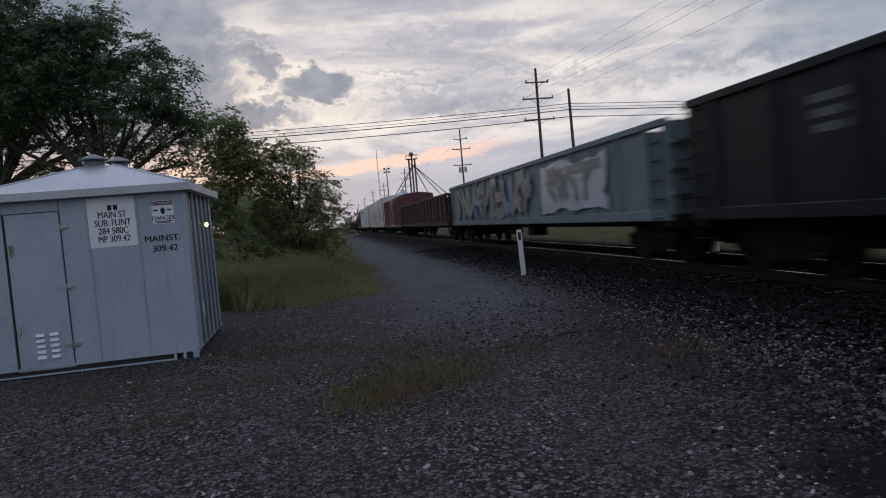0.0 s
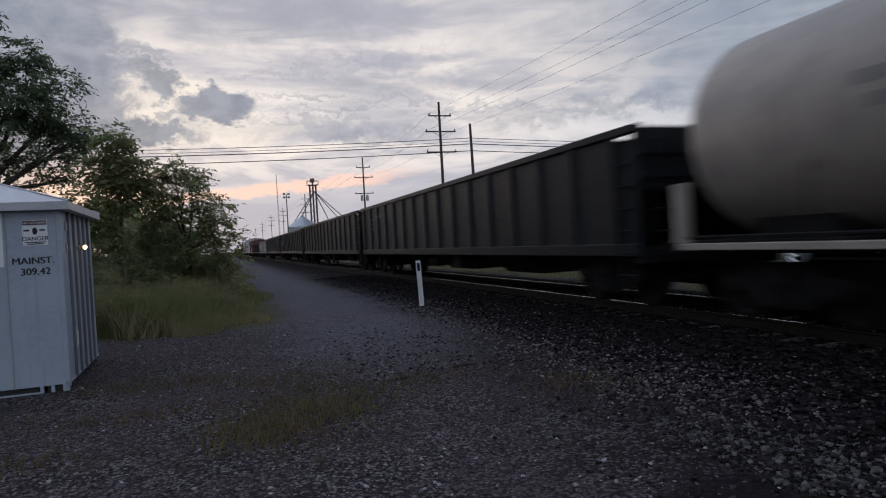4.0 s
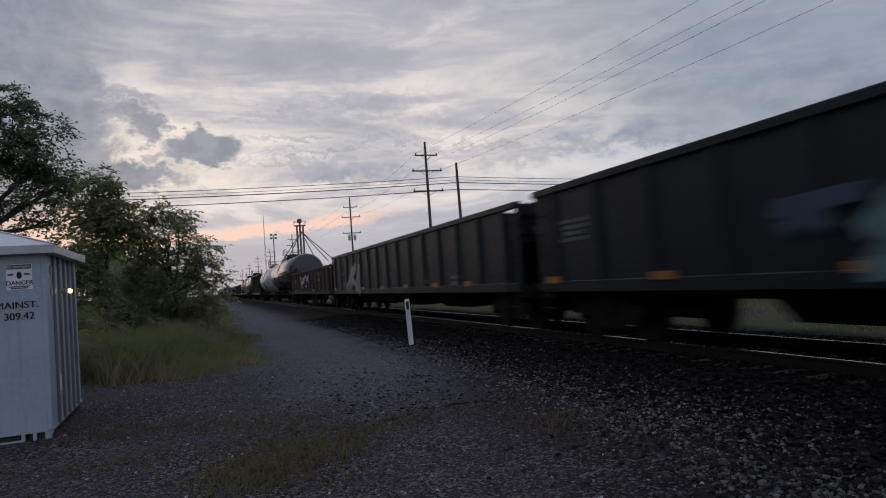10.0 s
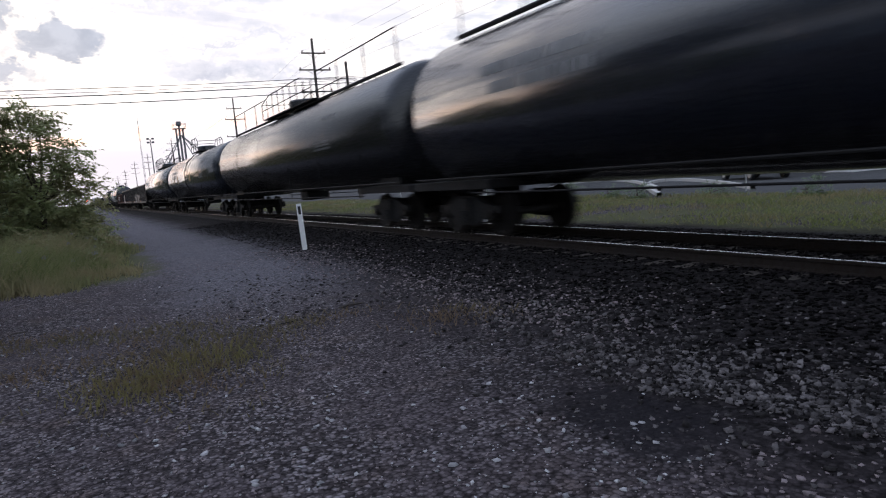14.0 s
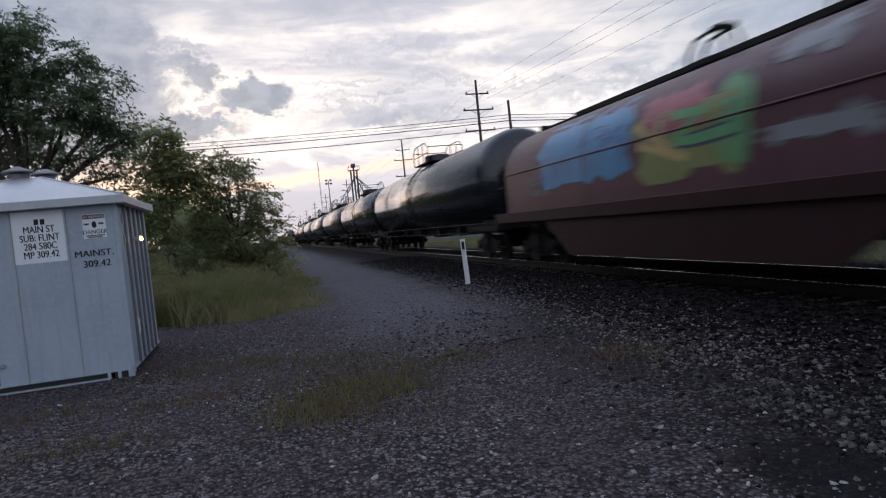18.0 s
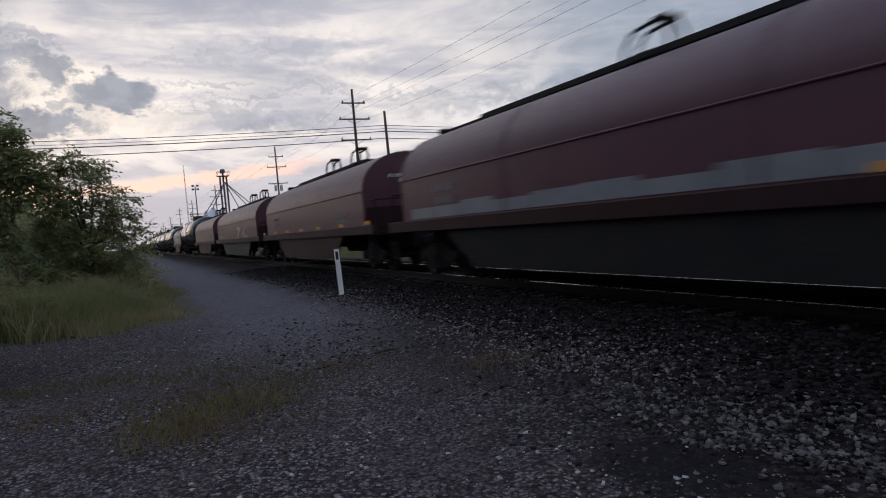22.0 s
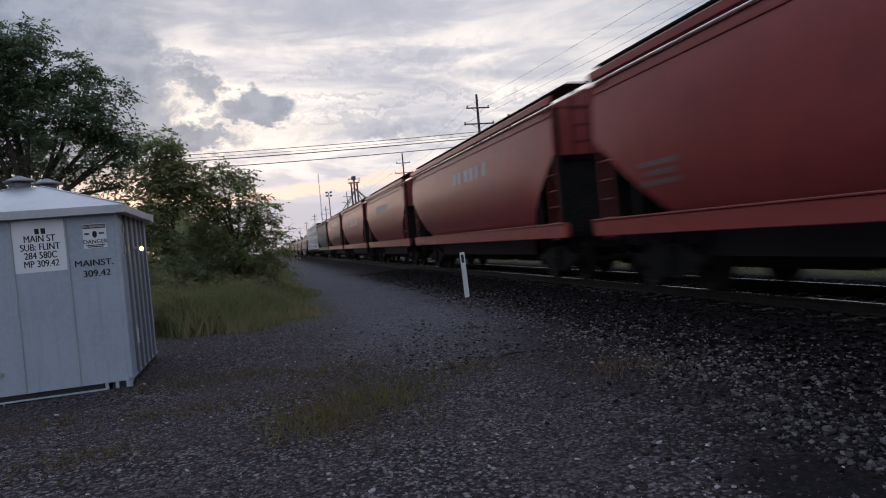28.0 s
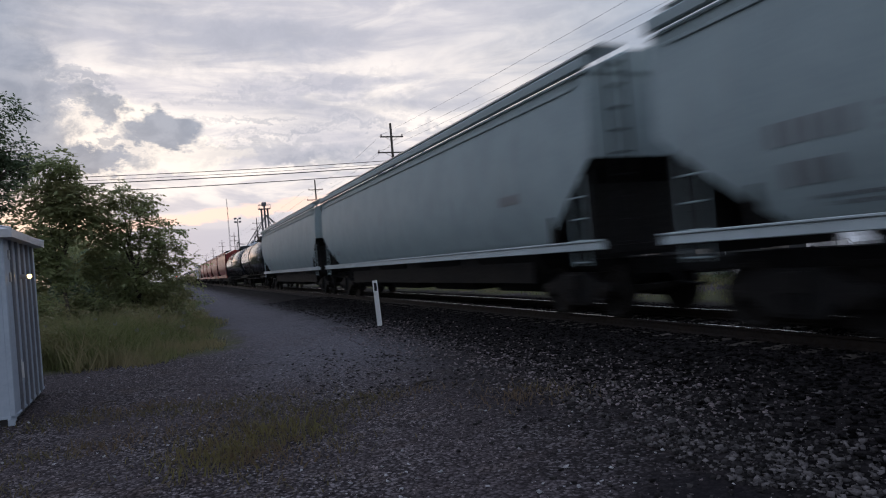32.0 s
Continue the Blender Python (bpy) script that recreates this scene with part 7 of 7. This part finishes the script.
    bm = bmesh.new()
    bmesh.ops.create_uvsphere(bm, u_segments=14, v_segments=8, radius=0.24, matrix=Matrix.Translation((0, -0.12, 2.75)))
    part("red_lens", bm, glowing("signal_red_glow", (1.0, 0.06, 0.05), 9.0), head, "glowing red lens", smooth=True)


build_elevator()


# ---- trees ----
def leaf_mass(clumps, sprays, size, seed, droop=0.35, leaflets=7, shell=0.55, flat=0.16, thin=-1.0):
    """Pinnate leaves: sprays of leaflets set along drooping twigs that reach out of lumpy clumps."""
    g = np.random.default_rng(seed)
    peak = max(c[2] for c in clumps)
    w = np.array([c[3] ** 2 * min(max(c[2] / peak - thin, 0.14), 1.0) for c in clumps])
    twigs = max(sprays // 6, 4)
    pick = g.choice(len(clumps), twigs, p=w / w.sum())
    c = np.array(clumps)[pick]
    d = g.normal(0, 1, (twigs, 3))
    d /= np.linalg.norm(d, axis=1)[:, None]
    reach = c[:, 3] * (shell + (0.86 - shell) * g.uniform(0, 1, twigs) ** 0.6) * (1 + 0.25 * np.sin(5 * d[:, 0] + 3 * d[:, 2] + pick))
    start = c[:, :3] + d * reach[:, None] * np.array([1, 1, 0.8])
    lead = d + g.normal(0, 0.45, (twigs, 3))
    lead[:, 2] *= flat * 2
    lead /= np.linalg.norm(lead, axis=1)[:, None]
    run = 0.25 + c[:, 3] * g.uniform(0.15, 0.5, twigs)
    of = g.integers(0, twigs, sprays)
    along = g.uniform(0, 1.0, sprays)
    root = start[of] + lead[of] * (run[of] * along)[:, None] + g.normal(0, 0.05, (sprays, 3))
    root[:, 2] -= 0.25 * run[of] * along ** 2
    out = lead[of] * 0.7 + g.normal(0, 0.5, (sprays, 3))
    out[:, 2] = out[:, 2] * 0.5 + 0.05
    out /= np.linalg.norm(out, axis=1)[:, None]
    side = np.cross(out, (0, 0, 1.0))
    side /= np.linalg.norm(side, axis=1)[:, None] + 1e-6
    ln = size * g.uniform(0.6, 1.35, sprays)
    vs = []
    for k in range(leaflets):
        t = (k + 1) / leaflets
        at = root + out * (ln * t)[:, None]
        at[:, 2] -= ln * droop * t * t
        s = 0 if k == leaflets - 1 else (1 if k % 2 else -1)
        tip = out * 0.35 + side * s * 0.9 + g.normal(0, 0.22, (sprays, 3))
        tip[:, 2] -= 0.25
        tip /= np.linalg.norm(tip, axis=1)[:, None]
        ll = (ln * 0.44)[:, None]
        across = np.cross(tip, g.normal(0, 1, (sprays, 3)) * 0.4 + np.array([0, 0, 1.0]))
        across /= np.linalg.norm(across, axis=1)[:, None] + 1e-6
        vs.append(np.stack([at, at + tip * ll * 0.45 + across * ll * 0.24, at + tip * ll, at + tip * ll * 0.45 - across * ll * 0.24], 1))
    v = np.concatenate(vs).reshape(-1, 3)
    return mesh_from("crown", v, np.arange(len(v)).reshape(-1, 4))


def tree(x, y, label, trunk, clumps, sprays, size, mat, seed, lean=(0, 0), r=0.16, shell=0.5, leaflets=7, flat=0.16, thin=-1.0, leaves=None):
    """A trunk of that height that forks into limbs, each reaching into a clump of leaves (places relative to the foot)."""
    t = thing("tree", label, "tree", pose(x, y, float(ground_z(x, y)) - 0.05))
    g = random.Random(seed)
    bm = bmesh.new()
    fork = Vector((lean[0], lean[1], trunk))
    mid = fork * 0.5 + Vector((g.uniform(-0.1, 0.1), g.uniform(-0.1, 0.1), 0))
    tube(bm, (0, 0, -0.1), mid, r * 1.25, r, 9)
    tube(bm, mid, fork, r, r * 0.8, 9)
    part("trunk", bm, M_BARK, t)
    for i, (cx, cy, cz, cr) in enumerate(clumps):
        bm = bmesh.new()
        end = Vector((cx, cy, cz))
        start = fork if cz > trunk else fork * max(0.25, cz / trunk * 0.6)
        knee = start.lerp(end, 0.5) + Vector((g.uniform(-0.2, 0.2), g.uniform(-0.2, 0.2), g.uniform(0, 0.3)))
        tube(bm, start, knee, r * 0.5, r * 0.33, 6)
        tube(bm, knee, end, r * 0.33, r * 0.14, 6)
        for j in range(3):
            d = Vector((g.gauss(0, 1), g.gauss(0, 1), g.gauss(0.2, 0.8))).normalized() * cr * g.uniform(0.6, 0.95)
            tube(bm, knee.lerp(end, g.uniform(0.3, 1.0)), end + d, r * 0.14, r * 0.04, 4, False)
        part("limb", bm, M_BARK, t)
    me = leaf_mass(leaves or clumps, sprays, size, seed, shell=shell, leaflets=leaflets, flat=flat, thin=thin)
    me.materials.append(mat)
    part_of("crown", me, None, t, "crown of many small pinnate leaves")
    return t


def broken(clumps, per, seed, size=(0.34, 0.62)):
    """Splits each clump into smaller ones that sit on its shell and leave gaps."""
    g = random.Random(seed)
    out = []
    for x, y, z, r in clumps:
        for _ in range(per):
            d = Vector((g.gauss(0, 1), g.gauss(0, 1), g.gauss(0, 0.8))).normalized() * r * g.uniform(0.55, 0.95)
            out.append((x + d.x, y + d.y, z + d.z, r * g.uniform(*size)))
    return tuple(out)


def grow_trees():
    big = ((0.0, 0, 9.7, 1.1), (-1.8, 0.3, 10.0, 1.5), (1.0, 0, 8.8, 1.2), (2.2, 0.2, 8.0, 1.1), (-0.6, -0.2, 8.1, 1.6), (3.2, 0, 6.8, 1.1), (1.6, -0.3, 6.9, 1.3), (3.8, 0, 6.0, 0.7), (0.1, 0.2, 6.5, 1.1),
           (-2.1, 0, 7.2, 1.5), (2.6, 0, 5.4, 1.0), (1.2, 0.2, 4.9, 1.0), (-3.7, 0, 8.6, 1.6), (-3.5, 0.3, 6.0, 1.3), (-1.4, 0, 4.6, 0.8), (3.2, 0.2, 4.5, 0.7))
    tree(-8.2, 26.0, "tall dark broadleaf tree behind the hut", 3.6, big, 11500, 0.34, M_LEAF_DARK, 3, (0.2, 0), 0.24, 0.1, flat=0.2, thin=0.25, leaves=broken(big, 5, 3, (0.36, 0.72)))
    wide = tuple((a * 1.05, b, c * 1.02, d * 1.1) for a, b, c, d in big)
    tree(-12.5, 29.0, "tall dark broadleaf tree behind the hut", 4.2, wide, 8500, 0.36, M_LEAF_DARK, 4, (-0.2, 0), 0.28, 0.1, flat=0.2, thin=0.25, leaves=broken(wide, 5, 4, (0.36, 0.72)))
    m1 = ((0.3, 0, 5.3, 0.5), (-0.35, 0.1, 4.9, 0.5), (0.55, 0, 4.6, 0.55), (-0.7, 0, 4.2, 0.5), (0.1, -0.1, 4.0, 0.55), (-1.0, 0, 3.4, 0.5), (0.7, 0.1, 3.6, 0.55), (-0.2, 0, 3.0, 0.6), (-0.7, 0, 2.4, 0.6))
    tree(-3.05, 23.6, "young pinnate-leaved tree at the edge of the grass", 2.2, m1, 1500, 0.40, M_LEAF, 5, (-0.15, 0), 0.06, 0.1, flat=0.3, leaves=broken(m1, 2, 5, (0.5, 0.8)))
    m2 = ((-0.2, 0, 4.6, 0.55), (0.35, 0, 4.2, 0.55), (-0.7, 0.1, 4.2, 0.55), (0.1, -0.2, 3.6, 0.75), (-0.7, 0, 3.3, 0.7), (0.75, 0, 3.3, 0.65), (1.1, 0.1, 2.6, 0.65), (0, -0.2, 2.5, 0.95), (-0.9, 0, 2.2, 0.9), (1.35, 0, 1.9, 0.55), (0.5, 0, 1.7, 0.85), (-0.3, 0, 1.5, 0.85))
    tree(-1.2, 24.6, "young pinnate-leaved tree at the edge of the grass", 1.8, m2, 3000, 0.30, M_LEAF, 6, (0.1, 0), 0.08, 0.1, flat=0.32, leaves=broken(m2, 3, 6, (0.4, 0.75)))
    bush = ((0, 0, 1.2, 1.1), (-1.2, 0.3, 1.5, 1.1), (1.0, 0.2, 1.1, 0.9), (-2.2, 0.2, 1.2, 1.0), (0.3, -0.3, 2.1, 0.9), (-1.5, 0, 2.4, 0.9))
    for k, (x, y, s) in enumerate(((-2.2, 24.4, 0.5), (-0.3, 25.8, 0.6), (-3.9, 25.2, 0.5), (-2.6, 30.5, 0.95), (-5.6, 28.5, 0.8), (-9.0, 30.0, 1.5), (-13.5, 31.0, 1.6), (-4.2, 36.0, 1.15), (-3.2, 46.0, 1.2), (-6.0, 25.0, 0.6))):
        tree(x, y, "dense dark green bush at the yard's edge", 0.8 * s, tuple((a * s, b * s, c * s, d * s) for a, b, c, d in bush), int(2000 * s), 0.28, M_LEAF_DARK if k % 4 == 3 else M_LEAF, 20 + k, r=0.06, shell=0.2, flat=0.4)
    for k, (x, y, s) in enumerate(((-5.0, 62.0, 0.62), (-4.5, 85.0, 0.6), (-9.0, 70.0, 0.9), (-6.5, 110.0, 0.8), (-10.0, 150.0, 1.0), (-15.5, 200.0, 1.2), (-13.0, 95.0, 1.1), (-15.0, 125.0, 1.2), (-17.0, 165.0, 1.3), (-21.0, 250.0, 1.4), (-26.0, 310.0, 1.5))):
        tree(x, y, "broadleaf tree farther along the line", 3.4 * s, tuple((a * s, b * s, c * s * 0.8, d * s * 1.1) for a, b, c, d in big), 1300, 0.6, M_LEAF, 40 + k, r=0.15, shell=0.2, leaflets=5)
    for k in range(12):
        x, y = 46 + 5 * math.sin(k * 1.9) + k * 1.2, 8 + k * 6.5
        s = 0.50 + 0.14 * math.sin(k * 2.3)
        tree(x, y, "dark broadleaf tree in the row beyond the lots", 3.0 * s, tuple((a * s * 1.2, b * s, c * s * 0.85, d * s * 1.25) for a, b, c, d in big), 900, 0.6, M_LEAF_DARK, 60 + k, r=0.15, shell=0.2, leaflets=5)


grow_trees()


def sow_verge():
    """Leafy weeds at the hut's end of the grass, and taller stalks with pale flower heads."""
    g = np.random.default_rng(12)
    for x, y, r, hgt in ((-2.9, 15.3, 0.5, 0.75), (-2.2, 15.7, 0.55, 0.95), (-1.5, 15.5, 0.45, 0.6), (-2.7, 17.2, 0.7, 1.2), (-1.0, 16.8, 0.5, 0.7), (-1.8, 18.6, 0.7, 1.1), (-0.6, 19.0, 0.5, 0.8), (-3.2, 19.4, 0.8, 1.5), (0.0, 17.6, 0.35, 0.45), (-0.3, 21.5, 0.5, 0.9)):
        w = thing("weed_clump", "leafy green weeds growing out of the grass", "weeds", pose(x, y, float(ground_z(x, y)) - 0.03), group="weeds along the verge")
        lumps = tuple((r * 0.7 * math.cos(k * 2.4) * (k % 3) / 2, r * 0.7 * math.sin(k * 2.4) * (k % 3) / 2, hgt * (0.3 + 0.12 * k), r * 0.42) for k in range(6))
        bm = bmesh.new()
        for a, b, c, _ in lumps:
            tube(bm, (0, 0, 0), (a, b, c), 0.012, 0.005, 4)
        tagged(part("stalk", bm, M_GRASS, w), kind="stuff")
        me = leaf_mass(lumps, int(260 * r + 60), 0.17, int(10 * (x + y)), leaflets=5, shell=0.2, flat=0.5)
        me.materials.append(M_GRASS)
        part_of("foliage", me, None, w)
    k = 0
    for x, y in zip(g.uniform(-3.2, 0.4, 60), g.uniform(15.2, 22.5, 60)):
        w = thing("weed_stalk", "tall green weed with a pale flower head", "weed", pose(x, y, float(ground_z(x, y)) - 0.02, g.normal(0, 6), g.normal(0, 6), g.uniform(0, 360)), group="weeds along the verge")
        h = g.uniform(0.35, 0.85)
        bm = bmesh.new()
        tube(bm, (0, 0, 0), (0.03, 0, h), 0.006, 0.004, 4)
        for j in range(6):
            z, a = h * (0.2 + 0.12 * j), j * 2.4
            d = Vector((math.cos(a), math.sin(a), 0.5)) * 0.12
            p = Vector((0, 0, z))
            q = p + d
            s = Vector((-math.sin(a), math.cos(a), 0)) * 0.018
            vs = [bm.verts.new(c) for c in (p, p + d * 0.5 + s, q, p + d * 0.5 - s)]
            bm.faces.new(vs)
        part("stem", bm, M_GRASS, w)
        if k % 2 == 0:
            bm = bmesh.new()
            for j in range(7):
                a = j * 0.9
                p = Vector((0.03 + 0.03 * math.cos(a), 0.03 * math.sin(a), h + 0.02 * (j % 3)))
                bmesh.ops.create_icosphere(bm, subdivisions=1, radius=0.012, matrix=Matrix.Translation(p))
            part("flower_head", bm, M_STENCIL, w, "pale flower head")
        k += 1


sow_verge()


# ---- the lots beyond the track ----
def parked_car(x, y, turn, paint, label):
    c = thing("parked_car", label, "car", pose(x, y, float(ground_z(x, y)), 0, 0, turn))
    prof = [(-2.2, 0.35), (-2.25, 0.75), (-1.9, 0.92), (-1.2, 0.98), (-0.75, 1.38), (0.2, 1.45), (0.95, 1.38), (1.6, 1.0), (2.15, 0.92), (2.25, 0.5), (2.2, 0.35)]
    bm = bmesh.new()
    prism(bm, prof, -0.85, 0.85)
    bmesh.ops.recalc_face_normals(bm, faces=bm.faces)
    bmesh.ops.bevel(bm, geom=[e for e in bm.edges if abs(e.verts[0].co.y - e.verts[1].co.y) < 0.1], offset=0.08, segments=2, affect="EDGES")
    part("body", bm, paint, c, smooth=True)
    for s in (-1, 1):
        bm = bmesh.new()
        vs = [bm.verts.new((a, s * 0.862, b)) for a, b in ((-1.05, 1.0), (-0.66, 1.33), (0.2, 1.38), (0.85, 1.32), (1.35, 1.0))]
        bm.faces.new(vs)
        part("side_window", bm, M_BLACK, c)
        for a in (-1.4, 1.4):
            bm = bmesh.new()
            tube(bm, (a, s * 0.70, 0.32), (a, s * 0.90, 0.32), 0.32, sides=20)
            w = part("wheel", bm, M_BLACK2, c)
            bm = bmesh.new()
            tube(bm, (a, s * 0.90, 0.32), (a, s * 0.91, 0.32), 0.2, sides=14)
            part("rim", bm, M_GALV, w)


def build_lots():
    for x, y, turn, paint, label in ((38.0, 60.0, 20, M_TAUPE, "grey parked saloon car"), (33.5, 52.0, -15, M_GON_BLUE, "dull blue-grey parked car"), (29.5, 21.5, 62, M_WHITE_BOX, "white parked saloon car")):
        parked_car(x, y, turn, paint, label)
    for x, y, turn, half, wall_mat, label in ((40.0, 38.0, 12, 11, M_TAUPE, "long low grey metal storage shed"), (37.5, 21.0, -24, 5, M_WHITE_BOX, "low white-walled workshop beyond the paved lot")):
        b = thing("storage_shed", label, "building", pose(x, y, -0.05, 0, 0, turn))
        bm = bmesh.new()
        box(bm, -4, 4, -half, half, 0, 3.0)
        part("wall", bm, wall_mat, b)
        bm = bmesh.new()
        prism(bm, [(-4.3, 2.95), (0, 4.0), (4.3, 2.95)], -half - 0.3, half + 0.3)
        part("roof", bm, M_SHED_ROOF, b)
        for k in range(int(half * 0.4)):
            bm = bmesh.new()
            y0 = -half + 1.8 + k * 5.0
            box(bm, -4.05, -3.98, y0, y0 + 3.0, 0.05, 2.5)
            for z in (0.6, 1.1, 1.6, 2.1):
                box(bm, -4.075, -4.04, y0 + 0.05, y0 + 2.95, z - 0.02, z + 0.02)
            part("roller_door", bm, M_SKIRT, b)
    for cx, cy, ln, half in ((20.6, 23.4, 20.0, 3.0), (21.0, 17.4, 14.0, 1.7)):
        kerb = thing("kerb", "pale concrete kerb curving through the paved lot", "kerb", kind="structure")
        d = Vector((0.66, 0.75, 0))
        side = Vector((0.75, -0.66, 0))
        bm = bmesh.new()
        rows = []
        for i in range(25):
            a = math.pi * i / 24
            c = Vector((cx, cy, -0.10)) + side * (half * math.cos(a)) + d * (ln * math.sin(a) ** 0.8)
            out = (side * math.cos(a) + d * math.sin(a) * 0.3).normalized() * 0.09
            rows.append([bm.verts.new(p) for p in (c - out, c - out + Vector((0, 0, 0.20)), c + out + Vector((0, 0, 0.20)), c + out)])
        for p, q in zip(rows, rows[1:]):
            for i in range(3):
                bm.faces.new((p[i], p[i + 1], q[i + 1], q[i]))
        bmesh.ops.recalc_face_normals(bm, faces=bm.faces)
        part("kerb_stone", bm, M_CONCRETE, kerb)
    for k in range(7):
        x, y, r = 19.6 + 0.5 * math.sin(k * 2.1), 12.5 + k * 3.1 + 0.8 * math.sin(k * 1.3), 0.35 + 0.15 * math.sin(k * 3.3)
        tree(x, y, "low dark shrub along the edge of the lot", 0.2, ((0, 0, r * 0.8, r), (r, 0.3, r * 0.6, r * 0.8), (-r * 0.5, -0.6, r * 0.6, r * 0.7)), 160, 0.18, M_LEAF_DARK, 90 + k, r=0.03, shell=0.2, flat=0.4)
    for k in range(9):
        f = thing("fence_post", "thin steel fence post in the grass", "post", pose(21.5, 6 + k * 5.0, -0.1), group="fence beyond the grass")
        bm = bmesh.new()
        tube(bm, (0, 0, 0), (0, 0, 1.3), 0.03, sides=6)
        part("tube", bm, M_GALV, f)


build_lots()


motions()
